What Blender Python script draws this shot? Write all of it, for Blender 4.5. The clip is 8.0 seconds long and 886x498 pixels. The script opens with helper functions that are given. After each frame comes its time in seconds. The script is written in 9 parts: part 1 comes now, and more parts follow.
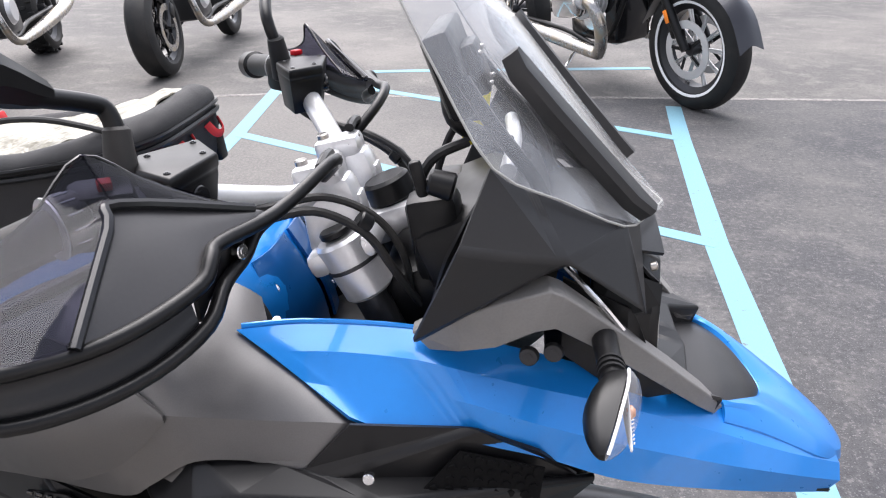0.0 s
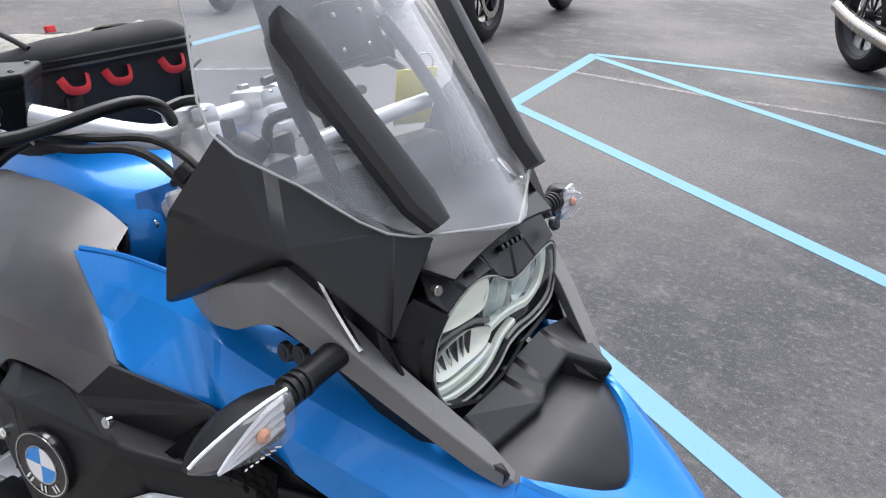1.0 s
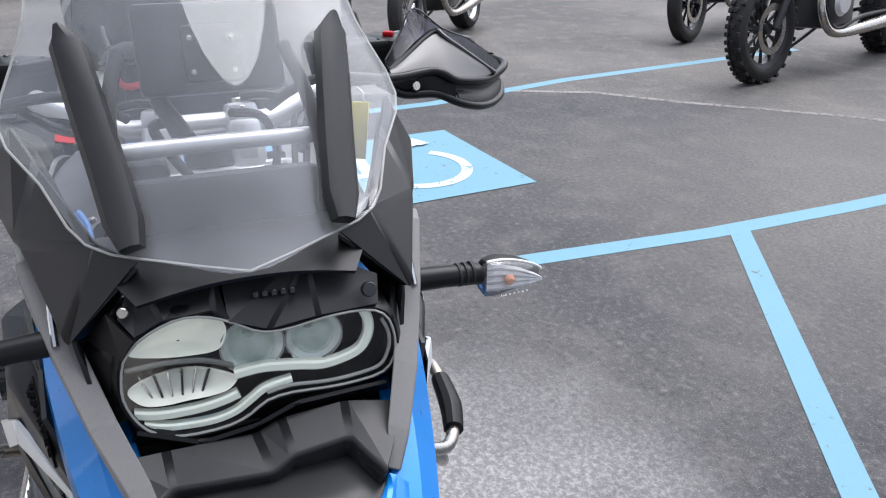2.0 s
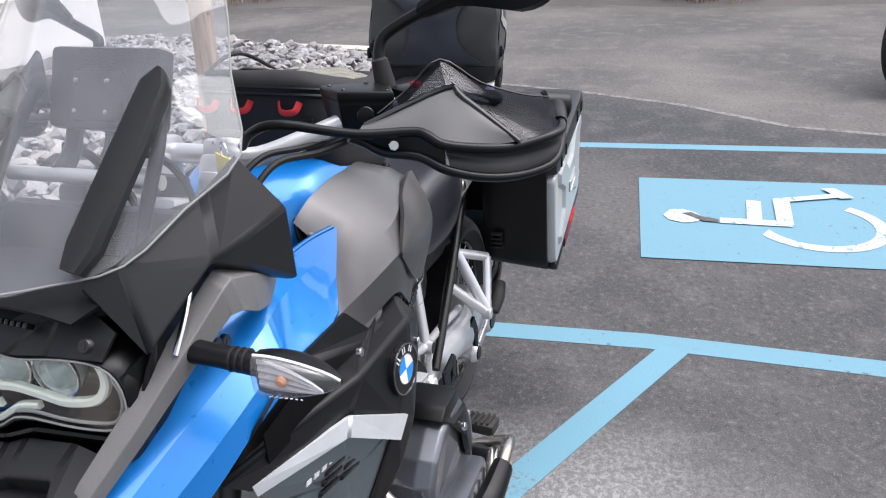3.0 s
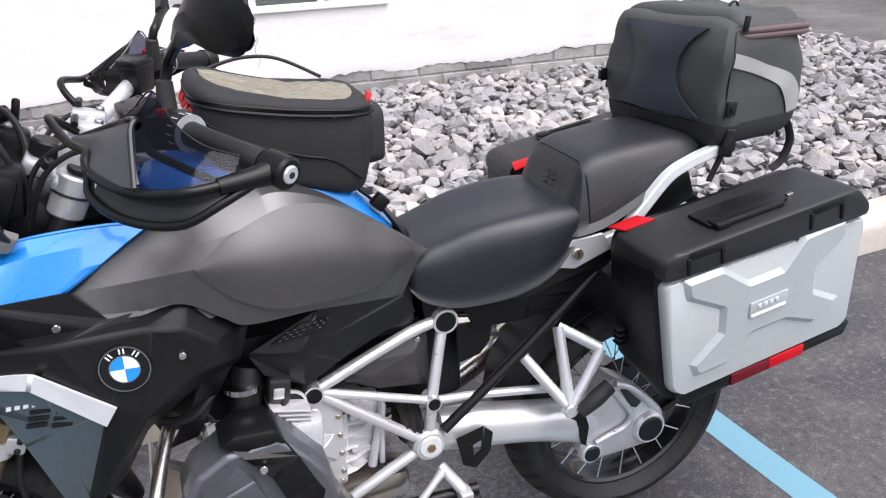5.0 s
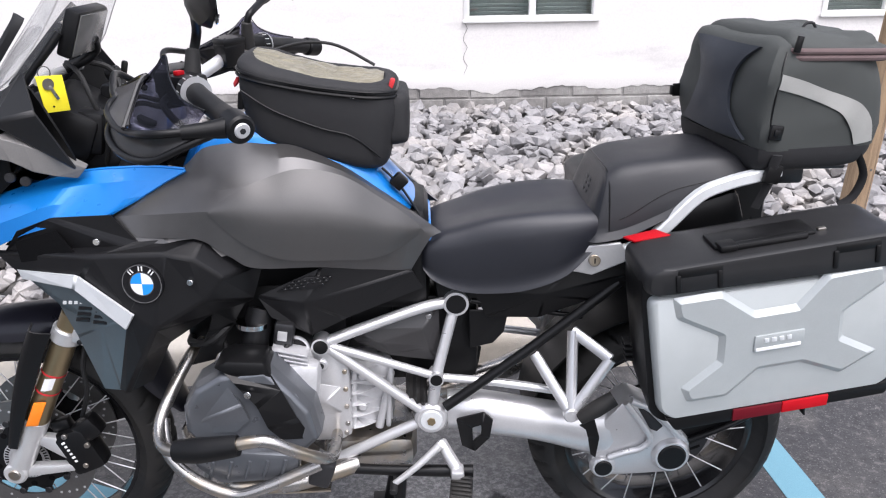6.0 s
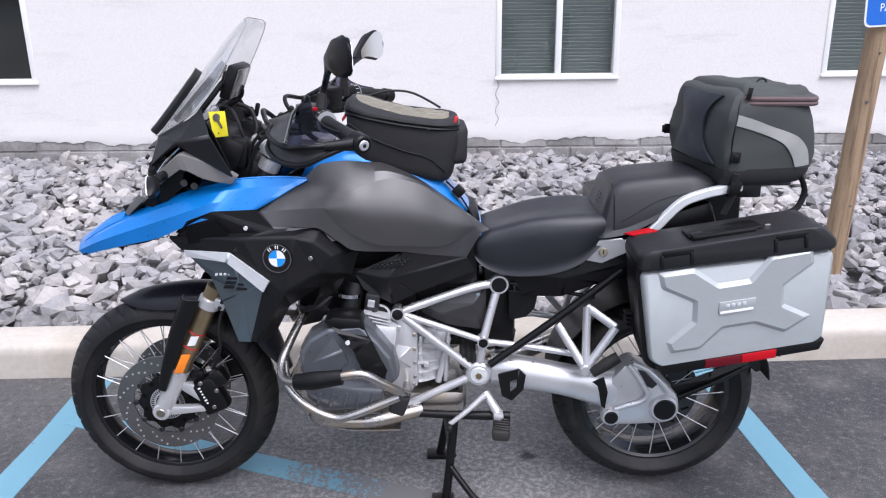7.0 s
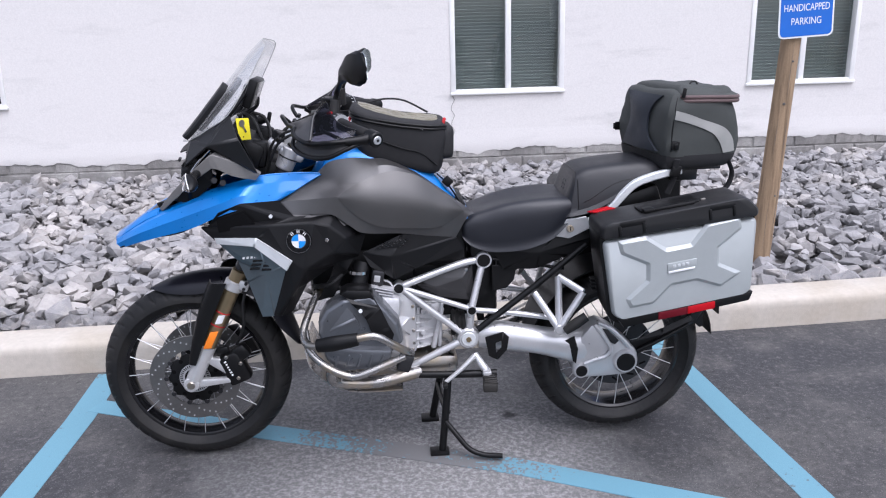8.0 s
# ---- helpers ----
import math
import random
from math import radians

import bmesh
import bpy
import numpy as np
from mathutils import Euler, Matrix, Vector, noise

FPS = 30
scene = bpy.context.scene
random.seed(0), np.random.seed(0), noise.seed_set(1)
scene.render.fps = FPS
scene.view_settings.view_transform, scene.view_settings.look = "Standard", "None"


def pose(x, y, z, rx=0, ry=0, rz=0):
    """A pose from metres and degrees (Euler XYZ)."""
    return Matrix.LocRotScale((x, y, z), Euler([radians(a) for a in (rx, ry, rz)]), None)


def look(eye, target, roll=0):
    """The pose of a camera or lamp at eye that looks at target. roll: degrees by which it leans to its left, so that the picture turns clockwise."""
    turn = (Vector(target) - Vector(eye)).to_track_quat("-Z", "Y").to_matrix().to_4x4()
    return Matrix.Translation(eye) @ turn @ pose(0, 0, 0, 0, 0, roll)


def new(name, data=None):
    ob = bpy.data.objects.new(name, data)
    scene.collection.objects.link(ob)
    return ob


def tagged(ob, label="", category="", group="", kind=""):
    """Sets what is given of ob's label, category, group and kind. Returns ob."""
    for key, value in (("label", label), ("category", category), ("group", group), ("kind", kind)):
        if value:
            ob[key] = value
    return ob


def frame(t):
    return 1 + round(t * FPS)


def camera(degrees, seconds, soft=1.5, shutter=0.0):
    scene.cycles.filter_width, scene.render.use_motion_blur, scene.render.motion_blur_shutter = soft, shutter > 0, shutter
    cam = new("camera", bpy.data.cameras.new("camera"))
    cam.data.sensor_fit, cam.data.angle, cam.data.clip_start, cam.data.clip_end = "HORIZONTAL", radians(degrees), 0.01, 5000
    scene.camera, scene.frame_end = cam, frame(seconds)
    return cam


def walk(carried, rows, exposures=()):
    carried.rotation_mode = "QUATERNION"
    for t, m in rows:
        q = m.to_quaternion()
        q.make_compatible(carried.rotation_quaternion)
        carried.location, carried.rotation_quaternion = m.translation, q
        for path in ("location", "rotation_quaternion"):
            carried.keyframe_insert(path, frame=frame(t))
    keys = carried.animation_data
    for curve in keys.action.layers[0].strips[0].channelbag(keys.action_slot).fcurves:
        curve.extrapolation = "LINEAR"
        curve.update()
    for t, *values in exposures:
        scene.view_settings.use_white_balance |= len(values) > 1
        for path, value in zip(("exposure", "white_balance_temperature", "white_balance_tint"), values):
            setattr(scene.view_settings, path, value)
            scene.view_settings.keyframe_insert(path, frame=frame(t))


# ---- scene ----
cam = camera(59.1, 8.0, soft=1.15)
PATH = [
    (0, (-0.554, 0.885, 1.488), (-0.377, -0.905, 0.667), 0.1),
    (0.5, (-0.847, 0.831, 1.519), (-0.352, -0.880, 0.677), 1.7),
    (1, (-1.020, 0.636, 1.469), (-0.111, -0.869, 0.599), 2.7),
    (1.5, (-1.275, 0.358, 1.456), (0.052, -0.802, 0.608), 2.0),
    (1.7, (-1.376, 0.256, 1.464), (0.106, -0.742, 0.612), 1.7),
    (2.8, (-1.283, -0.498, 1.504), (0.502, -0.139, 0.677), -2.4),
    (3, (-1.244, -0.643, 1.506), (0.494, -0.094, 0.682), -2.3),
    (3.5, (-1.091, -0.945, 1.518), (0.473, 0.011, 0.717), -3.2),
    (4, (-0.791, -1.138, 1.518), (0.54, 0.129, 0.728), -3.5),
    (4.5, (-0.51, -1.336, 1.524), (0.486, 0.199, 0.715), -3.0),
    (4.7, (-0.398, -1.398, 1.526), (0.458, 0.22, 0.721), -2.8),
    (5.8, (0.156, -1.568, 1.464), (0.271, 0.274, 0.695), -1.0),
    (6, (0.194, -1.655, 1.477), (0.248, 0.202, 0.735), -0.8),
    (6.5, (0.148, -1.963, 1.487), (0.144, -0.077, 0.822), -0.5),
    (7, (0.109, -2.252, 1.525), (0.104, -0.347, 0.916), -0.6),
    (7.5, (0.116, -2.521, 1.523), (0.147, -0.608, 0.942), -1.1),
    (8, (-0.049, -2.661, 1.526), (0.083, -0.746, 0.963), -1.5),
]
EXPOSURES = [(0, 1.42, 6300, 14), (0.5, 1.12, 6100, 12), (1.0, 1.0, 6100, 12), (1.7, 0.85, 6000, 12), (3.0, 0.80, 6200, 14), (4.5, 0.91, 6260, 16), (6.0, 0.89, 6200, 15), (7.0, 0.67, 5900, 17), (8.0, 0.56, 5850, 17)]
walk(cam, [(t, look(eye, target, roll)) for t, eye, target, roll in PATH], EXPOSURES)
# ---- end camera ----

# ---- world and light: a bright, thinly overcast sky ----
world = bpy.data.worlds.new("world")
scene.world = world
world.use_nodes = True
wn = world.node_tree.nodes
wl = world.node_tree.links
wn.clear()
sky = wn.new("ShaderNodeTexSky")
sky.sky_type = "NISHITA"
sky.sun_disc = False
sky.sun_elevation = radians(52)
sky.sun_rotation = radians(150)
sky.dust_density = 4.0
sky.air_density = 1.0
pale = wn.new("ShaderNodeHueSaturation")
pale.inputs["Saturation"].default_value = 0.35
bg = wn.new("ShaderNodeBackground")
bg.inputs["Strength"].default_value = 0.15
wout = wn.new("ShaderNodeOutputWorld")
wl.new(sky.outputs[0], pale.inputs["Color"])
wl.new(pale.outputs[0], bg.inputs["Color"])
wl.new(bg.outputs[0], wout.inputs["Surface"])
sun = bpy.data.lights.new("sun", "SUN")
sun.energy = 1.7
sun.angle = radians(55)
sun.color = (1.0, 0.97, 0.93)
sun_ob = new("sun", sun)
sun_ob.matrix_world = look((0.8, -1.5, 8), (0, 0, 0))

# ---- mesh tools ----
from mathutils.bvhtree import BVHTree

V = Vector


def cat(pts, n, closed=False):
    """Points of a Catmull-Rom curve through pts, n steps a span."""
    p = [V(q) for q in pts]
    m = len(p)
    out = []
    for i in range(m if closed else m - 1):
        a, b, c, d = (p[(i + k) % m] if closed else p[min(max(i + k, 0), m - 1)] for k in (-1, 0, 1, 2))
        for s in range(n):
            t = s / n
            out.append(0.5 * (2 * b + (c - a) * t + (2 * a - 5 * b + 4 * c - d) * t * t + (3 * b - a - 3 * c + d) * t ** 3))
    if not closed:
        out.append(p[-1])
    return out


def finish(name, bm, material, parent=None, smooth=38):
    bmesh.ops.recalc_face_normals(bm, faces=bm.faces)
    me = bpy.data.meshes.new(name)
    eased = any(f.smooth for f in bm.faces)
    bm.to_mesh(me)
    bm.free()
    if isinstance(material, (list, tuple)):
        for m in material:
            me.materials.append(m)
    elif material:
        me.materials.append(material)
    if smooth:
        if not eased:
            me.polygons.foreach_set("use_smooth", [True] * len(me.polygons))
            me.set_sharp_from_angle(angle=radians(smooth))
    ob = new(name, me)
    ob.parent = parent
    return ob


def part(name, bm, material, parent, label="", smooth=38):
    ob = finish(name, bm, material, parent, smooth)
    if label:
        tagged(ob, label)
    return ob


def thing(name, at, label, category, group="", kind=""):
    ob = new(name)
    ob.location = at
    ob.empty_display_size = 0.1
    return tagged(ob, label, category, group, kind)


def add_grid(bm, rows, closed=False, flip=False):
    """Quads over rows of points; closed joins each row's end to its start."""
    vs = [[bm.verts.new(p) for p in r] for r in rows]
    n = len(rows[0])
    for a, b in zip(vs, vs[1:]):
        for j in range(n if closed else n - 1):
            k = (j + 1) % n
            try:
                bm.faces.new((a[j], a[k], b[k], b[j]))
            except ValueError:
                pass
    return vs


def loft(rings, n=1, m=1, caps=True, bm=None):
    """A closed skin through rings of points; n, m smooth it along and around."""
    bm = bm or bmesh.new()
    if m > 1:
        rings = [cat(r, m, True) for r in rings]
    if n > 1:
        cols = [cat([r[j] for r in rings], n) for j in range(len(rings[0]))]
        rings = [[c[i] for c in cols] for i in range(len(cols[0]))]
    vs = add_grid(bm, rings, True)
    if caps:
        for r in (vs[0], vs[-1]):
            try:
                bm.faces.new(r)
            except ValueError:
                pass
    return bm


def patch(rows, nu=4, nv=4, thick=0.004, bm=None):
    """A smooth sheet with thickness through a coarse grid of points."""
    bm = bm or bmesh.new()
    rows = [cat(r, nv) for r in rows]
    cols = [cat([r[j] for r in rows], nu) for j in range(len(rows[0]))]
    rows = [[c[i] for c in cols] for i in range(len(cols[0]))]
    h, w = len(rows), len(rows[0])
    back = []
    for i in range(h):
        line = []
        for j in range(w):
            du = rows[min(i + 1, h - 1)][j] - rows[max(i - 1, 0)][j]
            dv = rows[i][min(j + 1, w - 1)] - rows[i][max(j - 1, 0)]
            nrm = du.cross(dv)
            line.append(rows[i][j] - (nrm.normalized() if nrm.length > 1e-9 else V((0, 0, 0))) * thick)
        back.append(line)
    a = add_grid(bm, rows)
    b = add_grid(bm, back)
    rim = [(0, j) for j in range(w)] + [(i, w - 1) for i in range(1, h)] + [(h - 1, j) for j in range(w - 2, -1, -1)] + [(i, 0) for i in range(h - 2, 0, -1)]
    for (i, j), (k, l) in zip(rim, rim[1:] + rim[:1]):
        try:
            bm.faces.new((a[i][j], a[k][l], b[k][l], b[i][j]))
        except ValueError:
            pass
    bmesh.ops.remove_doubles(bm, verts=bm.verts, dist=1e-5)
    return bm


def tube(pts, r, seg=10, smooth=5, caps=True, bm=None, squash=1.0):
    """A round bar along a smooth line; r is one radius or one a point."""
    bm = bm or bmesh.new()
    line = cat(pts, smooth) if smooth > 1 else [V(p) for p in pts]
    rad = [r] * len(line)
    if isinstance(r, (list, tuple)):
        rad = [float(np.interp(i / (len(line) - 1), np.linspace(0, 1, len(r)), r)) for i in range(len(line))]
    rings = []
    up = V((0.123, 0.31, 0.94))
    for i, p in enumerate(line):
        d = (line[min(i + 1, len(line) - 1)] - line[max(i - 1, 0)]).normalized()
        side = d.cross(up)
        if side.length < 1e-4:
            side = d.orthogonal()
        side.normalize()
        up = side.cross(d)
        rings.append([p + rad[i] * (math.cos(t) * side + math.sin(t) * up * squash) for t in (2 * math.pi * k / seg for k in range(seg))])
    return loft(rings, caps=caps, bm=bm)


def rod(a, b, r, r2=None, seg=16, bm=None, bevel=0.0):
    """A cylinder or cone from a to b, its ends eased by bevel."""
    a, b = V(a), V(b)
    r2 = r if r2 is None else r2
    d = (b - a).normalized()
    s = d.orthogonal().normalized()
    u = d.cross(s)
    stops = [(a, r), (b, r2)] if bevel <= 0 else [(a, r - bevel), (a + d * bevel, r), (b - d * bevel, r2), (b, r2 - bevel)]
    return loft([[p + q * (math.cos(t) * s + math.sin(t) * u) for t in (2 * math.pi * k / seg for k in range(seg))] for p, q in stops], bm=bm)


def lathe(profile, center, axis="y", seg=48, closed=True, bm=None):
    """Turns (radius, along) pairs round an axis through center."""
    bm = bm or bmesh.new()
    c = V(center)
    rings = []
    for k in range(seg):
        t = 2 * math.pi * k / seg
        ct, st = math.cos(t), math.sin(t)
        if axis == "y":
            rings.append([c + V((r * ct, h, r * st)) for r, h in profile])
        elif axis == "x":
            rings.append([c + V((h, r * ct, r * st)) for r, h in profile])
        else:
            rings.append([c + V((r * ct, r * st, h)) for r, h in profile])
    rings.append(rings[0])
    add_grid(bm, rings, closed)
    bmesh.ops.remove_doubles(bm, verts=bm.verts, dist=1e-6)
    return bm


def block(center, size, rot=(0, 0, 0), bevel=0.004, seg=2, bm=None, taper=None):
    """A box with eased edges; taper scales its top in x and y."""
    own = bmesh.new()
    bmesh.ops.create_cube(own, size=1.0)
    for v in own.verts:
        k = taper if taper and v.co.z > 0 else (1, 1)
        v.co = V((v.co.x * size[0] * k[0], v.co.y * size[1] * k[1], v.co.z * size[2]))
    if bevel > 0:
        bmesh.ops.bevel(own, geom=own.edges[:], offset=bevel, segments=seg, affect="EDGES", profile=0.5)
    own.transform(pose(*center, *rot))
    return merge(own, bm)


def merge(own, bm):
    if bm is None:
        return own
    me = bpy.data.meshes.new("tmp")
    own.to_mesh(me)
    own.free()
    bm.from_mesh(me)
    bpy.data.meshes.remove(me)
    return bm


def facets(verts, faces, thick=0.004, bevel=0.0015, seg=2, fold=0.006):
    """A folded sheet: flat faces over shared corners, its folds rounded by fold, given thickness."""
    bm = bmesh.new()
    vs = [bm.verts.new(v) for v in verts]
    for f in faces:
        bm.faces.new([vs[i] for i in f])
    bmesh.ops.recalc_face_normals(bm, faces=bm.faces)
    inner = [e for e in bm.edges if len(e.link_faces) == 2]
    if inner and fold > 0:
        made = bmesh.ops.bevel(bm, geom=inner, offset=fold, segments=4, affect="EDGES", profile=0.5, clamp_overlap=True)
        for f in made["faces"]:
            f.smooth = True
    bmesh.ops.solidify(bm, geom=bm.faces[:], thickness=thick)
    bmesh.ops.recalc_face_normals(bm, faces=bm.faces)
    if not inner and bevel > 0:
        ease(bm, bevel, seg)
    return bm


def ease(bm, offset, seg=2):
    """Round all edges a little; only the rounded strips are shaded smooth, the flats stay flat."""
    made = bmesh.ops.bevel(bm, geom=bm.edges[:], offset=offset, segments=seg, affect="EDGES", profile=0.5, clamp_overlap=True)
    for f in made["faces"]:
        f.smooth = True


def plate(outline, depth, bevel=0.001, bm=None):
    """A flat piece: outline of 3D points, pushed along depth (a vector)."""
    own = bmesh.new()
    d = V(depth)
    a = [own.verts.new(p) for p in outline]
    b = [own.verts.new(V(p) + d) for p in outline]
    own.faces.new(a)
    own.faces.new(b[::-1])
    n = len(a)
    for i in range(n):
        own.faces.new((a[i], a[(i + 1) % n], b[(i + 1) % n], b[i]))
    bmesh.ops.recalc_face_normals(own, faces=own.faces)
    if bevel > 0:
        bmesh.ops.bevel(own, geom=own.edges[:], offset=bevel, segments=2, affect="EDGES", profile=0.5, clamp_overlap=True)
    return merge(own, bm)


def mirrored(bm):
    """A copy on the other side of the long axis."""
    out = bm.copy()
    for v in out.verts:
        v.co.y = -v.co.y
    bmesh.ops.reverse_faces(out, faces=out.faces)
    return out


def both(name, bm, material, parent, label="", smooth=38):
    other = mirrored(bm)
    return part(name, bm, material, parent, label, smooth), part(name, other, material, parent, label, smooth)


def flip_y(pts):
    return [(p[0], -p[1], p[2]) for p in pts]


def screw(at, way, r, material, parent, name="screw"):
    a, w = V(at), V(way).normalized()
    bm = rod(a - w * 0.004, a + w * 0.003, r, r * 0.92, 14, bevel=0.0008)
    rod(a + w * 0.001, a + w * 0.0036, r * 0.45, seg=6, bm=bm)
    return part(name, bm, material, parent)


def text_mesh(body, size, material, m, parent=None, name="lettering", depth=0.0004, shear=0.0, width=1.0):
    cu = bpy.data.curves.new(name, "FONT")
    cu.body = body
    cu.size = size
    cu.align_x, cu.align_y = "CENTER", "CENTER"
    cu.extrude = depth
    cu.shear = shear
    ob = bpy.data.objects.new(name, cu)
    scene.collection.objects.link(ob)
    dg = bpy.context.evaluated_depsgraph_get()
    me = bpy.data.meshes.new_from_object(ob.evaluated_get(dg))
    bpy.data.objects.remove(ob)
    bpy.data.curves.remove(cu)
    me.transform(m @ Matrix.Diagonal((width, 1, 1, 1)))
    me.materials.clear()
    me.materials.append(material)
    out = new(name, me)
    out.parent = parent
    return out

# ---- materials ----
def mat(name, color, rough=0.5, metal=0.0, vary=0.15, scale=60.0, bump=0.1, bscale=None, spec=0.5, coat=0.0, random_v=0.0, dist=0.001, large=0.1, flake=0.0, tint=None):
    """A surface with two scales of colour change, uneven gloss and fine relief."""
    m = bpy.data.materials.new(name)
    m.use_nodes = True
    n, l = m.node_tree.nodes, m.node_tree.links
    b = n["Principled BSDF"]
    b.inputs["Metallic"].default_value = metal
    b.inputs["Specular IOR Level"].default_value = spec
    b.inputs["Coat Weight"].default_value = coat
    b.inputs["Coat Roughness"].default_value = 0.04
    tc = n.new("ShaderNodeTexCoord")
    fine = n.new("ShaderNodeTexNoise")
    fine.inputs["Scale"].default_value = scale
    fine.inputs["Detail"].default_value = 4
    big = n.new("ShaderNodeTexNoise")
    big.inputs["Scale"].default_value = scale / 14
    big.inputs["Detail"].default_value = 3
    for q in (fine, big):
        l.new(tc.outputs["Object"], q.inputs["Vector"])
    ma = n.new("ShaderNodeMath")
    ma.operation = "MULTIPLY_ADD"
    ma.inputs[1].default_value = vary
    mb = n.new("ShaderNodeMath")
    mb.operation = "MULTIPLY_ADD"
    mb.inputs[1].default_value = large * 2
    mb.inputs[2].default_value = 1.0 - vary * 0.5 - large
    l.new(fine.outputs["Fac"], ma.inputs[0])
    l.new(big.outputs["Fac"], mb.inputs[0])
    l.new(mb.outputs[0], ma.inputs[2])
    gain = ma.outputs[0]
    if random_v:
        info = n.new("ShaderNodeObjectInfo")
        isl = n.new("ShaderNodeNewGeometry")
        add = n.new("ShaderNodeMath")
        add.operation = "ADD"
        l.new(info.outputs["Random"], add.inputs[0])
        l.new(isl.outputs["Random Per Island"], add.inputs[1])
        fr = n.new("ShaderNodeMath")
        fr.operation = "FRACT"
        l.new(add.outputs[0], fr.inputs[0])
        mc = n.new("ShaderNodeMath")
        mc.operation = "MULTIPLY_ADD"
        mc.inputs[1].default_value = random_v
        mc.inputs[2].default_value = 1 - random_v / 2
        l.new(fr.outputs[0], mc.inputs[0])
        mm = n.new("ShaderNodeMath")
        mm.operation = "MULTIPLY"
        l.new(gain, mm.inputs[0])
        l.new(mc.outputs[0], mm.inputs[1])
        gain = mm.outputs[0]
    col = n.new("ShaderNodeVectorMath")
    col.operation = "SCALE"
    col.inputs[0].default_value = color
    l.new(gain, col.inputs["Scale"])
    base = col.outputs[0]
    if tint:
        mix = n.new("ShaderNodeMix")
        mix.data_type = "RGBA"
        ramp = n.new("ShaderNodeMapRange")
        ramp.inputs[1].default_value, ramp.inputs[2].default_value = 0.45, 0.65
        l.new(big.outputs["Fac"], ramp.inputs[0])
        l.new(ramp.outputs[0], mix.inputs[0])
        l.new(base, mix.inputs[6])
        c2 = n.new("ShaderNodeVectorMath")
        c2.operation = "SCALE"
        c2.inputs[0].default_value = tint
        l.new(gain, c2.inputs["Scale"])
        l.new(c2.outputs[0], mix.inputs[7])
        base = mix.outputs[2]
    l.new(base, b.inputs["Base Color"])
    mr = n.new("ShaderNodeMapRange")
    mr.inputs[3].default_value = max(rough - 0.08, 0.02)
    mr.inputs[4].default_value = min(rough + 0.1, 1)
    l.new(big.outputs["Fac"], mr.inputs[0])
    l.new(mr.outputs[0], b.inputs["Roughness"])
    if bump:
        bn = n.new("ShaderNodeTexNoise")
        bn.inputs["Scale"].default_value = bscale or scale * 4
        bn.inputs["Detail"].default_value = 3
        l.new(tc.outputs["Object"], bn.inputs["Vector"])
        bp = n.new("ShaderNodeBump")
        bp.inputs["Strength"].default_value = bump
        bp.inputs["Distance"].default_value = dist
        l.new(bn.outputs["Fac"], bp.inputs["Height"])
        l.new(bp.outputs[0], b.inputs["Normal"])
    return m


def clear(name, tint, gloss_rough=0.03, body=0.0, body_color=(0.6, 0.6, 0.62), gloss=0.55, face=0.055, sheen=1.0):
    """A thin clear sheet: what is behind shows through, its gloss grows at a slant; body adds a pale diffuse veil."""
    m = bpy.data.materials.new(name)
    m.use_nodes = True
    n, l = m.node_tree.nodes, m.node_tree.links
    n.clear()
    t = n.new("ShaderNodeBsdfTransparent")
    t.inputs[0].default_value = (*tint, 1)
    g = n.new("ShaderNodeBsdfGlossy")
    g.inputs["Roughness"].default_value = gloss_rough
    g.inputs["Color"].default_value = (sheen, sheen, sheen, 1)
    d = n.new("ShaderNodeBsdfDiffuse")
    d.inputs[0].default_value = (*body_color, 1)
    lw = n.new("ShaderNodeLayerWeight")
    lw.inputs["Blend"].default_value = 0.5
    pw = n.new("ShaderNodeMath")
    pw.operation = "POWER"
    pw.inputs[1].default_value = 3.5
    l.new(lw.outputs["Facing"], pw.inputs[0])
    fr = n.new("ShaderNodeMath")
    fr.operation = "MULTIPLY_ADD"
    fr.inputs[1].default_value = gloss
    fr.inputs[2].default_value = face
    l.new(pw.outputs[0], fr.inputs[0])
    noise_t = n.new("ShaderNodeTexNoise")
    noise_t.inputs["Scale"].default_value = 9
    tc = n.new("ShaderNodeTexCoord")
    l.new(tc.outputs["Object"], noise_t.inputs["Vector"])
    k = n.new("ShaderNodeMath")
    k.operation = "MULTIPLY"
    k.inputs[1].default_value = body * 2
    l.new(noise_t.outputs["Fac"], k.inputs[0])
    m1 = n.new("ShaderNodeMixShader")
    l.new(k.outputs[0], m1.inputs[0])
    l.new(t.outputs[0], m1.inputs[1])
    l.new(d.outputs[0], m1.inputs[2])
    m2 = n.new("ShaderNodeMixShader")
    l.new(fr.outputs[0], m2.inputs[0])
    l.new(m1.outputs[0], m2.inputs[1])
    l.new(g.outputs[0], m2.inputs[2])
    o = n.new("ShaderNodeOutputMaterial")
    l.new(m2.outputs[0], o.inputs[0])
    return m


BLUE = mat("blue_paint", (0.008, 0.195, 0.60), 0.30, 0.22, vary=0.10, scale=900, bump=0.015, coat=0.5, large=0.05)
BLUE_DARK = mat("deep_blue_paint", (0.007, 0.105, 0.34), 0.3, 0.3, vary=0.10, scale=900, bump=0.02, coat=0.8, large=0.05)
GREY = mat("graphite_paint", (0.130, 0.127, 0.127), 0.37, 0.78, vary=0.25, scale=700, bump=0.05, large=0.08)
GREY_LIGHT = mat("graphite_satin_paint", (0.122, 0.119, 0.118), 0.44, 0.74, vary=0.25, scale=700, bump=0.06, large=0.06)
GUARD_GREY = mat("dark_grey_plastic", (0.032, 0.031, 0.032), 0.34, spec=0.5, coat=0.05, vary=0.25, scale=300, bump=0.06, bscale=1400, large=0.1)
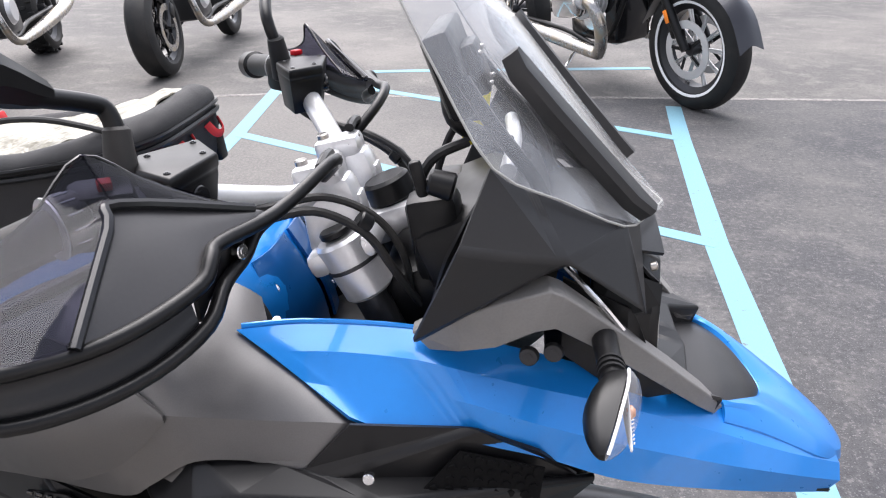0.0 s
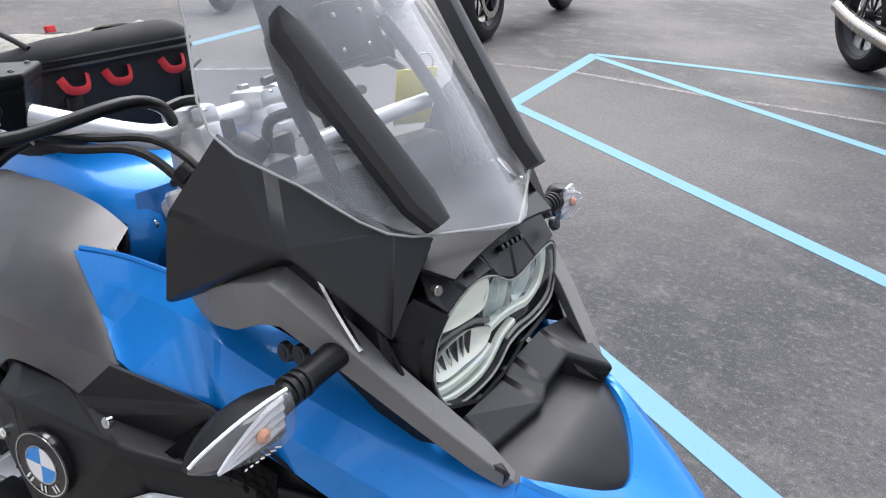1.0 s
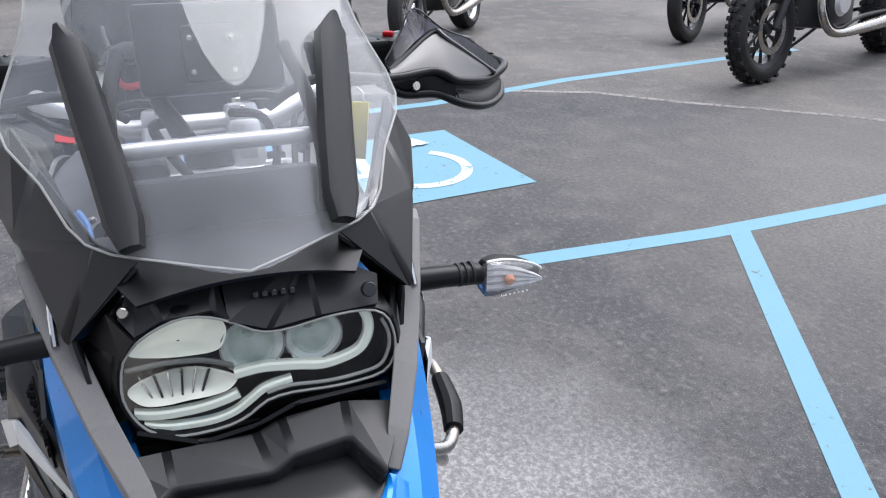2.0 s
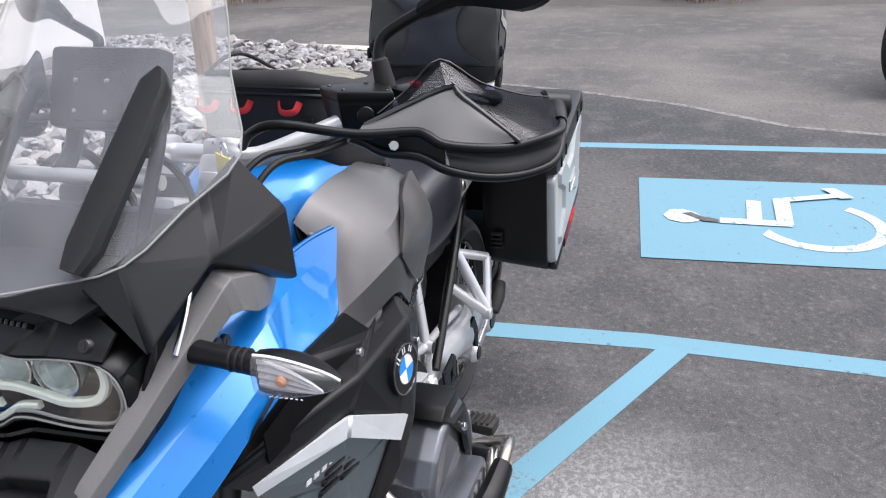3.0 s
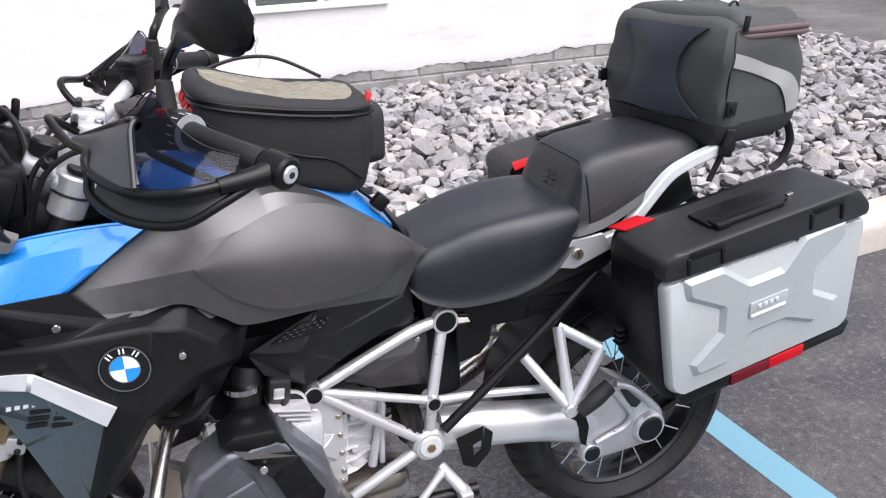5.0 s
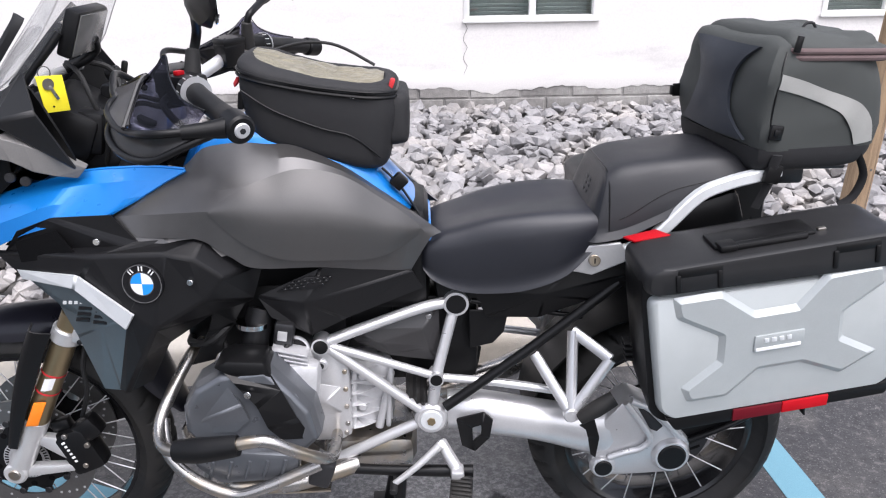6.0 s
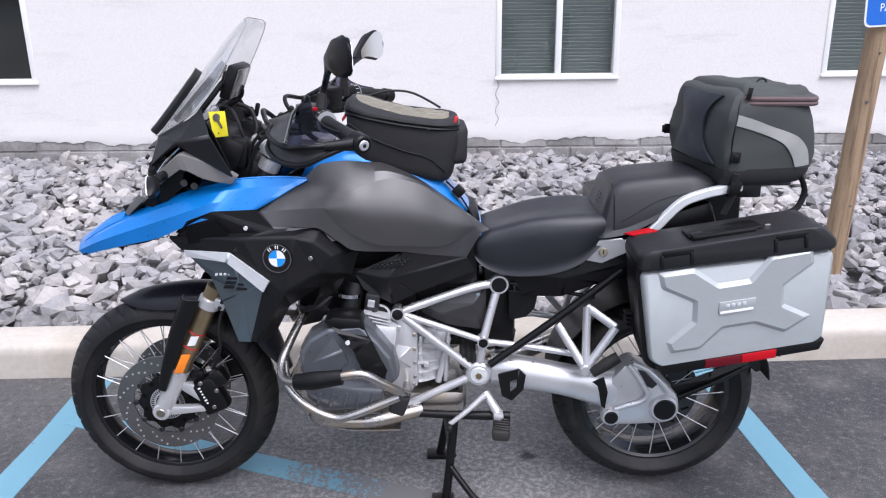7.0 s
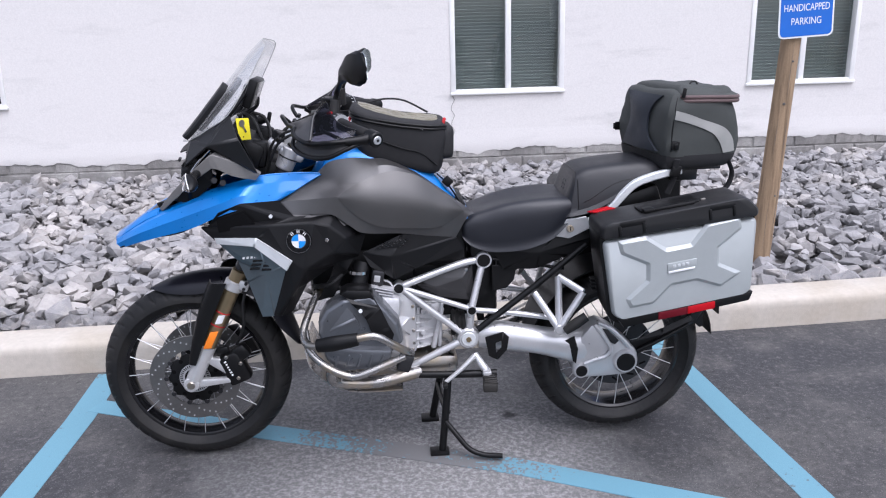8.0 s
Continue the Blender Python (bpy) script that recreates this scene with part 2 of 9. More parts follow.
BLACK = mat("black_plastic", (0.005, 0.005, 0.0055), 0.38, spec=0.26, vary=0.3, scale=300, bump=0.05, bscale=1600, large=0.12)
# black plastic with a raised base: light on upper panels is in the colour
LIT_BLACK = mat("lit_black_plastic", (0.0145, 0.0145, 0.0155), 0.42, spec=0.38, vary=0.3, scale=300, bump=0.08, bscale=1600, large=0.12)
BLACK_SATIN = mat("black_satin_plastic", (0.0045, 0.0045, 0.005), 0.34, spec=0.28, vary=0.25, scale=300, bump=0.08, bscale=1200)
SHROUD_BLACK = mat("matt_black_shroud", (0.0075, 0.0074, 0.0082), 0.40, spec=0.30, vary=0.3, scale=300, bump=0.08, bscale=1600, large=0.12)
# near-black that stands for the shade inside openings and holes
SHADE_BLACK = mat("shade_black", (0.003, 0.003, 0.0035), 0.7, spec=0.1, vary=0.2, scale=100, bump=0.05)
BLACK_GLOSS = mat("black_gloss", (0.008, 0.008, 0.009), 0.14, vary=0.2, scale=200, bump=0.02)
SLATE_DARK = mat("dark_slate_paint", (0.026, 0.027, 0.034), 0.32, 0.3, vary=0.15, scale=300, bump=0.03, coat=0.15)
FENDER = mat("fender_plastic", (0.0085, 0.0085, 0.0135), 0.30, spec=0.42, vary=0.2, scale=250, bump=0.08)
ARM_GREY = mat("grey_plastic", (0.165, 0.16, 0.155), 0.5, vary=0.25, scale=400, bump=0.15, bscale=1500)
SLATE = mat("slate_blue_panel", (0.20, 0.24, 0.262), 0.34, 0.8, vary=0.2, scale=500, bump=0.06)
WHITE_TRIM = mat("silver_white_trim", (0.62, 0.64, 0.65), 0.35, 0.2, vary=0.08, scale=400, bump=0.05)
SILVER = mat("silver_metal", (0.62, 0.62, 0.62), 0.32, 0.55, vary=0.12, scale=300, bump=0.10, bscale=900)
SILVER_PAINT = mat("silver_painted_metal", (0.62, 0.62, 0.63), 0.30, 0.6, vary=0.14, scale=300, bump=0.12, bscale=700)
CAST = mat("cast_aluminium", (0.60, 0.60, 0.61), 0.36, 0.5, vary=0.25, scale=120, bump=0.35, bscale=420)
CHROME = mat("polished_steel", (0.66, 0.66, 0.66), 0.12, 1.0, vary=0.06, scale=200, bump=0.02)
STEEL = mat("brushed_steel", (0.38, 0.37, 0.36), 0.27, 0.95, vary=0.2, scale=180, bump=0.08, tint=(0.42, 0.36, 0.28))
GOLD = mat("bronze_anodised_tube", (0.30, 0.235, 0.14), 0.3, 0.8, vary=0.1, scale=250, bump=0.05)
COVER_GREY = mat("valve_cover_paint", (0.14, 0.148, 0.162), 0.30, 0.6, vary=0.2, scale=500, bump=0.06)
COVER_LIGHT = mat("valve_cover_light_paint", (0.27, 0.285, 0.305), 0.32, 0.6, vary=0.15, scale=500, bump=0.06)
SPOKE = mat("dull_steel_spoke", (0.60, 0.60, 0.61), 0.40, 0.6, vary=0.1, scale=200, bump=0.05)
DISC = mat("brake_disc_steel", (0.21, 0.205, 0.20), 0.34, 0.85, vary=0.25, scale=150, bump=0.08)
DARK_METAL = mat("dark_metal", (0.045, 0.045, 0.048), 0.38, 0.7, vary=0.25, scale=200, bump=0.12)
RUBBER = mat("tyre_rubber", (0.011, 0.011, 0.0115), 0.55, spec=0.32, vary=0.4, scale=90, bump=0.3, bscale=900, tint=(0.024, 0.0225, 0.021))
SEAT = mat("seat_vinyl", (0.0125, 0.0135, 0.0185), 0.40, vary=0.25, scale=220, bump=0.3, bscale=1100, large=0.12)
SEAT_TOP = mat("pillion_vinyl", (0.0125, 0.013, 0.016), 0.46, vary=0.25, scale=220, bump=0.35, bscale=900, large=0.12)
FABRIC = mat("black_nylon", (0.011, 0.011, 0.0125), 0.74, vary=0.45, scale=800, bump=0.5, bscale=1500, large=0.15)
FABRIC_OLIVE = mat("olive_grey_nylon", (0.043, 0.047, 0.045), 0.76, vary=0.4, scale=800, bump=0.5, bscale=1500, large=0.16)
FABRIC_NAVY = mat("navy_softshell", (0.021, 0.026, 0.036), 0.6, vary=0.3, scale=500, bump=0.3, bscale=1100, large=0.12)
ZIP_ROSE = mat("faded_zip_tape", (0.11, 0.075, 0.075), 0.8, vary=0.3, scale=500, bump=0.4)
BAND_GREY = mat("reflective_band", (0.30, 0.30, 0.285), 0.5, vary=0.12, scale=400, bump=0.15)
YELLOWED = mat("yellowed_map_film", (0.185, 0.170, 0.125), 0.30, vary=0.6, scale=30, bump=0.9, bscale=30, dist=0.014, large=0.25, spec=0.4, coat=0.1, tint=(0.24, 0.21, 0.14))
RED = mat("red_reflector", (0.42, 0.004, 0.010), 0.45, vary=0.12, scale=300, bump=0.1, spec=0.2)
RED_DARK = mat("dark_red_reflector", (0.11, 0.004, 0.010), 0.45, vary=0.12, scale=300, bump=0.1, spec=0.2)
RED_CLOTH = mat("red_webbing", (0.55, 0.025, 0.03), 0.7, vary=0.25, scale=600, bump=0.4)
ORANGE = mat("orange_reflector", (0.85, 0.22, 0.01), 0.28, vary=0.15, scale=500, bump=0.3, coat=0.4)
AMBER = mat("amber_bulb", (0.62, 0.30, 0.17), 0.3, vary=0.1, scale=300, bump=0.1, coat=0.6)
YELLOW = mat("yellow_tag", (0.85, 0.72, 0.02), 0.45, vary=0.1, scale=150, bump=0.1)
WHITE = mat("white_enamel", (0.8, 0.8, 0.8), 0.3, vary=0.05, scale=200, bump=0.02)
ROUND_BLUE = mat("enamel_sky_blue", (0.02, 0.27, 0.75), 0.25, vary=0.06, scale=200, bump=0.02)
CASE_SILVER = mat("silver_case_panel", (0.385, 0.41, 0.412), 0.36, 0.25, vary=0.12, scale=500, bump=0.05, large=0.05)
REFLECTOR = mat("headlight_reflector", (0.95, 0.96, 0.84), 0.24, 0.0, vary=0.1, scale=60, bump=0.1, bscale=90, dist=0.003)
SHELF_GREY = mat("smoky_divider", (0.20, 0.21, 0.20), 0.3, 0.3, vary=0.2, scale=60, bump=0.1)
LENS_MILK = mat("light_guide", (0.90, 0.94, 0.82), 0.22, 0.0, vary=0.1, scale=100, bump=0.05, coat=0.6)

# the windscreen's pale veil stands in for sky reflected on it
SCREEN_GLASS = clear("windscreen_acrylic", (0.955, 0.96, 0.965), 0.02, 0.065, (0.88, 0.89, 0.91), 0.45, 0.042)
SMOKE = clear("smoked_acrylic", (0.38, 0.38, 0.45), 0.05, 0.0, (0.10, 0.10, 0.13), 0.09, 0.022, 0.8)
REFLECTOR_DIM = mat("projector_reflector", (0.80, 0.82, 0.80), 0.2, 0.35, vary=0.2, scale=60, bump=0.15, bscale=120)
LAMP_GLASS = clear("projector_glass", (0.86, 0.90, 0.88), 0.05, 0.12, (0.7, 0.74, 0.72))
LAMP_SILVER = mat("lamp_reflector", (0.62, 0.62, 0.63), 0.5, 0.1, vary=0.2, scale=300, bump=0.3, bscale=500)
LAMP_CLEAR = clear("signal_lens", (0.95, 0.94, 0.94), 0.03, 0.07, (0.8, 0.78, 0.78))
LENS = clear("lamp_lens", (0.98, 0.99, 0.98), 0.02, 0.005)
PANE_GLASS = clear("window_glass", (0.92, 0.95, 0.94), 0.01, 0.0)
MIRROR = mat("mirror_glass", (0.78, 0.82, 0.85), 0.03, 1.0, vary=0.0, scale=10, bump=0.0, large=0.0)
TFT = mat("display_glass", (0.10, 0.10, 0.095), 0.18, vary=0.05, scale=50, bump=0.0)


def ground_material(name, dark, light, stain, speck=190, worn=(), spot=None):
    """Asphalt: fine aggregate, broad worn and swept areas, dark spots; worn also lightens shaded ground."""
    m = bpy.data.materials.new(name)
    m.use_nodes = True
    n, l = m.node_tree.nodes, m.node_tree.links
    b = n["Principled BSDF"]
    tc = n.new("ShaderNodeTexCoord")

    def tex(kind, scale, detail=4):
        q = n.new(kind)
        q.inputs["Scale"].default_value = scale
        if kind == "ShaderNodeTexNoise":
            q.inputs["Detail"].default_value = detail
        l.new(tc.outputs["Object"], q.inputs["Vector"])
        return q

    def ranged(src, lo, hi, a, b2):
        q = n.new("ShaderNodeMapRange")
        for i, v in zip((1, 2, 3, 4), (lo, hi, a, b2)):
            q.inputs[i].default_value = v
        l.new(src, q.inputs[0])
        return q.outputs[0]

    def blend(f, a, c):
        q = n.new("ShaderNodeMix")
        q.data_type = "RGBA"
        l.new(f, q.inputs[0])
        for sock, v in ((q.inputs[6], a), (q.inputs[7], c)):
            if isinstance(v, tuple):
                sock.default_value = (*v, 1)
            else:
                l.new(v, sock)
        return q.outputs[2]

    broad = tex("ShaderNodeTexNoise", 0.55, 6)
    mid = tex("ShaderNodeTexNoise", 5.0, 8)
    grain = tex("ShaderNodeTexNoise", speck, 5)
    coarse = tex("ShaderNodeTexNoise", 38.0, 6)
    stone = tex("ShaderNodeTexVoronoi", speck * 0.55)
    c = blend(ranged(broad.outputs["Fac"], 0.44, 0.68, 0, 1), dark, light)
    c = blend(ranged(mid.outputs["Fac"], 0.5, 0.72, 0, 0.55), c, stain)
    c = blend(ranged(stone.outputs["Distance"], 0.0, 0.30, 0.36, 0), c, (0.40, 0.39, 0.37))
    c = blend(ranged(grain.outputs["Fac"], 0.47, 0.66, 0, 0.46), c, (0.016, 0.016, 0.018))
    c = blend(ranged(coarse.outputs["Fac"], 0.55, 0.75, 0, 0.6), c, (0.02, 0.02, 0.021))
    c = blend(ranged(coarse.outputs["Fac"], 0.45, 0.25, 0, 0.4), c, (0.22, 0.21, 0.20))
    for pale_at, near, far, pale, least in worn:
        # a pale speckled area round one spot, for wear, dust and lightened shade
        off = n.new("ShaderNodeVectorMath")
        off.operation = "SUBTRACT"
        off.inputs[1].default_value = [q + 0.65 for q in pale_at]
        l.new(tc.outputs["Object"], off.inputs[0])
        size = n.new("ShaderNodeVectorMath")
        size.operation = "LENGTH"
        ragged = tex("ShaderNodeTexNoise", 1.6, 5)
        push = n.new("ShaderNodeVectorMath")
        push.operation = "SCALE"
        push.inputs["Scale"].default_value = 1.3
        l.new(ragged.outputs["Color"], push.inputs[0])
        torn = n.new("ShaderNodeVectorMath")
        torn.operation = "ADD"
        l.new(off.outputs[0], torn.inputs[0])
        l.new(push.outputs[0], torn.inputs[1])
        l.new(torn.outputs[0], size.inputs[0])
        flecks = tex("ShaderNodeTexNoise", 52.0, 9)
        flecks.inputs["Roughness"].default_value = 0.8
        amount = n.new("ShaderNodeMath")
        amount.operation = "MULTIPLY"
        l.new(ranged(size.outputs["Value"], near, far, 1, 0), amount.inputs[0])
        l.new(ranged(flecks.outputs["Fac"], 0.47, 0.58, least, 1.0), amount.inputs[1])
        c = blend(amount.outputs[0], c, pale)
    if spot:
        # an oil drip soaked into the asphalt
        away = n.new("ShaderNodeVectorMath")
        away.operation = "DISTANCE"
        away.inputs[1].default_value = (*spot, 0)
        smear = tex("ShaderNodeTexNoise", 40.0, 3)
        wet = n.new("ShaderNodeMath")
        wet.operation = "MULTIPLY_ADD"
        wet.inputs[1].default_value = 0.05
        l.new(tc.outputs["Object"], away.inputs[0])
        l.new(smear.outputs["Fac"], wet.inputs[0])
        l.new(away.outputs["Value"], wet.inputs[2])
        c = blend(ranged(wet.outputs[0], 0.04, 0.065, 0.8, 0), c, (0.012, 0.012, 0.014))
    l.new(c, b.inputs["Base Color"])
    b.inputs["Roughness"].default_value = 0.82
    b.inputs["Specular IOR Level"].default_value = 0.3
    bp = n.new("ShaderNodeBump")
    bp.inputs["Strength"].default_value = 0.55
    bp.inputs["Distance"].default_value = 0.003
    l.new(grain.outputs["Fac"], bp.inputs["Height"])
    l.new(bp.outputs[0], b.inputs["Normal"])
    return m


ASPHALT_PALE = ground_material("paler_asphalt", (0.090, 0.086, 0.083), (0.165, 0.154, 0.143), (0.195, 0.18, 0.167))
# first pale area: worn flecks, plus paleness lifting the shade under the motorcycle
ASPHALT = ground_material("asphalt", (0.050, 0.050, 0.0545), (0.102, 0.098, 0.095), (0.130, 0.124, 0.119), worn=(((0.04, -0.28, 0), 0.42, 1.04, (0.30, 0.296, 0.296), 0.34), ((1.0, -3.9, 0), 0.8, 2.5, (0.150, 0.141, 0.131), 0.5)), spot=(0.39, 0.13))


def paint_material(name, color, under, wear, size=26, bald=None):
    """Road paint, worn through to the asphalt in flecks."""
    m = bpy.data.materials.new(name)
    m.use_nodes = True
    n, l = m.node_tree.nodes, m.node_tree.links
    b = n["Principled BSDF"]
    tc = n.new("ShaderNodeTexCoord")
    a = n.new("ShaderNodeTexNoise")
    a.inputs["Scale"].default_value = size
    a.inputs["Detail"].default_value = 9
    a.inputs["Roughness"].default_value = 0.72
    c = n.new("ShaderNodeTexNoise")
    c.inputs["Scale"].default_value = 380
    for q in (a, c):
        l.new(tc.outputs["Object"], q.inputs["Vector"])
    r = n.new("ShaderNodeMapRange")
    r.inputs[1].default_value, r.inputs[2].default_value = wear, wear + 0.05
    r.inputs[3].default_value, r.inputs[4].default_value = 0, 1
    broad = n.new("ShaderNodeTexNoise")
    broad.inputs["Scale"].default_value = 6
    broad.inputs["Detail"].default_value = 4
    l.new(tc.outputs["Object"], broad.inputs["Vector"])
    rub = n.new("ShaderNodeMath")
    rub.operation = "MULTIPLY_ADD"
    rub.inputs[1].default_value = 0.4
    l.new(broad.outputs["Fac"], rub.inputs[0])
    l.new(a.outputs["Fac"], rub.inputs[2])
    gone = rub.outputs[0]
    if bald:
        # feet and the stand have rubbed the paint away round one spot
        away = n.new("ShaderNodeVectorMath")
        away.operation = "DISTANCE"
        away.inputs[1].default_value = (*bald[0], 0)
        l.new(tc.outputs["Object"], away.inputs[0])
        ease_off = n.new("ShaderNodeMapRange")
        for i, q in zip((1, 2, 3, 4), (bald[1], bald[2], bald[3], 0)):
            ease_off.inputs[i].default_value = q
        l.new(away.outputs["Value"], ease_off.inputs[0])
        more = n.new("ShaderNodeMath")
        l.new(gone, more.inputs[0])
        l.new(ease_off.outputs[0], more.inputs[1])
        gone = more.outputs[0]
    l.new(gone, r.inputs[0])
    v = n.new("ShaderNodeMapRange")
    v.inputs[3].default_value, v.inputs[4].default_value = 0.78, 1.18
    l.new(c.outputs["Fac"], v.inputs[0])
    s = n.new("ShaderNodeVectorMath")
    s.operation = "SCALE"
    s.inputs[0].default_value = color
    l.new(v.outputs[0], s.inputs["Scale"])
    mx = n.new("ShaderNodeMix")
    mx.data_type = "RGBA"
    l.new(r.outputs[0], mx.inputs[0])
    l.new(s.outputs[0], mx.inputs[6])
    mx.inputs[7].default_value = (*under, 1)
    l.new(mx.outputs[2], b.inputs["Base Color"])
    b.inputs["Roughness"].default_value = 0.7
    bp = n.new("ShaderNodeBump")
    bp.inputs["Strength"].default_value = 0.4
    bp.inputs["Distance"].default_value = 0.002
    l.new(c.outputs["Fac"], bp.inputs["Height"])
    l.new(bp.outputs[0], b.inputs["Normal"])
    return m


PAINT = paint_material("blue_road_paint", (0.130, 0.280, 0.355), (0.10, 0.12, 0.13), 0.835)
SEAM = paint_material("dusty_seam", (0.20, 0.185, 0.17), (0.085, 0.08, 0.077), 0.70)
PAINT_WORN = paint_material("worn_blue_road_paint", (0.132, 0.290, 0.37), (0.155, 0.154, 0.157), 0.86, 60, ((0.0, -0.10), 0.05, 0.68, 0.33))
PAINT_WHITE = paint_material("white_road_paint", (0.50, 0.575, 0.61), (0.15, 0.25, 0.30), 0.77)
CONCRETE = mat("kerb_concrete", (0.49, 0.45, 0.395), 0.85, vary=0.3, scale=40, bump=0.4, bscale=220, dist=0.003, large=0.16, tint=(0.41, 0.365, 0.305))
CEMENT = mat("grey_blockwork", (0.235, 0.225, 0.215), 0.9, vary=0.8, scale=30, bump=0.7, bscale=90, dist=0.006, large=0.2, random_v=0.35, tint=(0.34, 0.33, 0.315))


def streaked(name, color, dirt, stretch, scale, lo, hi, amount, rough, bump, dist, grain=90.0):
    """A surface with smudges or grain drawn out along one way, and a fine uneven relief."""
    m = bpy.data.materials.new(name)
    m.use_nodes = True
    n, l = m.node_tree.nodes, m.node_tree.links
    b = n["Principled BSDF"]
    b.inputs["Roughness"].default_value = rough
    b.inputs["Specular IOR Level"].default_value = 0.25
    tc = n.new("ShaderNodeTexCoord")
    mp = n.new("ShaderNodeMapping")
    mp.inputs["Scale"].default_value = stretch
    l.new(tc.outputs["Object"], mp.inputs["Vector"])
    cover = n.new("ShaderNodeTexNoise")
    cover.inputs["Scale"].default_value = 1.1
    cover.inputs["Detail"].default_value = 3
    l.new(tc.outputs["Object"], cover.inputs["Vector"])
    drawn = n.new("ShaderNodeTexNoise")
    drawn.inputs["Scale"].default_value = scale
    drawn.inputs["Detail"].default_value = 8
    drawn.inputs["Roughness"].default_value = 0.68
    l.new(mp.outputs[0], drawn.inputs["Vector"])
    fine = n.new("ShaderNodeTexNoise")
    fine.inputs["Scale"].default_value = grain
    fine.inputs["Detail"].default_value = 4
    l.new(tc.outputs["Object"], fine.inputs["Vector"])
    r = n.new("ShaderNodeMapRange")
    for i, q in zip((1, 2, 3, 4), (lo, hi, 0, amount)):
        r.inputs[i].default_value = q
    l.new(drawn.outputs["Fac"], r.inputs[0])
    gate = n.new("ShaderNodeMapRange")
    for i, q in zip((1, 2, 3, 4), (0.38, 0.60, 0.25, 1.0)):
        gate.inputs[i].default_value = q
    l.new(cover.outputs["Fac"], gate.inputs[0])
    k = n.new("ShaderNodeMath")
    k.operation = "MULTIPLY"
    l.new(r.outputs[0], k.inputs[0])
    l.new(gate.outputs[0], k.inputs[1])
    mx = n.new("ShaderNodeMix")
    mx.data_type = "RGBA"
    l.new(k.outputs[0], mx.inputs[0])
    mx.inputs[6].default_value = (*color, 1)
    mx.inputs[7].default_value = (*dirt, 1)
    tone = n.new("ShaderNodeMapRange")
    for i, q in zip((1, 2, 3, 4), (0.3, 0.7, 0.95, 1.05)):
        tone.inputs[i].default_value = q
    l.new(fine.outputs["Fac"], tone.inputs[0])
    s = n.new("ShaderNodeVectorMath")
    s.operation = "SCALE"
    l.new(mx.outputs[2], s.inputs[0])
    l.new(tone.outputs[0], s.inputs["Scale"])
    l.new(s.outputs[0], b.inputs["Base Color"])
    bp = n.new("ShaderNodeBump")
    bp.inputs["Strength"].default_value = bump
    bp.inputs["Distance"].default_value = dist
    l.new(drawn.outputs["Fac"], bp.inputs["Height"])
    l.new(bp.outputs[0], b.inputs["Normal"])
    return m


STUCCO = streaked("white_stucco", (0.69, 0.67, 0.655), (0.47, 0.46, 0.45), (0.7, 1.0, 3.2), 2.4, 0.54, 0.80, 0.75, 0.85, 0.10, 0.01)
ROCK = mat("grey_crushed_stone", (0.258, 0.252, 0.256), 0.85, vary=0.5, scale=34, bump=0.7, bscale=42, dist=0.012, large=0.2, random_v=0.5, tint=(0.34, 0.32, 0.305))
SOIL = mat("grey_dusty_soil", (0.12, 0.113, 0.108), 0.95, vary=0.4, scale=30, bump=0.6, bscale=80, dist=0.01)
WOOD = streaked("weathered_post_wood", (0.33, 0.235, 0.15), (0.075, 0.05, 0.034), (6.0, 6.0, 0.4), 5.0, 0.46, 0.64, 1.0, 0.85, 0.8, 0.01, 140.0)
FRAME_WHITE = mat("white_vinyl_frame", (0.78, 0.78, 0.77), 0.4, vary=0.04, scale=60, bump=0.05)
BLIND = mat("grey_green_blind", (0.27, 0.30, 0.295), 0.6, vary=0.15, scale=40, bump=0.1)
ROOM_SHADE = mat("room_shade", (0.02, 0.022, 0.022), 0.8, vary=0.2, scale=5, bump=0.0)
SIGN_BLUE = mat("sign_blue", (0.01, 0.13, 0.55), 0.35, vary=0.1, scale=60, bump=0.03)
SIGN_WHITE = mat("sign_white", (0.8, 0.8, 0.8), 0.4, vary=0.05, scale=60, bump=0.02)
REED = mat("dry_reed", (0.36, 0.27, 0.17), 0.8, vary=0.3, scale=40, bump=0.0, random_v=0.8)

# ---- the lot: asphalt, painted lines, kerb, stones, building, reeds ----
def sheet(name, outline, z, material, parent=None, label="", category="", kind=""):
    bm = bmesh.new()
    bm.faces.new([bm.verts.new((x, y, z)) for x, y in outline])
    ob = finish(name, bm, material, parent, 0)
    return tagged(ob, label, category, kind=kind)


ground = sheet("ground", [(-400, -400), (400, -400), (400, 400), (-400, 400)], 0.0, ASPHALT, None, "worn dark grey asphalt parking lot with pale swept areas, shade lightened under the motorcycle", "asphalt", "structure")

SEAM_LINE = [(-60, -8.5), (-12, -6.2), (-3.4, -5.52), (-1.4, -5.4), (0.43, -5.25), (1.35, -5.26), (2.06, -5.05), (2.6, -4.5), (3.3, -3.65), (3.76, -3.2), (4.15, -2.3), (4.34, -1.37), (4.85, -0.63), (5.13, 0.06), (5.3, 0.6), (5.45, 1.22)]
sheet("far_asphalt", SEAM_LINE + [(6.3, 1.35), (7.0, 14.0), (60, 60), (60, -60), (-60, -60)], 0.0008, ASPHALT_PALE, None, "paler asphalt beyond a dusty seam", "asphalt", "structure")


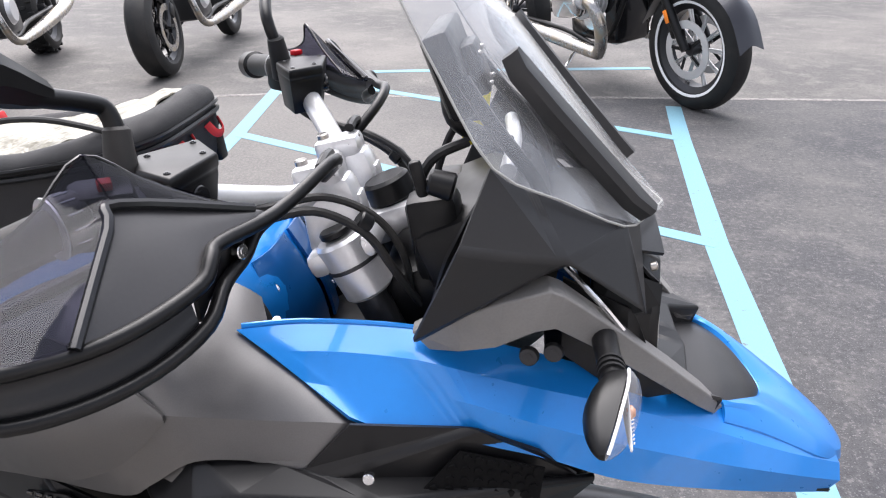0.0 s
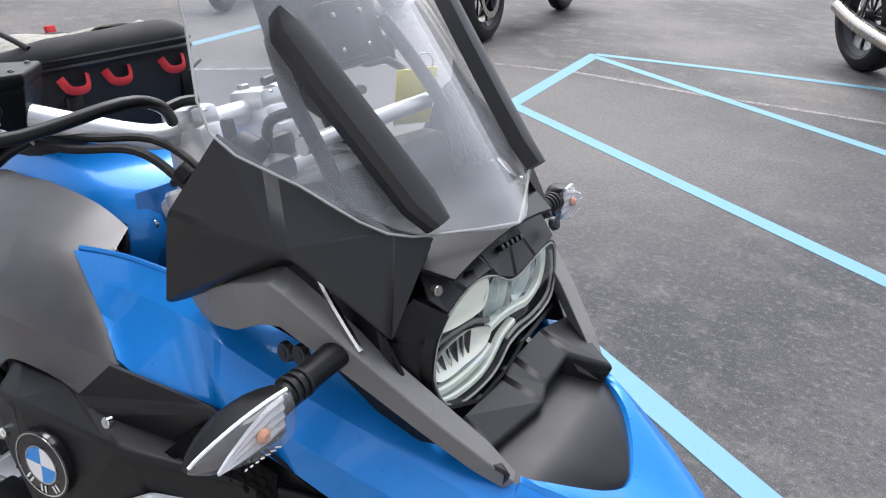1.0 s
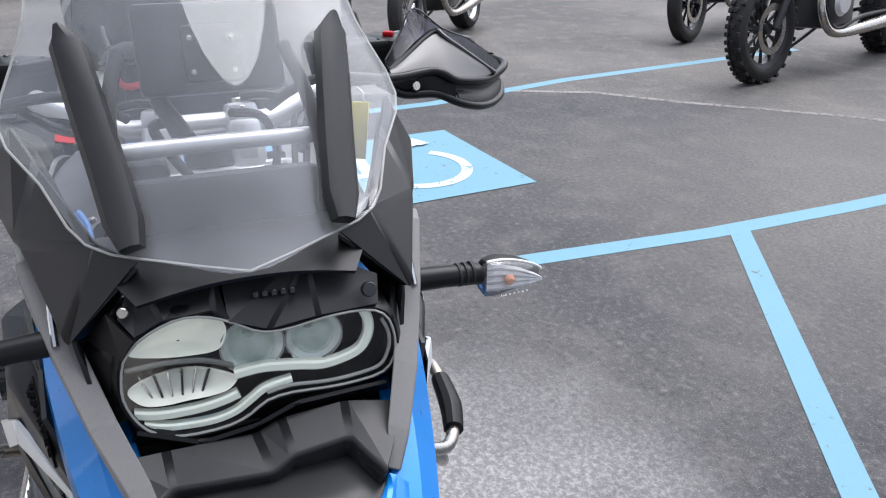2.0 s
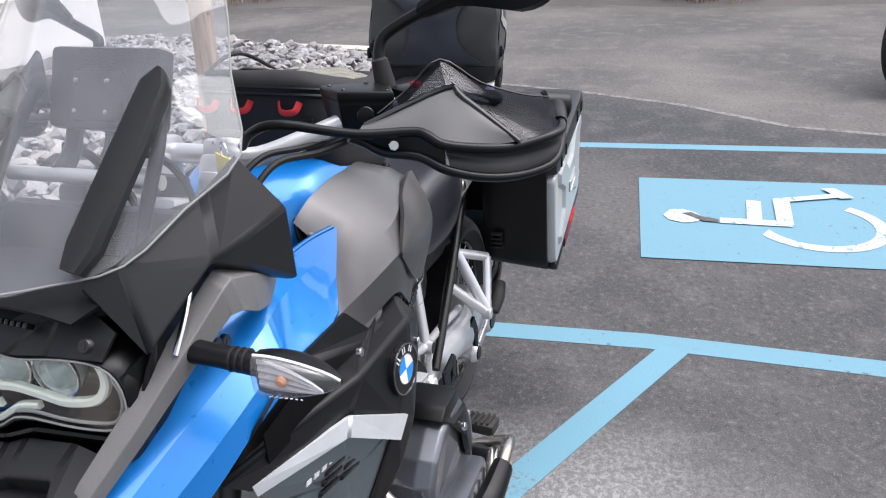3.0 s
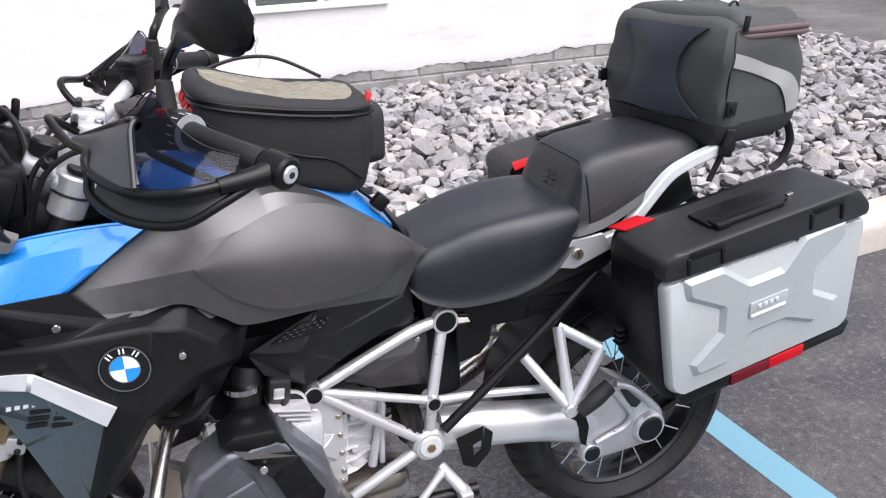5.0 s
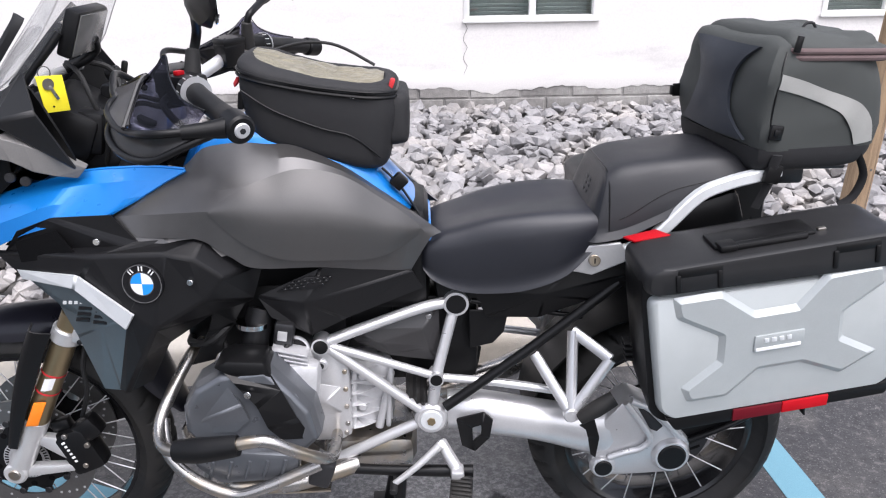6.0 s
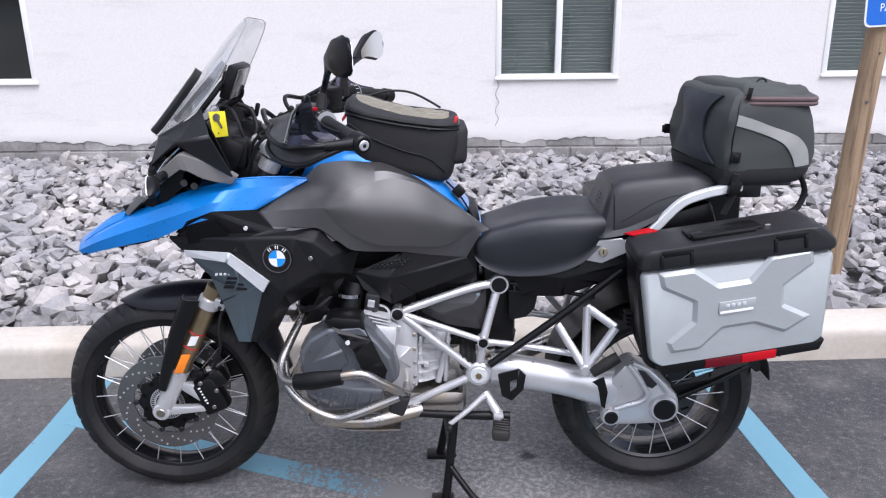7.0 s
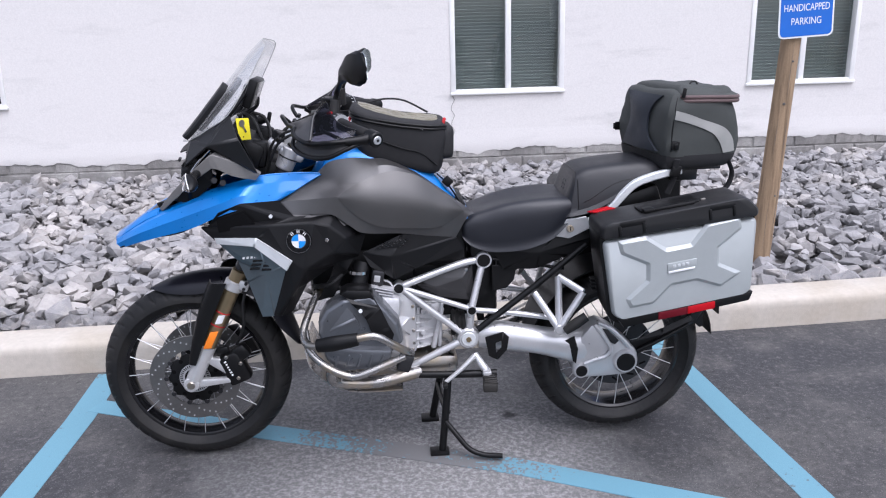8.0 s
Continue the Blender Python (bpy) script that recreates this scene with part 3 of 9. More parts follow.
def line(name, pts, width, material, label, z=0.002):
    """A painted stripe along pts."""
    bm = bmesh.new()
    left, right = [], []
    for i, p in enumerate(pts):
        a, b = V((*pts[max(i - 1, 0)], 0)), V((*pts[min(i + 1, len(pts) - 1)], 0))
        s = (b - a).normalized().cross(V((0, 0, 1))) * width / 2
        left.append(bm.verts.new((p[0] - s.x, p[1] - s.y, z)))
        right.append(bm.verts.new((p[0] + s.x, p[1] + s.y, z)))
    for i in range(len(pts) - 1):
        bm.faces.new((left[i], right[i], right[i + 1], left[i + 1]))
    # the paint film's edge, down to the ground
    rim = left + right[::-1]
    foot = [bm.verts.new((v.co.x, v.co.y, 0.0002)) for v in rim]
    for i in range(len(rim)):
        k = (i + 1) % len(rim)
        bm.faces.new((rim[i], rim[k], foot[k], foot[i]))
    return tagged(finish(name, bm, material, None, 0), label, "road marking", "painted bay lines", "structure")


LINE_LABEL = "pale blue painted parking line on the asphalt"
line("bay_line", [(-1.36, 0.74), (-1.345, 0.3), (-1.36, -0.3), (-1.425, -1.1), (-1.495, -2.55), (-1.635, -4.25), (-1.725, -5.15)], 0.115, PAINT, LINE_LABEL)
line("bay_line", [(1.20, 0.84), (1.235, 0.4), (1.262, -0.03), (1.305, -0.6), (1.30, -1.4), (1.262, -2.3), (1.285, -3.2), (1.335, -4.1), (1.505, -6.0)], 0.105, PAINT, LINE_LABEL)
line("bay_line", [(3.46, 1.0), (3.55, 0.65), (3.64, 0.3), (3.70, -0.15), (3.86, -1.9), (4.2, -3.2), (4.6, -6.0)], 0.105, PAINT, LINE_LABEL)
line("hatch_line", [(-1.32, 0.42), (-0.62, 0.13), (0.36, -0.245), (1.27, -0.70)], 0.1, PAINT_WORN, "pale blue parking line worn to patches under the motorcycle", 0.003)
line("hatch_line", [(-1.40, -0.90), (1.28, -2.48)], 0.1, PAINT, LINE_LABEL, 0.003)
line("hatch_line", [(-1.5, -2.54), (1.30, -4.06)], 0.1, PAINT, LINE_LABEL, 0.003)
line("hatch_line", [(-1.62, -4.28), (1.46, -5.9)], 0.1, PAINT, LINE_LABEL, 0.003)
line("end_line", [(-1.75, -6.58), (0.4, -6.24), (1.5, -5.99)], 0.1, PAINT, LINE_LABEL, 0.004)
line("seam", [(x, y) for x, y in SEAM_LINE], 0.06, SEAM, "thin pale dusty seam between two asphalt areas", 0.0016)
sheet("blue_square", [(2.025, -0.535), (3.105, -0.455), (3.21, -1.74), (2.14, -1.86)], 0.004, PAINT, None, "pale blue painted square with a white wheelchair sign", "road marking", "structure")
# the white wheelchair sign on the square: head, back, arm, seat, leg, foot, wheel arc
SIGN = [
    [(2.55, -0.61), (2.625, -0.64), (2.645, -0.70), (2.61, -0.765), (2.545, -0.80), (2.49, -0.775), (2.462, -0.71), (2.49, -0.64)],
    [(2.49, -0.88), (2.56, -0.88), (2.575, -1.21), (2.505, -1.21)],
    [(2.55, -1.005), (2.83, -1.015), (2.825, -1.085), (2.55, -1.075)],
    [(2.52, -1.14), (2.87, -1.145), (2.85, -1.225), (2.52, -1.215)],
    [(2.81, -1.15), (2.87, -1.15), (3.0, -1.45), (2.95, -1.475)],
    [(3.07, -1.40), (3.085, -1.47), (2.955, -1.545), (2.93, -1.475)],
]
sign_bm = bmesh.new()
for k, outline in enumerate(SIGN):
    sign_bm.faces.new([sign_bm.verts.new((x, y, 0.008 + 0.0012 * k)) for x, y in outline])
rows = [[(2.565 + r * math.cos(t), -1.325 + r * 0.98 * math.sin(t), 0.0065) for r in (0.255, 0.32)] for t in np.linspace(radians(115), radians(325), 24)]
rows[0] = rows[0][:1] + [rows[0][0]]
add_grid(sign_bm, [rows[0]] + rows[1:])
tagged(finish("wheelchair_sign", sign_bm, PAINT_WHITE, None, 0), "worn white wheelchair symbol painted on the blue square", "road marking", kind="structure")
bm = bmesh.new()
bm.faces.new([bm.verts.new((x, y, 0.010)) for x, y in ((2.585, -0.70), (2.605, -0.745), (2.56, -0.79), (2.535, -0.87), (2.495, -0.875), (2.50, -0.80), (2.54, -0.755))])
tagged(finish("bare_patch", bm, ASPHALT, None, 0), "asphalt bared where the sign has flaked", "road marking", kind="structure")


# kerb: profile swept along the edge of the stone bed
KERB_LINE = [(-9, 0.52), (-3, 0.71), (-1.8, 0.755), (0, 0.80), (1.65, 0.862), (2.5, 0.90), (3.4, 0.965), (4.3, 1.03), (4.9, 1.085), (5.35, 1.17), (5.75, 1.36), (6.02, 1.66), (6.2, 2.1), (6.3, 2.7), (6.34, 3.6), (6.36, 6.0), (6.4, 12.0)]
KERB_PROFILE = [(0, 0), (0.003, 0.10), (0.006, 0.125), (0.016, 0.142), (0.034, 0.150), (0.10, 0.153), (0.205, 0.153), (0.222, 0.145), (0.23, 0.0)]


def inward(pts, i):
    a, b = V((*pts[max(i - 1, 0)], 0)), V((*pts[min(i + 1, len(pts) - 1)], 0))
    return V((0, 0, 1)).cross((b - a).normalized())


kerb_pts = [(p.x, p.y) for p in cat([(x, y, 0) for x, y in KERB_LINE], 5)]
bm = bmesh.new()
add_grid(bm, [[(p[0] + inward(kerb_pts, i).x * o, p[1] + inward(kerb_pts, i).y * o, z) for o, z in KERB_PROFILE] for i, p in enumerate(kerb_pts)])
tagged(finish("kerb", bm, CONCRETE, None, 40), "cream coloured cast concrete kerb with a rounded edge", "kerb", kind="structure")

# building
WALL_Y, WALL_X = 4.45, 4.87
WINDOWS = [(-4.33, -3.305), (0.550, 1.575), (3.280, 4.305)]
SILL, HEAD, TOP = 0.872, 2.1, 3.6


def wall_piece(bm, x0, x1, z0, z1, y0, y1):
    return block(((x0 + x1) / 2, (y0 + y1) / 2, (z0 + z1) / 2), (x1 - x0, y1 - y0, z1 - z0), bevel=0, bm=bm)


bm = bmesh.new()
edges = [-14.0] + [v for w in WINDOWS for v in w] + [WALL_X]
for i in range(0, len(edges), 2):
    wall_piece(bm, edges[i], edges[i + 1], 0.41, TOP, WALL_Y, WALL_Y + 0.2)
for a, b in WINDOWS:
    wall_piece(bm, a, b, 0.41, SILL, WALL_Y, WALL_Y + 0.2)
    wall_piece(bm, a, b, HEAD, TOP, WALL_Y, WALL_Y + 0.2)
tagged(finish("wall_front", bm, STUCCO, None, 0), "white rendered building wall with hairline cracks", "wall", kind="structure")
bm = wall_piece(None, WALL_X - 0.2, WALL_X, 0.41, TOP, WALL_Y + 0.2, 13.0)
tagged(finish("wall_end", bm, STUCCO, None, 0), "white rendered end wall of the building", "wall", kind="structure")
bm = wall_piece(None, -14.1, WALL_X + 0.3, TOP, TOP + 0.18, WALL_Y - 0.35, 13.2)
tagged(finish("roof", bm, FRAME_WHITE, None, 0), "plain flat white eave of the building", "roof", kind="structure")
bm = wall_piece(None, -14.0, WALL_X - 0.2, 0.0, TOP, 13.0, 13.2)
wall_piece(bm, -14.2, -14.0, 0.0, TOP, WALL_Y, 13.2)
wall_piece(bm, -14.0, WALL_X - 0.2, 0.35, 0.4, WALL_Y + 0.9, 13.0)
tagged(finish("wall_back", bm, STUCCO, None, 0), "plain rendered rear walls of the building", "wall", kind="structure")
base = tagged(new("plinth"), "rough grey concrete block base course under the wall", "wall base", kind="structure")
rnd = random.Random(5)
bm = wall_piece(None, -14.0, WALL_X - 0.002, 0.0, 0.405, WALL_Y + 0.010, WALL_Y + 0.2)
part("core", bm, CEMENT, base, smooth=0)
bm = wall_piece(None, WALL_X - 0.2, WALL_X - 0.012, 0.0, 0.405, WALL_Y + 0.2, 13.0)
part("core", bm, CEMENT, base, smooth=0)
for x, z, h in ((-5.0, 0.352, 0.096), (-5.2, 0.198, 0.190)):
    while x < WALL_X - 0.1:
        w = min(0.39, WALL_X - x)
        bm = block((x + w / 2, WALL_Y + 0.014 + rnd.uniform(-0.004, 0.003), z + rnd.uniform(-0.003, 0.003)), (w - 0.008, 0.024, h), bevel=0.006, seg=1)
        part("block", bm, CEMENT, base, smooth=30)
        x += 0.40
# ragged render edge above the blocks, with drips run over them
bm = bmesh.new()
xs = np.arange(-6.0, WALL_X, 0.03)
low = [0.372 + 0.045 * noise.noise((x * 1.7, 0.3, 0)) + 0.035 * noise.noise((x * 6, 4, 0)) + 0.02 * noise.noise((x * 17, 2, 0)) for x in xs]
add_grid(bm, [[(x, WALL_Y - 0.004, z), (x, WALL_Y - 0.007, z + 0.012), (x, WALL_Y - 0.005, 0.46), (x, WALL_Y + 0.001, 0.58)] for x, z in zip(xs, low)])
tagged(finish("render_skirt", bm, STUCCO, None, 60), "chipped lower edge of the white render", "wall", kind="structure")
# hairline crack below the window corner
bm = bmesh.new()
pts = [(0.55 + 0.02 * math.sin(k * 2.1) + 0.012 * (k % 3), WALL_Y - 0.0025, 0.88 - 0.047 * k) for k in range(11)]
tube(pts, [0.0028, 0.0016], 5, 2, bm=bm)
tagged(finish("wall_crack", bm, CEMENT, None), "thin branching crack in the white render", "crack", kind="structure")


def window(a, b, n):
    ob = tagged(new("window_%d" % n), "white vinyl sliding window with grey blinds inside", "window", "building windows", "structure")
    y = WALL_Y
    fw = 0.045
    bm = bmesh.new()
    for c, s in (((a + fw / 2, 0), (fw, HEAD - SILL)), ((b - fw / 2, 0), (fw, HEAD - SILL)),):
        block((c[0], y + 0.03, (SILL + HEAD) / 2), (s[0], 0.08, s[1]), bevel=0.004, bm=bm)
    for z in (SILL + fw / 2, HEAD - fw / 2):
        block(((a + b) / 2, y + 0.03, z), (b - a - 2 * fw + 0.002, 0.078, fw), bevel=0.004, bm=bm)
    part("window_frame", bm, FRAME_WHITE, ob)
    mid = (a + b) / 2 + 0.01
    part("mullion", block((mid, y + 0.035, (SILL + HEAD) / 2), (0.05, 0.05, HEAD - SILL - 2 * fw), bevel=0.004), FRAME_WHITE, ob)
    part("window_sill", block(((a + b) / 2, y - 0.012, SILL + 0.011), (b - a + 0.012, 0.034, 0.022), bevel=0.004), FRAME_WHITE, ob)
    for x0, x1, off in ((a + fw, mid - 0.025, 0.05), (mid + 0.025, b - fw, 0.06)):
        g = part("pane", block(((x0 + x1) / 2, y + off, (SILL + HEAD) / 2), (x1 - x0, 0.004, HEAD - SILL - 2 * fw), bevel=0), PANE_GLASS, ob, smooth=0)
        g.visible_shadow = False
    if n > 1:
        z = SILL + fw + 0.012
        slat = None
        while z < HEAD - fw:
            if slat is None:
                s = part("blind_slat", block(((a + b) / 2, y + 0.115, 0), (b - a - 0.02, 0.034, 0.003), (-52, 0, 0), bevel=0), BLIND, ob, smooth=0)
                slat = s.data
            else:
                s = new("blind_slat", slat)
                s.parent = ob
            s.location.z = z
            z += 0.029
    # near-black board behind the glass, its colour standing for the unlit room
    part("room_back", block(((a + b) / 2, y + 0.8, (SILL + HEAD) / 2), (b - a + 0.6, 0.02, HEAD - SILL + 0.5), bevel=0), ROOM_SHADE, ob, smooth=0)
    return ob


for k, (a, b) in enumerate(WINDOWS):
    window(a, b, k + 1)


# stone bed between kerb and wall
def bed_z(x, y):
    k = min(max((y - 1.0) / 3.4, 0), 1)
    return 0.085 + 0.13 * k + 0.015 * noise.noise((x * 1.3, y * 1.3, 0.5))


def kerb_y(x):
    return float(np.interp(x, [p[0] for p in KERB_LINE[:9]], [p[1] for p in KERB_LINE[:9]]))


bm = bmesh.new()
xs = np.linspace(-9, 6.2, 60)
add_grid(bm, [[(x, y, bed_z(x, y) - 0.05) for y in np.linspace(kerb_y(x) + 0.15, WALL_Y + 0.1, 14)] if x < 4.9 else [(x, y, bed_z(x, y) - 0.05) for y in np.linspace(1.3 + max(0, x - 5.2) * 1.0, 8.0, 14)] for x in xs])
bed = tagged(finish("stone_bed", bm, SOIL, None, 40), "bed of angular grey crushed stones beside the kerb", "stone bed", kind="structure")
rnd = random.Random(11)


def rock_mesh(seed):
    r = random.Random(seed)
    bm = bmesh.new()
    for _ in range(17):
        p = V((r.gauss(0, 1), r.gauss(0, 1), r.gauss(0, 1))).normalized()
        k = r.uniform(0.72, 1.0) / max(abs(p.x), abs(p.y), abs(p.z)) ** 0.55
        bm.verts.new((p.x * 0.46 * k, p.y * 0.37 * k, p.z * 0.27 * k))
    bmesh.ops.convex_hull(bm, input=bm.verts)
    bmesh.ops.delete(bm, geom=[v for v in bm.verts if not v.link_faces], context="VERTS")
    bmesh.ops.recalc_face_normals(bm, faces=bm.faces)
    me = bpy.data.meshes.new("stone")
    bm.to_mesh(me)
    bm.free()
    me.materials.append(ROCK)
    return me


ROCKS = [rock_mesh(s) for s in range(16)]
ROCK_V = [np.array([v.co for v in me.vertices]) for me in ROCKS]
ROCK_F = [[tuple(p.vertices) for p in me.polygons] for me in ROCKS]
spots = []
for layer in (0, 1):
    x = -8.9
    while x < 6.15:
        y = 0.9
        while y < 7.5:
            px, py = x + rnd.uniform(-0.05, 0.05), y + rnd.uniform(-0.05, 0.05)
            if px < 4.95:
                inside = kerb_y(px) + 0.27 < py < WALL_Y - 0.03
            else:
                inside = py > 1.42 + max(0, px - 5.15) * 0.9 + max(0, px - 5.75) * 2.2 and px < 6.05 and py < 7.5
            if inside:
                size = rnd.choice((0.06, 0.075, 0.09, 0.10, 0.115, 0.13, 0.155, 0.18)) * rnd.uniform(0.9, 1.15)
                spots.append((px, py, bed_z(px, py) + 0.028 * layer + rnd.uniform(-0.02, 0.016), size, rnd.randrange(16), rnd.uniform(-35, 35), rnd.uniform(-35, 35), rnd.uniform(0, 360)))
            y += 0.088
        x += 0.088
spots = [s for s in spots if rnd.random() < 0.86]
near = sorted((s for s in spots if -2.6 < s[0] < 3.6 and s[1] < 2.1), key=lambda s: s[1])[:300]
chosen = set(near)
for s in near:
    ob = new("stone", ROCKS[s[4]])
    ob.matrix_basis = pose(s[0], s[1], s[2], s[5], s[6], s[7]) @ Matrix.Scale(s[3], 4)
    ob.parent = bed
verts, faces = [], []
count = 0
for s in spots:
    if s in chosen:
        continue
    m = np.array(pose(s[0], s[1], s[2], s[5], s[6], s[7]))
    verts.append(ROCK_V[s[4]] * s[3] @ m[:3, :3].T + m[:3, 3])
    faces.extend(tuple(i + count for i in f) for f in ROCK_F[s[4]])
    count += len(ROCK_V[s[4]])
me = bpy.data.meshes.new("stones")
me.from_pydata(np.concatenate(verts).tolist(), [], faces)
me.materials.append(ROCK)
stones = tagged(new("stones", me), "loose angular grey crushed stones", kind="stuff")
stones.parent = bed

# wooden post with the blue parking sign
post = thing("sign_post", (2.12, 1.62, 0.05), "weathered round wooden post with a blue parking sign", "sign post")
bm = rod((0, 0, 0), (0.075, 0, 1.42), 0.058, 0.051, 20, bevel=0.006)
part("post", bm, WOOD, post, "weathered brown timber post with drying cracks")
bm = bmesh.new()
for a, z0, z1 in ((-110, 0.15, 0.42), (-75, 0.62, 0.95), (-95, 1.0, 1.3), (-60, 0.2, 0.5), (-125, 0.7, 0.9)):
    pts = [(0.053 * z + 0.0575 * math.cos(radians(a + 2 * math.sin(z * 9))), 0.0575 * math.sin(radians(a + 2 * math.sin(z * 9))), z) for z in np.linspace(z0, z1, 8)]
    tube(pts, [0.0004, 0.0010, 0.0004], 5, 2, bm=bm)
part("drying_crack", bm, SOIL, post)
for a, z, r in ((-78, 0.46, 0.008), (-104, 0.98, 0.010), (-88, 1.21, 0.007)):
    way = V((math.cos(radians(a)), math.sin(radians(a)), 0))
    at = V((0.053 * z, 0, z)) + way * 0.0555
    bm = rod(at - way * 0.01, at + way * 0.0025, r, r * 0.7, 12, bevel=0.001)
    part("knot", bm, SOIL, post)
M = Matrix.Translation((0.10, -0.068, 1.565)) @ Matrix.Rotation(radians(-3), 4, "Y") @ Matrix.Rotation(radians(90), 4, "X")


def round_rect(w, h, r, n=5):
    out = []
    for cx, cy, a0 in ((w / 2 - r, h / 2 - r, 0), (-w / 2 + r, h / 2 - r, 90), (-w / 2 + r, -h / 2 + r, 180), (w / 2 - r, -h / 2 + r, 270)):
        out += [(cx + r * math.cos(radians(a0 + 90 * k / n)), cy + r * math.sin(radians(a0 + 90 * k / n))) for k in range(n + 1)]
    return out


panel = part("sign_plate", plate([M @ V((x, y, 0)) for x, y in round_rect(0.305, 0.46, 0.03)], M.to_3x3() @ V((0, 0, 0.003)), 0), SIGN_WHITE, post, "white bordered blue enamel parking sign", 30)
part("sign_face", plate([M @ V((x, y, 0.0032)) for x, y in round_rect(0.287, 0.442, 0.024)], M.to_3x3() @ V((0, 0, 0.0012)), 0), SIGN_BLUE, panel, smooth=30)
for txt, z in (("HANDICAPPED", -0.075), ("PARKING", -0.145)):
    text_mesh(txt, 0.052, SIGN_WHITE, M @ Matrix.Translation((0, z, 0.0048)), panel, "lettering", width=0.72 if len(txt) > 8 else 0.78)

# dry reeds beyond the far edge of the lot
rnd = random.Random(3)
bm_v, bm_f = [], []
for k in range(5200):
    y = rnd.uniform(-9, 14)
    x = 10.6 - 0.03 * y + abs(rnd.gauss(0, 1.0)) + 0.25 * math.sin(y * 1.7)
    h = rnd.uniform(0.35, 1.5)
    a = rnd.uniform(0, 6.28)
    lean = V((rnd.gauss(0, 0.16), rnd.gauss(0, 0.22), 1)).normalized() * h
    w = rnd.uniform(0.006, 0.016)
    s = V((math.cos(a), math.sin(a), 0)) * w
    p = V((x, y, 0))
    n = len(bm_v)
    bend = V((rnd.gauss(0, 0.08), rnd.gauss(0, 0.1), 0)) * h
    bm_v += [p - s, p + s, p + lean * 0.55 + s * 0.8, p + lean * 0.55 - s * 0.8, p + lean + bend]
    bm_f += [(n, n + 1, n + 2, n + 3), (n + 3, n + 2, n + 4)]
me = bpy.data.meshes.new("reeds")
me.from_pydata([tuple(v) for v in bm_v], [], bm_f)
me.materials.append(REED)
tagged(new("reeds", me), "tangle of dry brown reeds and grass", "reeds", kind="stuff")
bm = bmesh.new()
add_grid(bm, [[(10.3 - 0.03 * y + dx + 0.2 * math.sin(y * 1.7), y, z + 0.05 * noise.noise((y, dx, 1))) for dx, z in ((0, -0.02), (0.5, 0.10), (1.2, 0.25), (3, 0.5), (9, 0.7))] for y in np.linspace(-30, 40, 90)])
tagged(finish("verge", bm, SOIL, None, 40), "rough earth bank under dry reeds", "verge", kind="structure")

# ---- the blue touring motorcycle, bodywork; it points along -x and stands on its centre stand ----
bike = thing("motorcycle", (0, 0.008, 0), "blue and graphite adventure motorcycle standing on its centre stand", "motorcycle")

# fuel tank: blue ridges and nose under the graphite side covers
TANK = [
    (-0.302, [(0, 0.985), (0.045, 0.985), (0.07, 0.965), (0.078, 0.92)]),
    (-0.290, [(0, 1.06), (0.045, 1.055), (0.075, 1.03), (0.09, 0.97)]),
    (-0.255, [(0, 1.105), (0.05, 1.102), (0.088, 1.08), (0.115, 1.045)]),
    (-0.19, [(0, 1.125), (0.06, 1.124), (0.104, 1.112), (0.126, 1.085)]),
    (-0.10, [(0, 1.138), (0.06, 1.137), (0.104, 1.122), (0.126, 1.092)]),
    (-0.03, [(0, 1.128), (0.06, 1.126), (0.104, 1.110), (0.126, 1.078)]),
    (0.05, [(0, 1.085), (0.06, 1.083), (0.103, 1.063), (0.122, 1.03)]),
    (0.12, [(0, 1.02), (0.06, 1.018), (0.098, 1.002), (0.117, 0.972)]),
    (0.215, [(0, 0.91), (0.05, 0.908), (0.085, 0.90), (0.105, 0.87)]),
]
rows = [[(x, -y, z) for y, z in reversed(half)] + [(x, y, z) for y, z in half[1:]] for x, half in TANK]
part("fuel_tank", patch(rows, 4, 3, 0.006), BLUE, bike, "metallic blue fuel tank")
# blue brackets at the tank nose
for s in (-1, 1):
    bm = patch([[(-0.268, s * 0.004, 1.102), (-0.293, s * 0.005, 1.06), (-0.313, s * 0.006, 1.02), (-0.325, s * 0.008, 0.962)], [(-0.267, s * 0.050, 1.101), (-0.287, s * 0.055, 1.06), (-0.303, s * 0.060, 1.02), (-0.315, s * 0.062, 0.958)], [(-0.252, s * 0.080, 1.095), (-0.266, s * 0.089, 1.06), (-0.276, s * 0.095, 1.02), (-0.286, s * 0.097, 0.958)]], 4, 4, 0.004)
    nose_side = part("tank_nose_cover", bm, BLUE_DARK, bike, "deep blue bolted tank nose cover")
    screw((-0.273, s * 0.0745, 1.058), (-0.35, s, 0.3), 0.0075, CHROME, nose_side)
    screw((-0.313, s * 0.062, 1.00), (-0.7, s, 0.1), 0.0065, CHROME, nose_side)

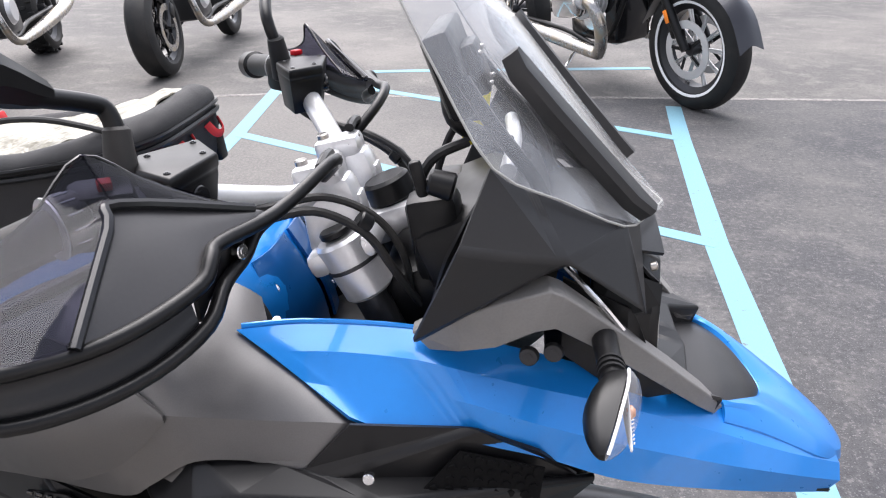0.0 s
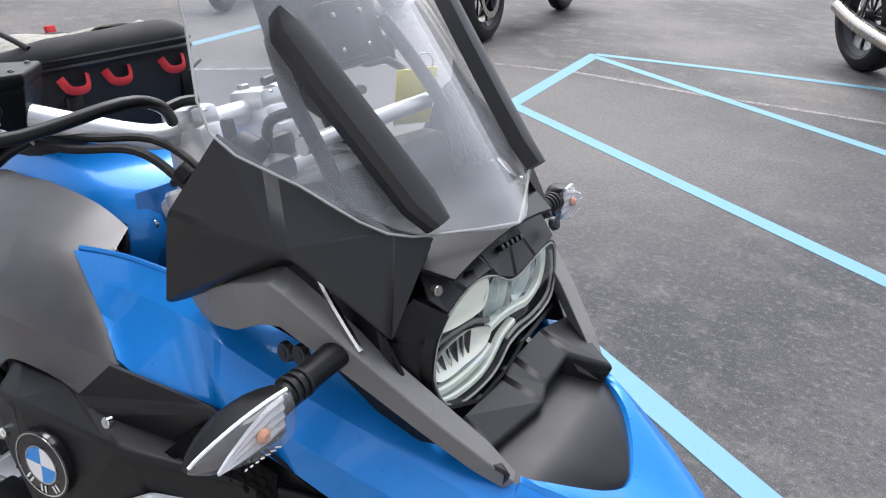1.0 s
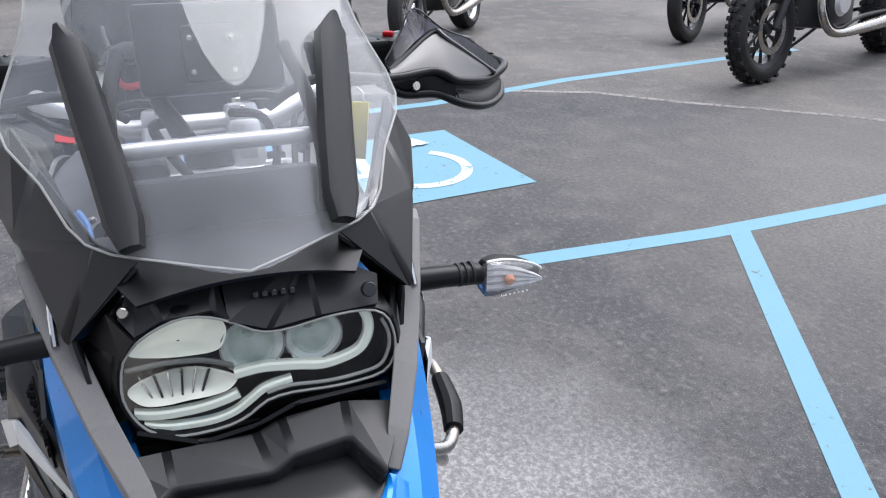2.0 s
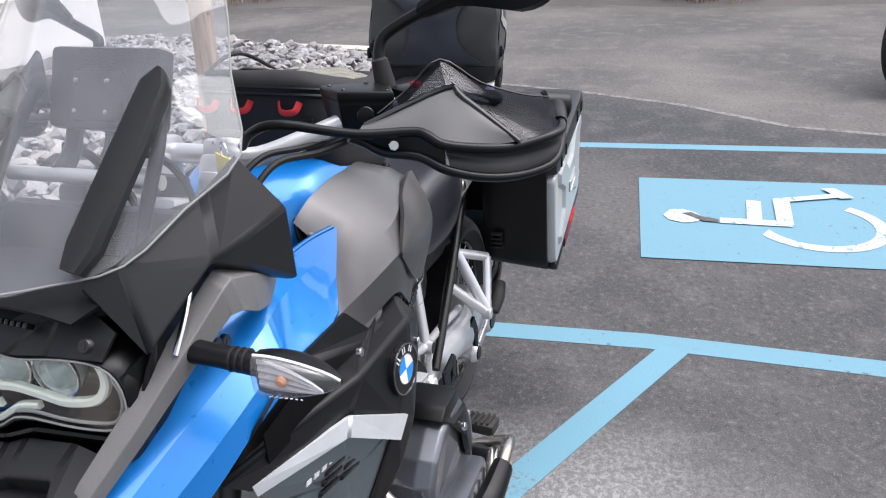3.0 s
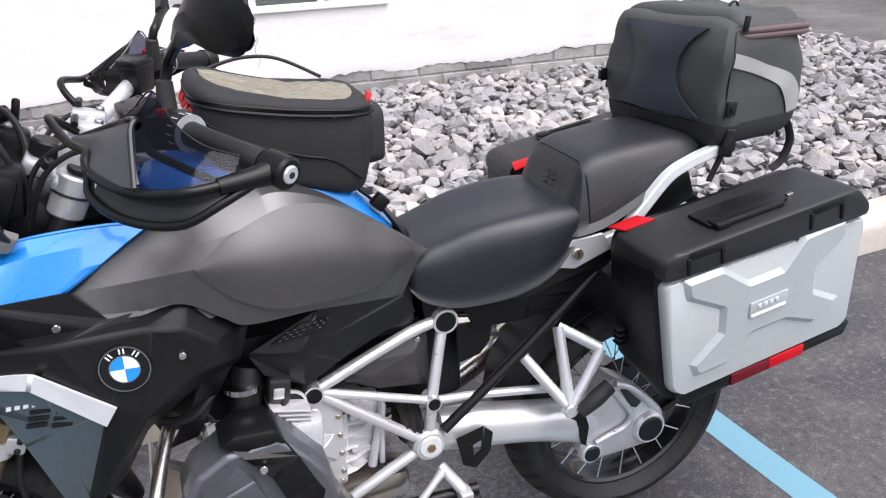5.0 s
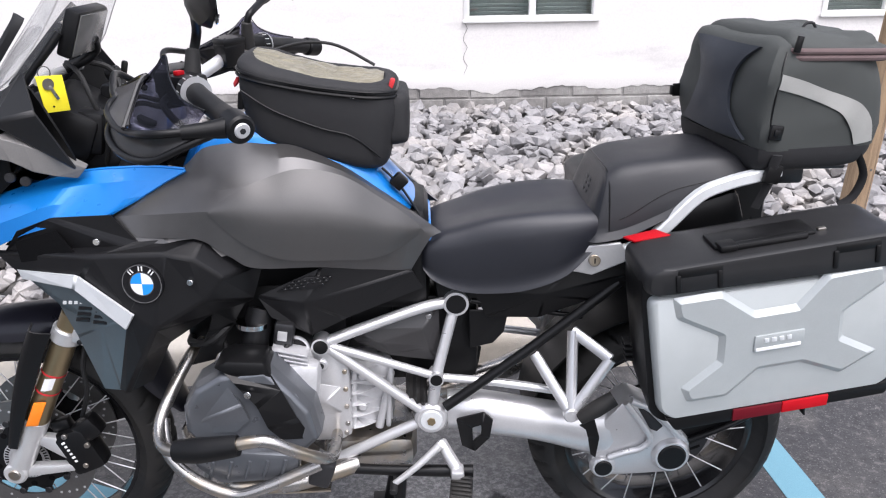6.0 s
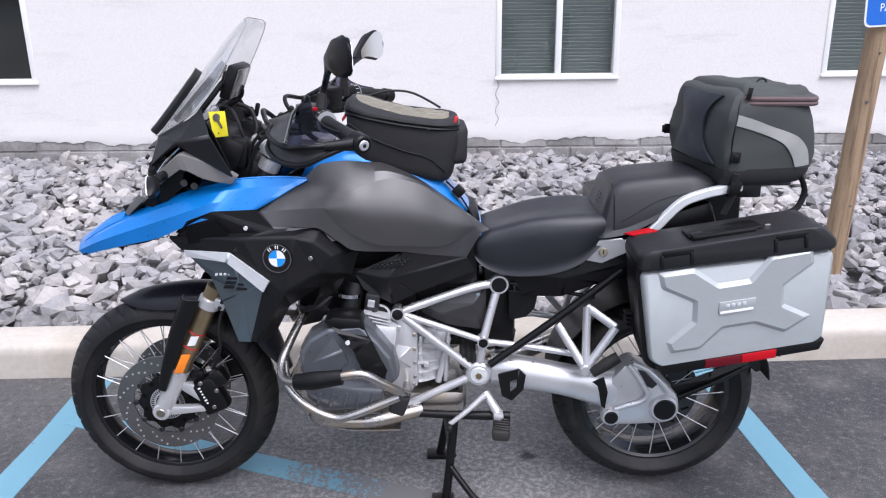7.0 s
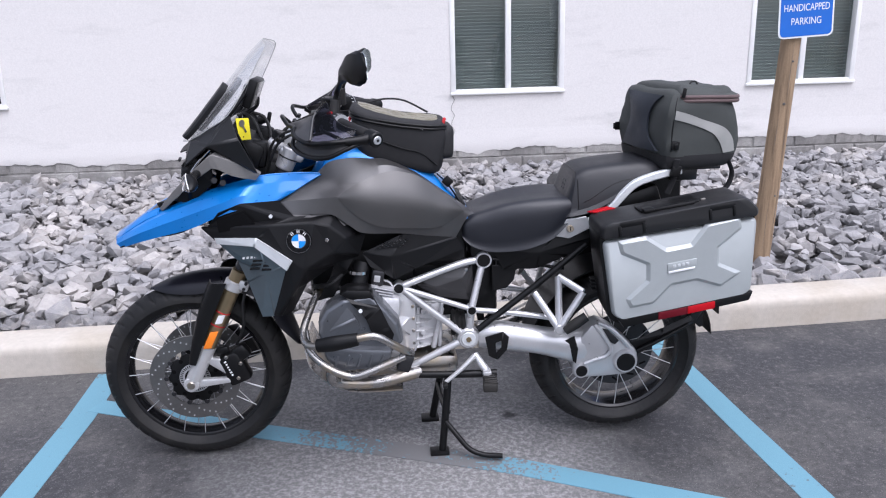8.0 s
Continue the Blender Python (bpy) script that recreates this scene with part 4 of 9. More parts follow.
COVER = [
    [(-0.266, -0.108, 1.062), (-0.288, -0.150, 1.045), (-0.362, -0.192, 1.008), (-0.425, -0.214, 0.970), (-0.405, -0.232, 0.945)],
    [(-0.250, -0.114, 1.078), (-0.256, -0.168, 1.056), (-0.322, -0.200, 1.020), (-0.385, -0.226, 0.985), (-0.378, -0.240, 0.950)],
    [(-0.226, -0.120, 1.091), (-0.222, -0.180, 1.059), (-0.262, -0.216, 1.028), (-0.300, -0.239, 0.993), (-0.308, -0.245, 0.948)],
    [(-0.166, -0.1255, 1.099), (-0.160, -0.187, 1.066), (-0.180, -0.229, 1.034), (-0.204, -0.249, 1.000), (-0.232, -0.250, 0.945)],
    [(-0.11, -0.1275, 1.095), (-0.100, -0.180, 1.075), (-0.105, -0.218, 1.045), (-0.135, -0.241, 0.995), (-0.178, -0.243, 0.905)],
    [(-0.055, -0.1275, 1.090), (-0.045, -0.173, 1.078), (-0.045, -0.207, 1.050), (-0.065, -0.231, 0.980), (-0.135, -0.234, 0.877)],
    [(0.032, -0.1255, 1.049), (0.036, -0.158, 1.046), (0.038, -0.188, 1.030), (0.028, -0.211, 0.960), (-0.020, -0.200, 0.862)],
    [(0.108, -0.121, 0.994), (0.110, -0.142, 0.993), (0.112, -0.163, 0.982), (0.104, -0.181, 0.932), (0.069, -0.170, 0.842)],
    [(0.165, -0.117, 0.950), (0.167, -0.130, 0.948), (0.168, -0.146, 0.938), (0.162, -0.155, 0.905), (0.140, -0.150, 0.828)],
    [(0.235, -0.106, 0.893), (0.225, -0.112, 0.893), (0.212, -0.121, 0.890), (0.198, -0.129, 0.872), (0.168, -0.137, 0.823)],
]
both("cover_end", patch([[(-0.262, -0.104, 1.066), (-0.282, -0.118, 1.045), (-0.288, -0.130, 1.025)], [(-0.250, -0.112, 1.062), (-0.268, -0.128, 1.040), (-0.272, -0.142, 1.018)]], 4, 4, 0.006), BLACK, bike)
both("tank_side_cover", patch(COVER, 6, 1, 0.004), GREY, bike, "graphite grey metallic tank side cover", 19)


def surface(rows, u, v):
    """The point of a control grid at u, v in 0..1, straight between its points."""
    h, w = len(rows) - 1, len(rows[0]) - 1
    i, j = min(int(u * h), h - 1), min(int(v * w), w - 1)
    a, b = u * h - i, v * w - j
    p = [[V(rows[i + di][j + dj]) for dj in (0, 1)] for di in (0, 1)]
    return (p[0][0] * (1 - b) + p[0][1] * b) * (1 - a) + (p[1][0] * (1 - b) + p[1][1] * b) * a


# the broad satin knee panel standing proud of the cover
KNEE = [
    [(-0.206, -0.250, 1.001), (-0.2065, -0.2505, 0.999), (-0.206, -0.250, 0.996)],
    [(-0.150, -0.236, 1.036), (-0.158, -0.251, 0.998), (-0.168, -0.247, 0.952)],
    [(-0.098, -0.216, 1.053), (-0.105, -0.247, 0.992), (-0.128, -0.241, 0.919)],
    [(-0.035, -0.204, 1.066), (-0.040, -0.239, 0.982), (-0.070, -0.231, 0.893)],
    [(0.040, -0.186, 1.045), (0.040, -0.220, 0.965), (0.020, -0.209, 0.882)],
    [(0.105, -0.165, 0.995), (0.105, -0.190, 0.938), (0.090, -0.181, 0.872)],
    [(0.150, -0.152, 0.958), (0.152, -0.166, 0.922), (0.132, -0.165, 0.880)],
    [(0.186, -0.138, 0.922), (0.187, -0.140, 0.915), (0.184, -0.141, 0.905)],
]
both("knee_panel", patch(KNEE, 4, 5, 0.007), GREY_LIGHT, bike, "satin grey tank knee panel")

# beak: long blue side blades running to the nose
BEAK = [
    [(-0.262, -0.176, 1.061), (-0.298, -0.190, 1.044), (-0.342, -0.206, 1.020), (-0.394, -0.230, 0.997)],
    [(-0.330, -0.160, 1.063), (-0.365, -0.182, 1.044), (-0.405, -0.205, 1.012), (-0.440, -0.228, 0.979)],
    [(-0.420, -0.152, 1.060), (-0.446, -0.178, 1.038), (-0.478, -0.196, 1.004), (-0.512, -0.221, 0.968)],
    [(-0.475, -0.150, 1.054), (-0.500, -0.184, 1.032), (-0.522, -0.210, 1.006), (-0.548, -0.216, 0.958)],
    [(-0.560, -0.140, 1.036), (-0.570, -0.180, 1.014), (-0.585, -0.205, 0.984), (-0.600, -0.206, 0.940)],
    [(-0.660, -0.130, 1.005), (-0.670, -0.163, 0.984), (-0.680, -0.187, 0.950), (-0.685, -0.188, 0.903)],
    [(-0.780, -0.110, 0.956), (-0.790, -0.138, 0.938), (-0.797, -0.156, 0.908), (-0.795, -0.156, 0.872)],
    [(-0.880, -0.082, 0.908), (-0.884, -0.108, 0.893), (-0.888, -0.122, 0.872), (-0.880, -0.122, 0.846)],
    [(-0.962, -0.040, 0.858), (-0.966, -0.064, 0.848), (-0.964, -0.080, 0.834), (-0.945, -0.088, 0.822)],
]
both("beak_side", patch(BEAK, 5, 1, 0.004), BLUE, bike, "glossy metallic blue beak panel", 11)
both("beak_rim", tube([(-0.266, -0.170, 1.062), (-0.330, -0.156, 1.064), (-0.420, -0.149, 1.061), (-0.475, -0.147, 1.055)], 0.0035, 8, 4), BLUE, bike)
INSERT = [(-0.735, 0.128, 0.952), (-0.790, 0.112, 0.950), (-0.815, 0.095, 0.948), (-0.840, 0.073, 0.938), (-0.860, 0.044, 0.922), (-0.871, 0.018, 0.910), (-0.874, 0.0, 0.907)]
NOSE_IN = [(-0.800, 0.104, 0.950), *INSERT[2:]]
NOSE_OUT = [(-0.800, 0.107, 0.951), (-0.835, 0.094, 0.936), (-0.880, 0.079, 0.912), (-0.925, 0.062, 0.884), (-0.962, 0.036, 0.860), (-0.972, 0.0, 0.856)]
NOSE_LOW = [(-0.800, 0.118, 0.940), (-0.845, 0.105, 0.920), (-0.890, 0.092, 0.894), (-0.935, 0.076, 0.866), (-0.972, 0.042, 0.840), (-0.982, 0.0, 0.836)]
half = [[V(a) - V((0, 0, 0.004)), V(a), V(a).lerp(V(b), 0.5) + V((0, 0, 0.004)), V(b), V(c), V(c) + V((0.012, 0, -0.016))] for a, b, c in zip(NOSE_IN, NOSE_OUT, NOSE_LOW)]
other = [[V((p.x, -p.y, p.z)) for p in r] for r in half[-2::-1]]
part("beak_nose", patch(half + other, 4, 2, 0.004), BLUE, bike, "blue beak tip round a dark centre panel", 24)
# underside of the beak
part("beak_under", patch([[(x, y * w, z) for y in (-1, 0, 1)] for x, w, z in ((-0.60, 0.18, 0.945), (-0.72, 0.165, 0.885), (-0.83, 0.135, 0.862), (-0.95, 0.088, 0.822))], 3, 4, 0.004), BLACK, bike)
# dark insert from headlight to nose
half = [[V((x, y * k, z + 0.006 * (1 - k * k) - (0.004 if k == 1 else 0))) for k in (1.0, 0.66, 0.33, 0.0)] for x, y, z in INSERT[:-1]]
rows = [r + [V((p.x, -p.y, p.z)) for p in r[-2::-1]] for r in half] + [[V((-0.873, y, 0.909)) for y in (0.009, 0.006, 0.003, 0, -0.003, -0.006, -0.009)]]
part("beak_insert", patch(rows, 4, 3, 0.004), LIT_BLACK, bike, "matt black beak centre panel")
# stepped collar under the headlight, its lip overhanging the panel
COLLAR = [
    (-0.735, 0.140, 0.992), (-0.730, 0.096, 0.988), (-0.730, 0.012, 0.986), (-0.728, -0.014, 0.996), (-0.728, -0.078, 1.000), (-0.735, -0.140, 0.990),
    (-0.797, 0.120, 0.972), (-0.764, 0.094, 0.968), (-0.776, 0.004, 0.970), (-0.768, -0.018, 0.978), (-0.766, -0.074, 0.983), (-0.812, -0.096, 0.972),
    (-0.790, 0.115, 0.948), (-0.757, 0.090, 0.942), (-0.768, 0.002, 0.944), (-0.760, -0.018, 0.950), (-0.758, -0.072, 0.953), (-0.802, -0.092, 0.946),
]
bm = facets(COLLAR, [(k, k + 1, k + 7, k + 6) for k in range(5)] + [(k, k + 1, k + 7, k + 6) for k in range(6, 11)], 0.004, fold=0.0045)
part("beak_step", bm, LIT_BLACK, bike, "stepped black collar under the headlight")
part("collar_gusset", facets([(-0.766, -0.076, 0.980), (-0.810, -0.096, 0.968), (-0.800, -0.090, 0.952), (-0.778, -0.078, 0.962)], [(0, 1, 2, 3)], 0.003, 0.0008), BLACK_GLOSS, bike)

# grey side arms bridging the lamp stalks
ARM = [
    # ridge, inner edge, inner foot, outer foot of the bar
    [(-0.799, -0.114, 0.956), (-0.793, -0.098, 0.960), (-0.772, -0.100, 0.942), (-0.780, -0.122, 0.938)],
    [(-0.775, -0.132, 0.984), (-0.766, -0.104, 0.990), (-0.742, -0.108, 0.965), (-0.752, -0.140, 0.955)],
    [(-0.731, -0.157, 1.027), (-0.722, -0.124, 1.034), (-0.695, -0.130, 1.008), (-0.707, -0.158, 0.992)],
    [(-0.666, -0.184, 1.086), (-0.656, -0.150, 1.093), (-0.626, -0.155, 1.068), (-0.642, -0.186, 1.047)],
    [(-0.607, -0.204, 1.134), (-0.600, -0.170, 1.142), (-0.580, -0.168, 1.105), (-0.596, -0.202, 1.082)],
    [(-0.592, -0.206, 1.140), (-0.586, -0.170, 1.147), (-0.566, -0.168, 1.105), (-0.574, -0.204, 1.074)],
    [(-0.545, -0.203, 1.123), (-0.540, -0.165, 1.130), (-0.532, -0.165, 1.085), (-0.540, -0.200, 1.050)],
    [(-0.500, -0.195, 1.100), (-0.497, -0.160, 1.106), (-0.497, -0.160, 1.075), (-0.505, -0.192, 1.042)],
    [(-0.452, -0.178, 1.070), (-0.452, -0.155, 1.075), (-0.462, -0.155, 1.062), (-0.478, -0.178, 1.042)],
]
bm = loft([[V(r[0]), V(r[0]).lerp(V(r[1]), 0.75), V(r[2]).lerp(V(r[0]), k), V(r[3]).lerp(V(r[0]), k)] for r, k in zip(ARM, (0.5, 0.5, 0.45, 0.38, 0.28, 0.28, 0.28, 0.28, 0.28))])
ease(bm, 0.0018)
both("side_arm", bm, ARM_GREY, bike, "matt mid-grey plastic side arm")
for s in (-1, 1):
    for at in ((-0.575, s * 0.172, 1.045), (-0.60, s * 0.178, 1.055)):
        screw(at, (0.2, s, 0.1), 0.011, DARK_METAL, bike, "arm_bolt")

# fairing wings beside the screen
WING_V = [
    (-0.530, -0.192, 1.257), (-0.504, -0.232, 1.190), (-0.455, -0.208, 1.071), (-0.568, -0.172, 1.229), (-0.605, -0.200, 1.167),
    (-0.657, -0.147, 1.145), (-0.661, -0.130, 1.173), (-0.693, -0.116, 1.152), (-0.560, -0.172, 1.128), (-0.612, -0.166, 1.146), (-0.694, -0.172, 1.107),
]
WING_V[9] = (-0.613, -0.172, 1.154)
WING_V[10] = (-0.690, -0.168, 1.100)
WING_V[7] = (-0.687, -0.094, 1.168)
WING_V[6] = (-0.667, -0.134, 1.178)
both("fairing_wing", facets(WING_V[:5] + WING_V[6:], [(0, 1, 4, 3), (3, 4, 5), (4, 9, 5), (9, 6, 5), (1, 2, 4), (2, 7, 4), (4, 7, 8), (4, 8, 9)], 0.004, fold=0.006), LIT_BLACK, bike, "matt black fairing side wing")
both("cheek", facets([(-0.684, -0.096, 1.162), (-0.688, -0.164, 1.100), (-0.640, -0.150, 1.080), (-0.640, -0.100, 1.150)], [(0, 1, 2, 3)], 0.004, 0.001), BLACK, bike)
both("inner_cheek", facets([(-0.680, -0.158, 1.100), (-0.716, -0.140, 1.010), (-0.735, -0.132, 0.985), (-0.690, -0.135, 0.975), (-0.61, -0.150, 1.04), (-0.606, -0.150, 1.130)], [(0, 1, 2, 3), (0, 3, 4, 5)], 0.004, 0.002), BLACK, bike)
# polished rod behind the cheek
both("fairing_stay", tube([(-0.606, -0.168, 1.150), (-0.64, -0.176, 1.118), (-0.668, -0.176, 1.085)], 0.0035, 8, 3), CHROME, bike)
for s in (-1, 1):
    screw((-0.671, s * 0.121, 1.152), (-0.72, s * 0.58, 0.42), 0.0095, CHROME, bike, "fairing_screw")
    screw((-0.30, s * 0.153, 1.061), (0, s * 0.45, 1), 0.0055, STEEL, bike, "panel_screw")

# headlight: shroud, bowls, projector domes, light guide and clear lens
def hl(y, z, out=0.0):
    return V((-0.722 + (z - 1.0) * 0.07 + 0.6 * y * y - out, y, z))


LENS_YZ = ((0.124, 1.061), (0.119, 1.082), (0.105, 1.100), (0.083, 1.113), (0.062, 1.119), (0.040, 1.116), (0.020, 1.107), (0.003, 1.096), (-0.014, 1.091), (-0.035, 1.091), (-0.062, 1.094), (-0.092, 1.094), (-0.118, 1.089), (-0.133, 1.075), (-0.139, 1.052), (-0.137, 1.031), (-0.124, 1.017), (-0.096, 1.015), (-0.064, 1.017), (-0.028, 1.021), (-0.003, 1.018), (0.014, 1.007), (0.034, 0.999), (0.064, 0.996), (0.090, 0.998), (0.109, 1.008), (0.120, 1.025), (0.125, 1.044))
HL_OUT = cat([hl(y, z) for y, z in LENS_YZ], 2, True)
cen = V((0, 0, 0))
for p in HL_OUT:
    cen += p / len(HL_OUT)


def around(p, d):
    """The outline moved outwards by d in its own plane."""
    w = V((0, p.y - cen.y, (p.z - cen.z) * 1.8))
    return p + w.normalized() * d


rings = [[p + V((0.030, 0, 0)) for p in HL_OUT], [p + V((-0.003, 0, 0)) for p in HL_OUT], [around(p, 0.004) + V((-0.004, 0, 0)) for p in HL_OUT], [around(p, 0.009) + V((0.004, 0, 0)) for p in HL_OUT], [around(p, 0.014) + V((0.070, 0, 0)) for p in HL_OUT]]
headlight = part("headlight", loft(rings, caps=False), BLACK_SATIN, bike, "asymmetric headlight with a clear lens in a black shroud")
part("housing", loft([[p + V((0.030, 0, 0)) for p in HL_OUT], [cen + (p - cen) * 0.9 + V((0.062, 0, 0)) for p in HL_OUT], [cen + (p - cen) * 0.05 + V((0.064, 0, 0)) for p in HL_OUT]], caps=False), BLACK_GLOSS, headlight)
# plates of the shroud: two brows over the lens, one vented, and the walls beside and below it
BROWS = [
    ("brow", [hl(0.106, 1.106, 0.005), hl(0.082, 1.120, 0.006), hl(0.036, 1.124, 0.006), hl(0.024, 1.112, 0.005), (-0.672, 0.030, 1.146), (-0.668, 0.098, 1.150), (-0.700, 0.118, 1.120)], [(0, 1, 5, 6), (1, 2, 4, 5), (2, 3, 4)]),
    ("brow", [hl(0.024, 1.110, 0.006), hl(-0.012, 1.095, 0.006), hl(-0.060, 1.099, 0.006), hl(-0.122, 1.096, 0.005), (-0.690, -0.128, 1.118), (-0.676, -0.060, 1.140), (-0.676, 0.024, 1.146)], [(0, 1, 5, 6), (1, 2, 5), (2, 3, 4, 5)]),
    ("side_wall", [hl(0.128, 1.046, 0.004), hl(0.122, 1.082, 0.006), hl(0.108, 1.104, 0.008), (-0.690, 0.128, 1.122), (-0.668, 0.152, 1.085), (-0.672, 0.158, 1.040), (-0.705, 0.140, 1.010), hl(0.124, 1.022, 0.004)], [(0, 1, 4, 5), (1, 2, 3, 4), (0, 5, 6, 7)]),
    ("side_wall", [hl(-0.138, 1.078, 0.004), hl(-0.143, 1.052, 0.004), hl(-0.140, 1.028, 0.004), (-0.690, -0.150, 1.010), (-0.668, -0.160, 1.050), (-0.672, -0.152, 1.095)], [(0, 1, 4, 5), (1, 2, 3, 4)]),
    ("chin", [hl(0.118, 1.010, 0.006), hl(0.062, 0.990, 0.008), hl(0.010, 0.998, 0.008), hl(-0.030, 1.013, 0.008), hl(-0.126, 1.008, 0.006), (-0.690, -0.135, 0.975), (-0.690, 0.0, 0.972), (-0.690, 0.130, 0.975)], [(0, 1, 6, 7), (1, 2, 6), (2, 3, 6), (3, 4, 5, 6)]),
]
for name, vs, fs in BROWS:
    # brows take the paler black as if lit from above, other walls stay darker
    part(name, facets(vs, fs, 0.004, fold=0.003), LIT_BLACK if name == "brow" else BLACK, headlight)


def bowl(outline, deep, depth, sink=0.006):
    """An open bowl behind the lens: its rim follows outline, its bottom lies at deep."""
    rim = cat([hl(y, z, -sink) for y, z in outline], 4, True)
    c = hl(deep[0], deep[1], -sink)
    bm = bmesh.new()
    add_grid(bm, [[c + (p - c) * f + V((depth * (1 - f * f), 0, 0)) for p in rim] for f in (1.0, 0.85, 0.65, 0.45, 0.25, 0.03)], True)
    return bm


part("reflector", bowl(((0.115, 1.084), (0.104, 1.099), (0.081, 1.112), (0.059, 1.117), (0.037, 1.113), (0.028, 1.105), (0.027, 1.092), (0.036, 1.078), (0.060, 1.076), (0.090, 1.078)), (0.070, 1.084), 0.016, 0.003), REFLECTOR, headlight, "pale cream upper reflector bowl")
part("reflector", bowl(((0.121, 1.044), (0.112, 1.055), (0.088, 1.063), (0.060, 1.064), (0.040, 1.058), (0.022, 1.046), (0.030, 1.034), (0.046, 1.030), (0.068, 1.029), (0.091, 1.027), (0.110, 1.030)), (0.072, 1.050), 0.018, 0.003), REFLECTOR, headlight, "ribbed cream lower reflector bowl")
part("reflector_shelf", patch([[hl(y, z, -0.004) for y, z in ((0.120, 1.070), (0.085, 1.074), (0.050, 1.071), (0.024, 1.060))], [hl(y, z - 0.007, -0.006) for y, z in ((0.120, 1.070), (0.085, 1.074), (0.050, 1.071), (0.024, 1.060))], [hl(y, z - 0.004, -0.030) for y, z in ((0.118, 1.068), (0.085, 1.072), (0.048, 1.068), (0.030, 1.058))]], 2, 3, 0.003), SHELF_GREY, headlight, "smoky divider between the bowls")


def dome(c, r, way, mat_, parent, name):
    bm = bmesh.new()
    w = V(way).normalized()
    s = w.orthogonal().normalized()
    u = w.cross(s)
    loft([[V(c) + w * r * math.sin(a) + (math.cos(t) * s + math.sin(t) * u) * r * math.cos(a) for t in (2 * math.pi * i / 20 for i in range(20))] for a in np.linspace(0, 1.5, 7)], bm=bm)
    return part(name, bm, mat_, parent)


for y, z, r in ((0.004, 1.073, 0.029), (-0.056, 1.070, 0.027)):
    cup = [(r * 1.04, -0.002), (r * 1.0, 0.004), (r * 0.86, 0.016), (r * 0.5, 0.024), (0.001, 0.027)]
    cup = part("projector_rim", lathe(cup, tuple(hl(y, z, -0.012)), "x", 28), REFLECTOR_DIM, headlight, "silvery projector cup")
    ball = dome(hl(y, z, -0.018), r * 0.84, (-1, 0, 0.1), LAMP_GLASS, headlight, "projector_dome")
    ball.visible_shadow = False
    part("bulb", lathe([(0.0, 0.0), (0.012, 0.0), (0.010, 0.012), (0.0, 0.016)], tuple(hl(y, z, -0.034)), "x", 16), CHROME, headlight)
    part("cup_ring", lathe([(r * 1.02, 0.0), (r * 1.08, 0.0), (r * 1.08, -0.003), (r * 1.02, -0.003)], tuple(hl(y, z, -0.009)), "x", 28), CHROME, headlight)


def ribbon(pts, width, name, material, label="", deep=0.006):
    """A flat strip just behind the lens, with bevelled edges."""
    line = cat([hl(y, z, -0.004) for y, z in pts], 4)
    rings = []
    for i, p in enumerate(line):
        d = (line[min(i + 1, len(line) - 1)] - line[max(i - 1, 0)]).normalized()
        u = V((-1, 0, 0)).cross(d).normalized() * width * 0.5
        rings.append([p - u + V((deep, 0, 0)), p - u, p - u * 0.6 + V((-0.002, 0, 0)), p + u * 0.6 + V((-0.002, 0, 0)), p + u, p + u + V((deep, 0, 0))])
    return part(name, loft(rings), material, headlight, label)


GUIDE = ((0.024, 1.047), (-0.003, 1.049), (-0.036, 1.044), (-0.065, 1.038), (-0.098, 1.043), (-0.111, 1.057), (-0.113, 1.074), (-0.108, 1.088))
ribbon(GUIDE, 0.0105, "light_guide", LENS_MILK, "pale running light strip")
ribbon(((0.119, 1.020), (0.096, 1.016), (0.062, 1.017), (0.038, 1.021), (0.022, 1.026)), 0.0100, "light_guide", LENS_MILK, "pale running light strip")
ribbon(((0.112, 1.008), (0.090, 1.002), (0.053, 1.001), (0.029, 1.006), (0.012, 1.016), (-0.004, 1.026), (-0.030, 1.030)), 0.0080, "light_guide", LENS_MILK, "pale running light strip")
part("lens_step", tube([hl(y, z, 0.001) for y, z in ((-0.004, 1.024), (-0.028, 1.027), (-0.064, 1.022), (-0.098, 1.021), (-0.122, 1.024), (-0.132, 1.040), (-0.133, 1.058), (-0.126, 1.076))], 0.0020, 8, 4), BAND_GREY, headlight)
for k in range(6):
    part("reflector_fin", block(tuple(hl(0.050 + 0.011 * k, 1.043, -0.016)), (0.012, 0.0022, 0.026), (24 - 9 * k, 12, 0), 0.0008), CHROME if k % 2 else BLACK_GLOSS, headlight)
bm = bmesh.new()
add_grid(bm, [[cen + (p - cen) * f + V((-0.008 * (1 - f * f) - 0.004, 0, 0)) for p in HL_OUT] for f in (1.0, 0.8, 0.55, 0.25, 0.02)], True)
lens = part("lens", bm, LENS, headlight, "clear headlight lens")
lens.visible_shadow = False
rim = [p + V((-0.0045, 0, 0)) for p in HL_OUT]
part("lens_rim", tube([*rim, rim[0]], 0.0013, 6, 1), BAND_GREY, headlight, "pale lens edge")
screw((-0.704, 0.112, 1.128), (-1, 0.2, 0.3), 0.0055, STEEL, headlight)
screw((-0.716, -0.112, 1.116), (-1, 0, 0.5), 0.008, DARK_METAL, headlight)
for k in range(5):
    part("vent_slot", block((-0.704 - 0.0008 * k, -0.004 - 0.0085 * k, 1.1235), (0.012, 0.0050, 0.006), (0, 38, 0), 0.0008), BLACK_GLOSS, headlight)
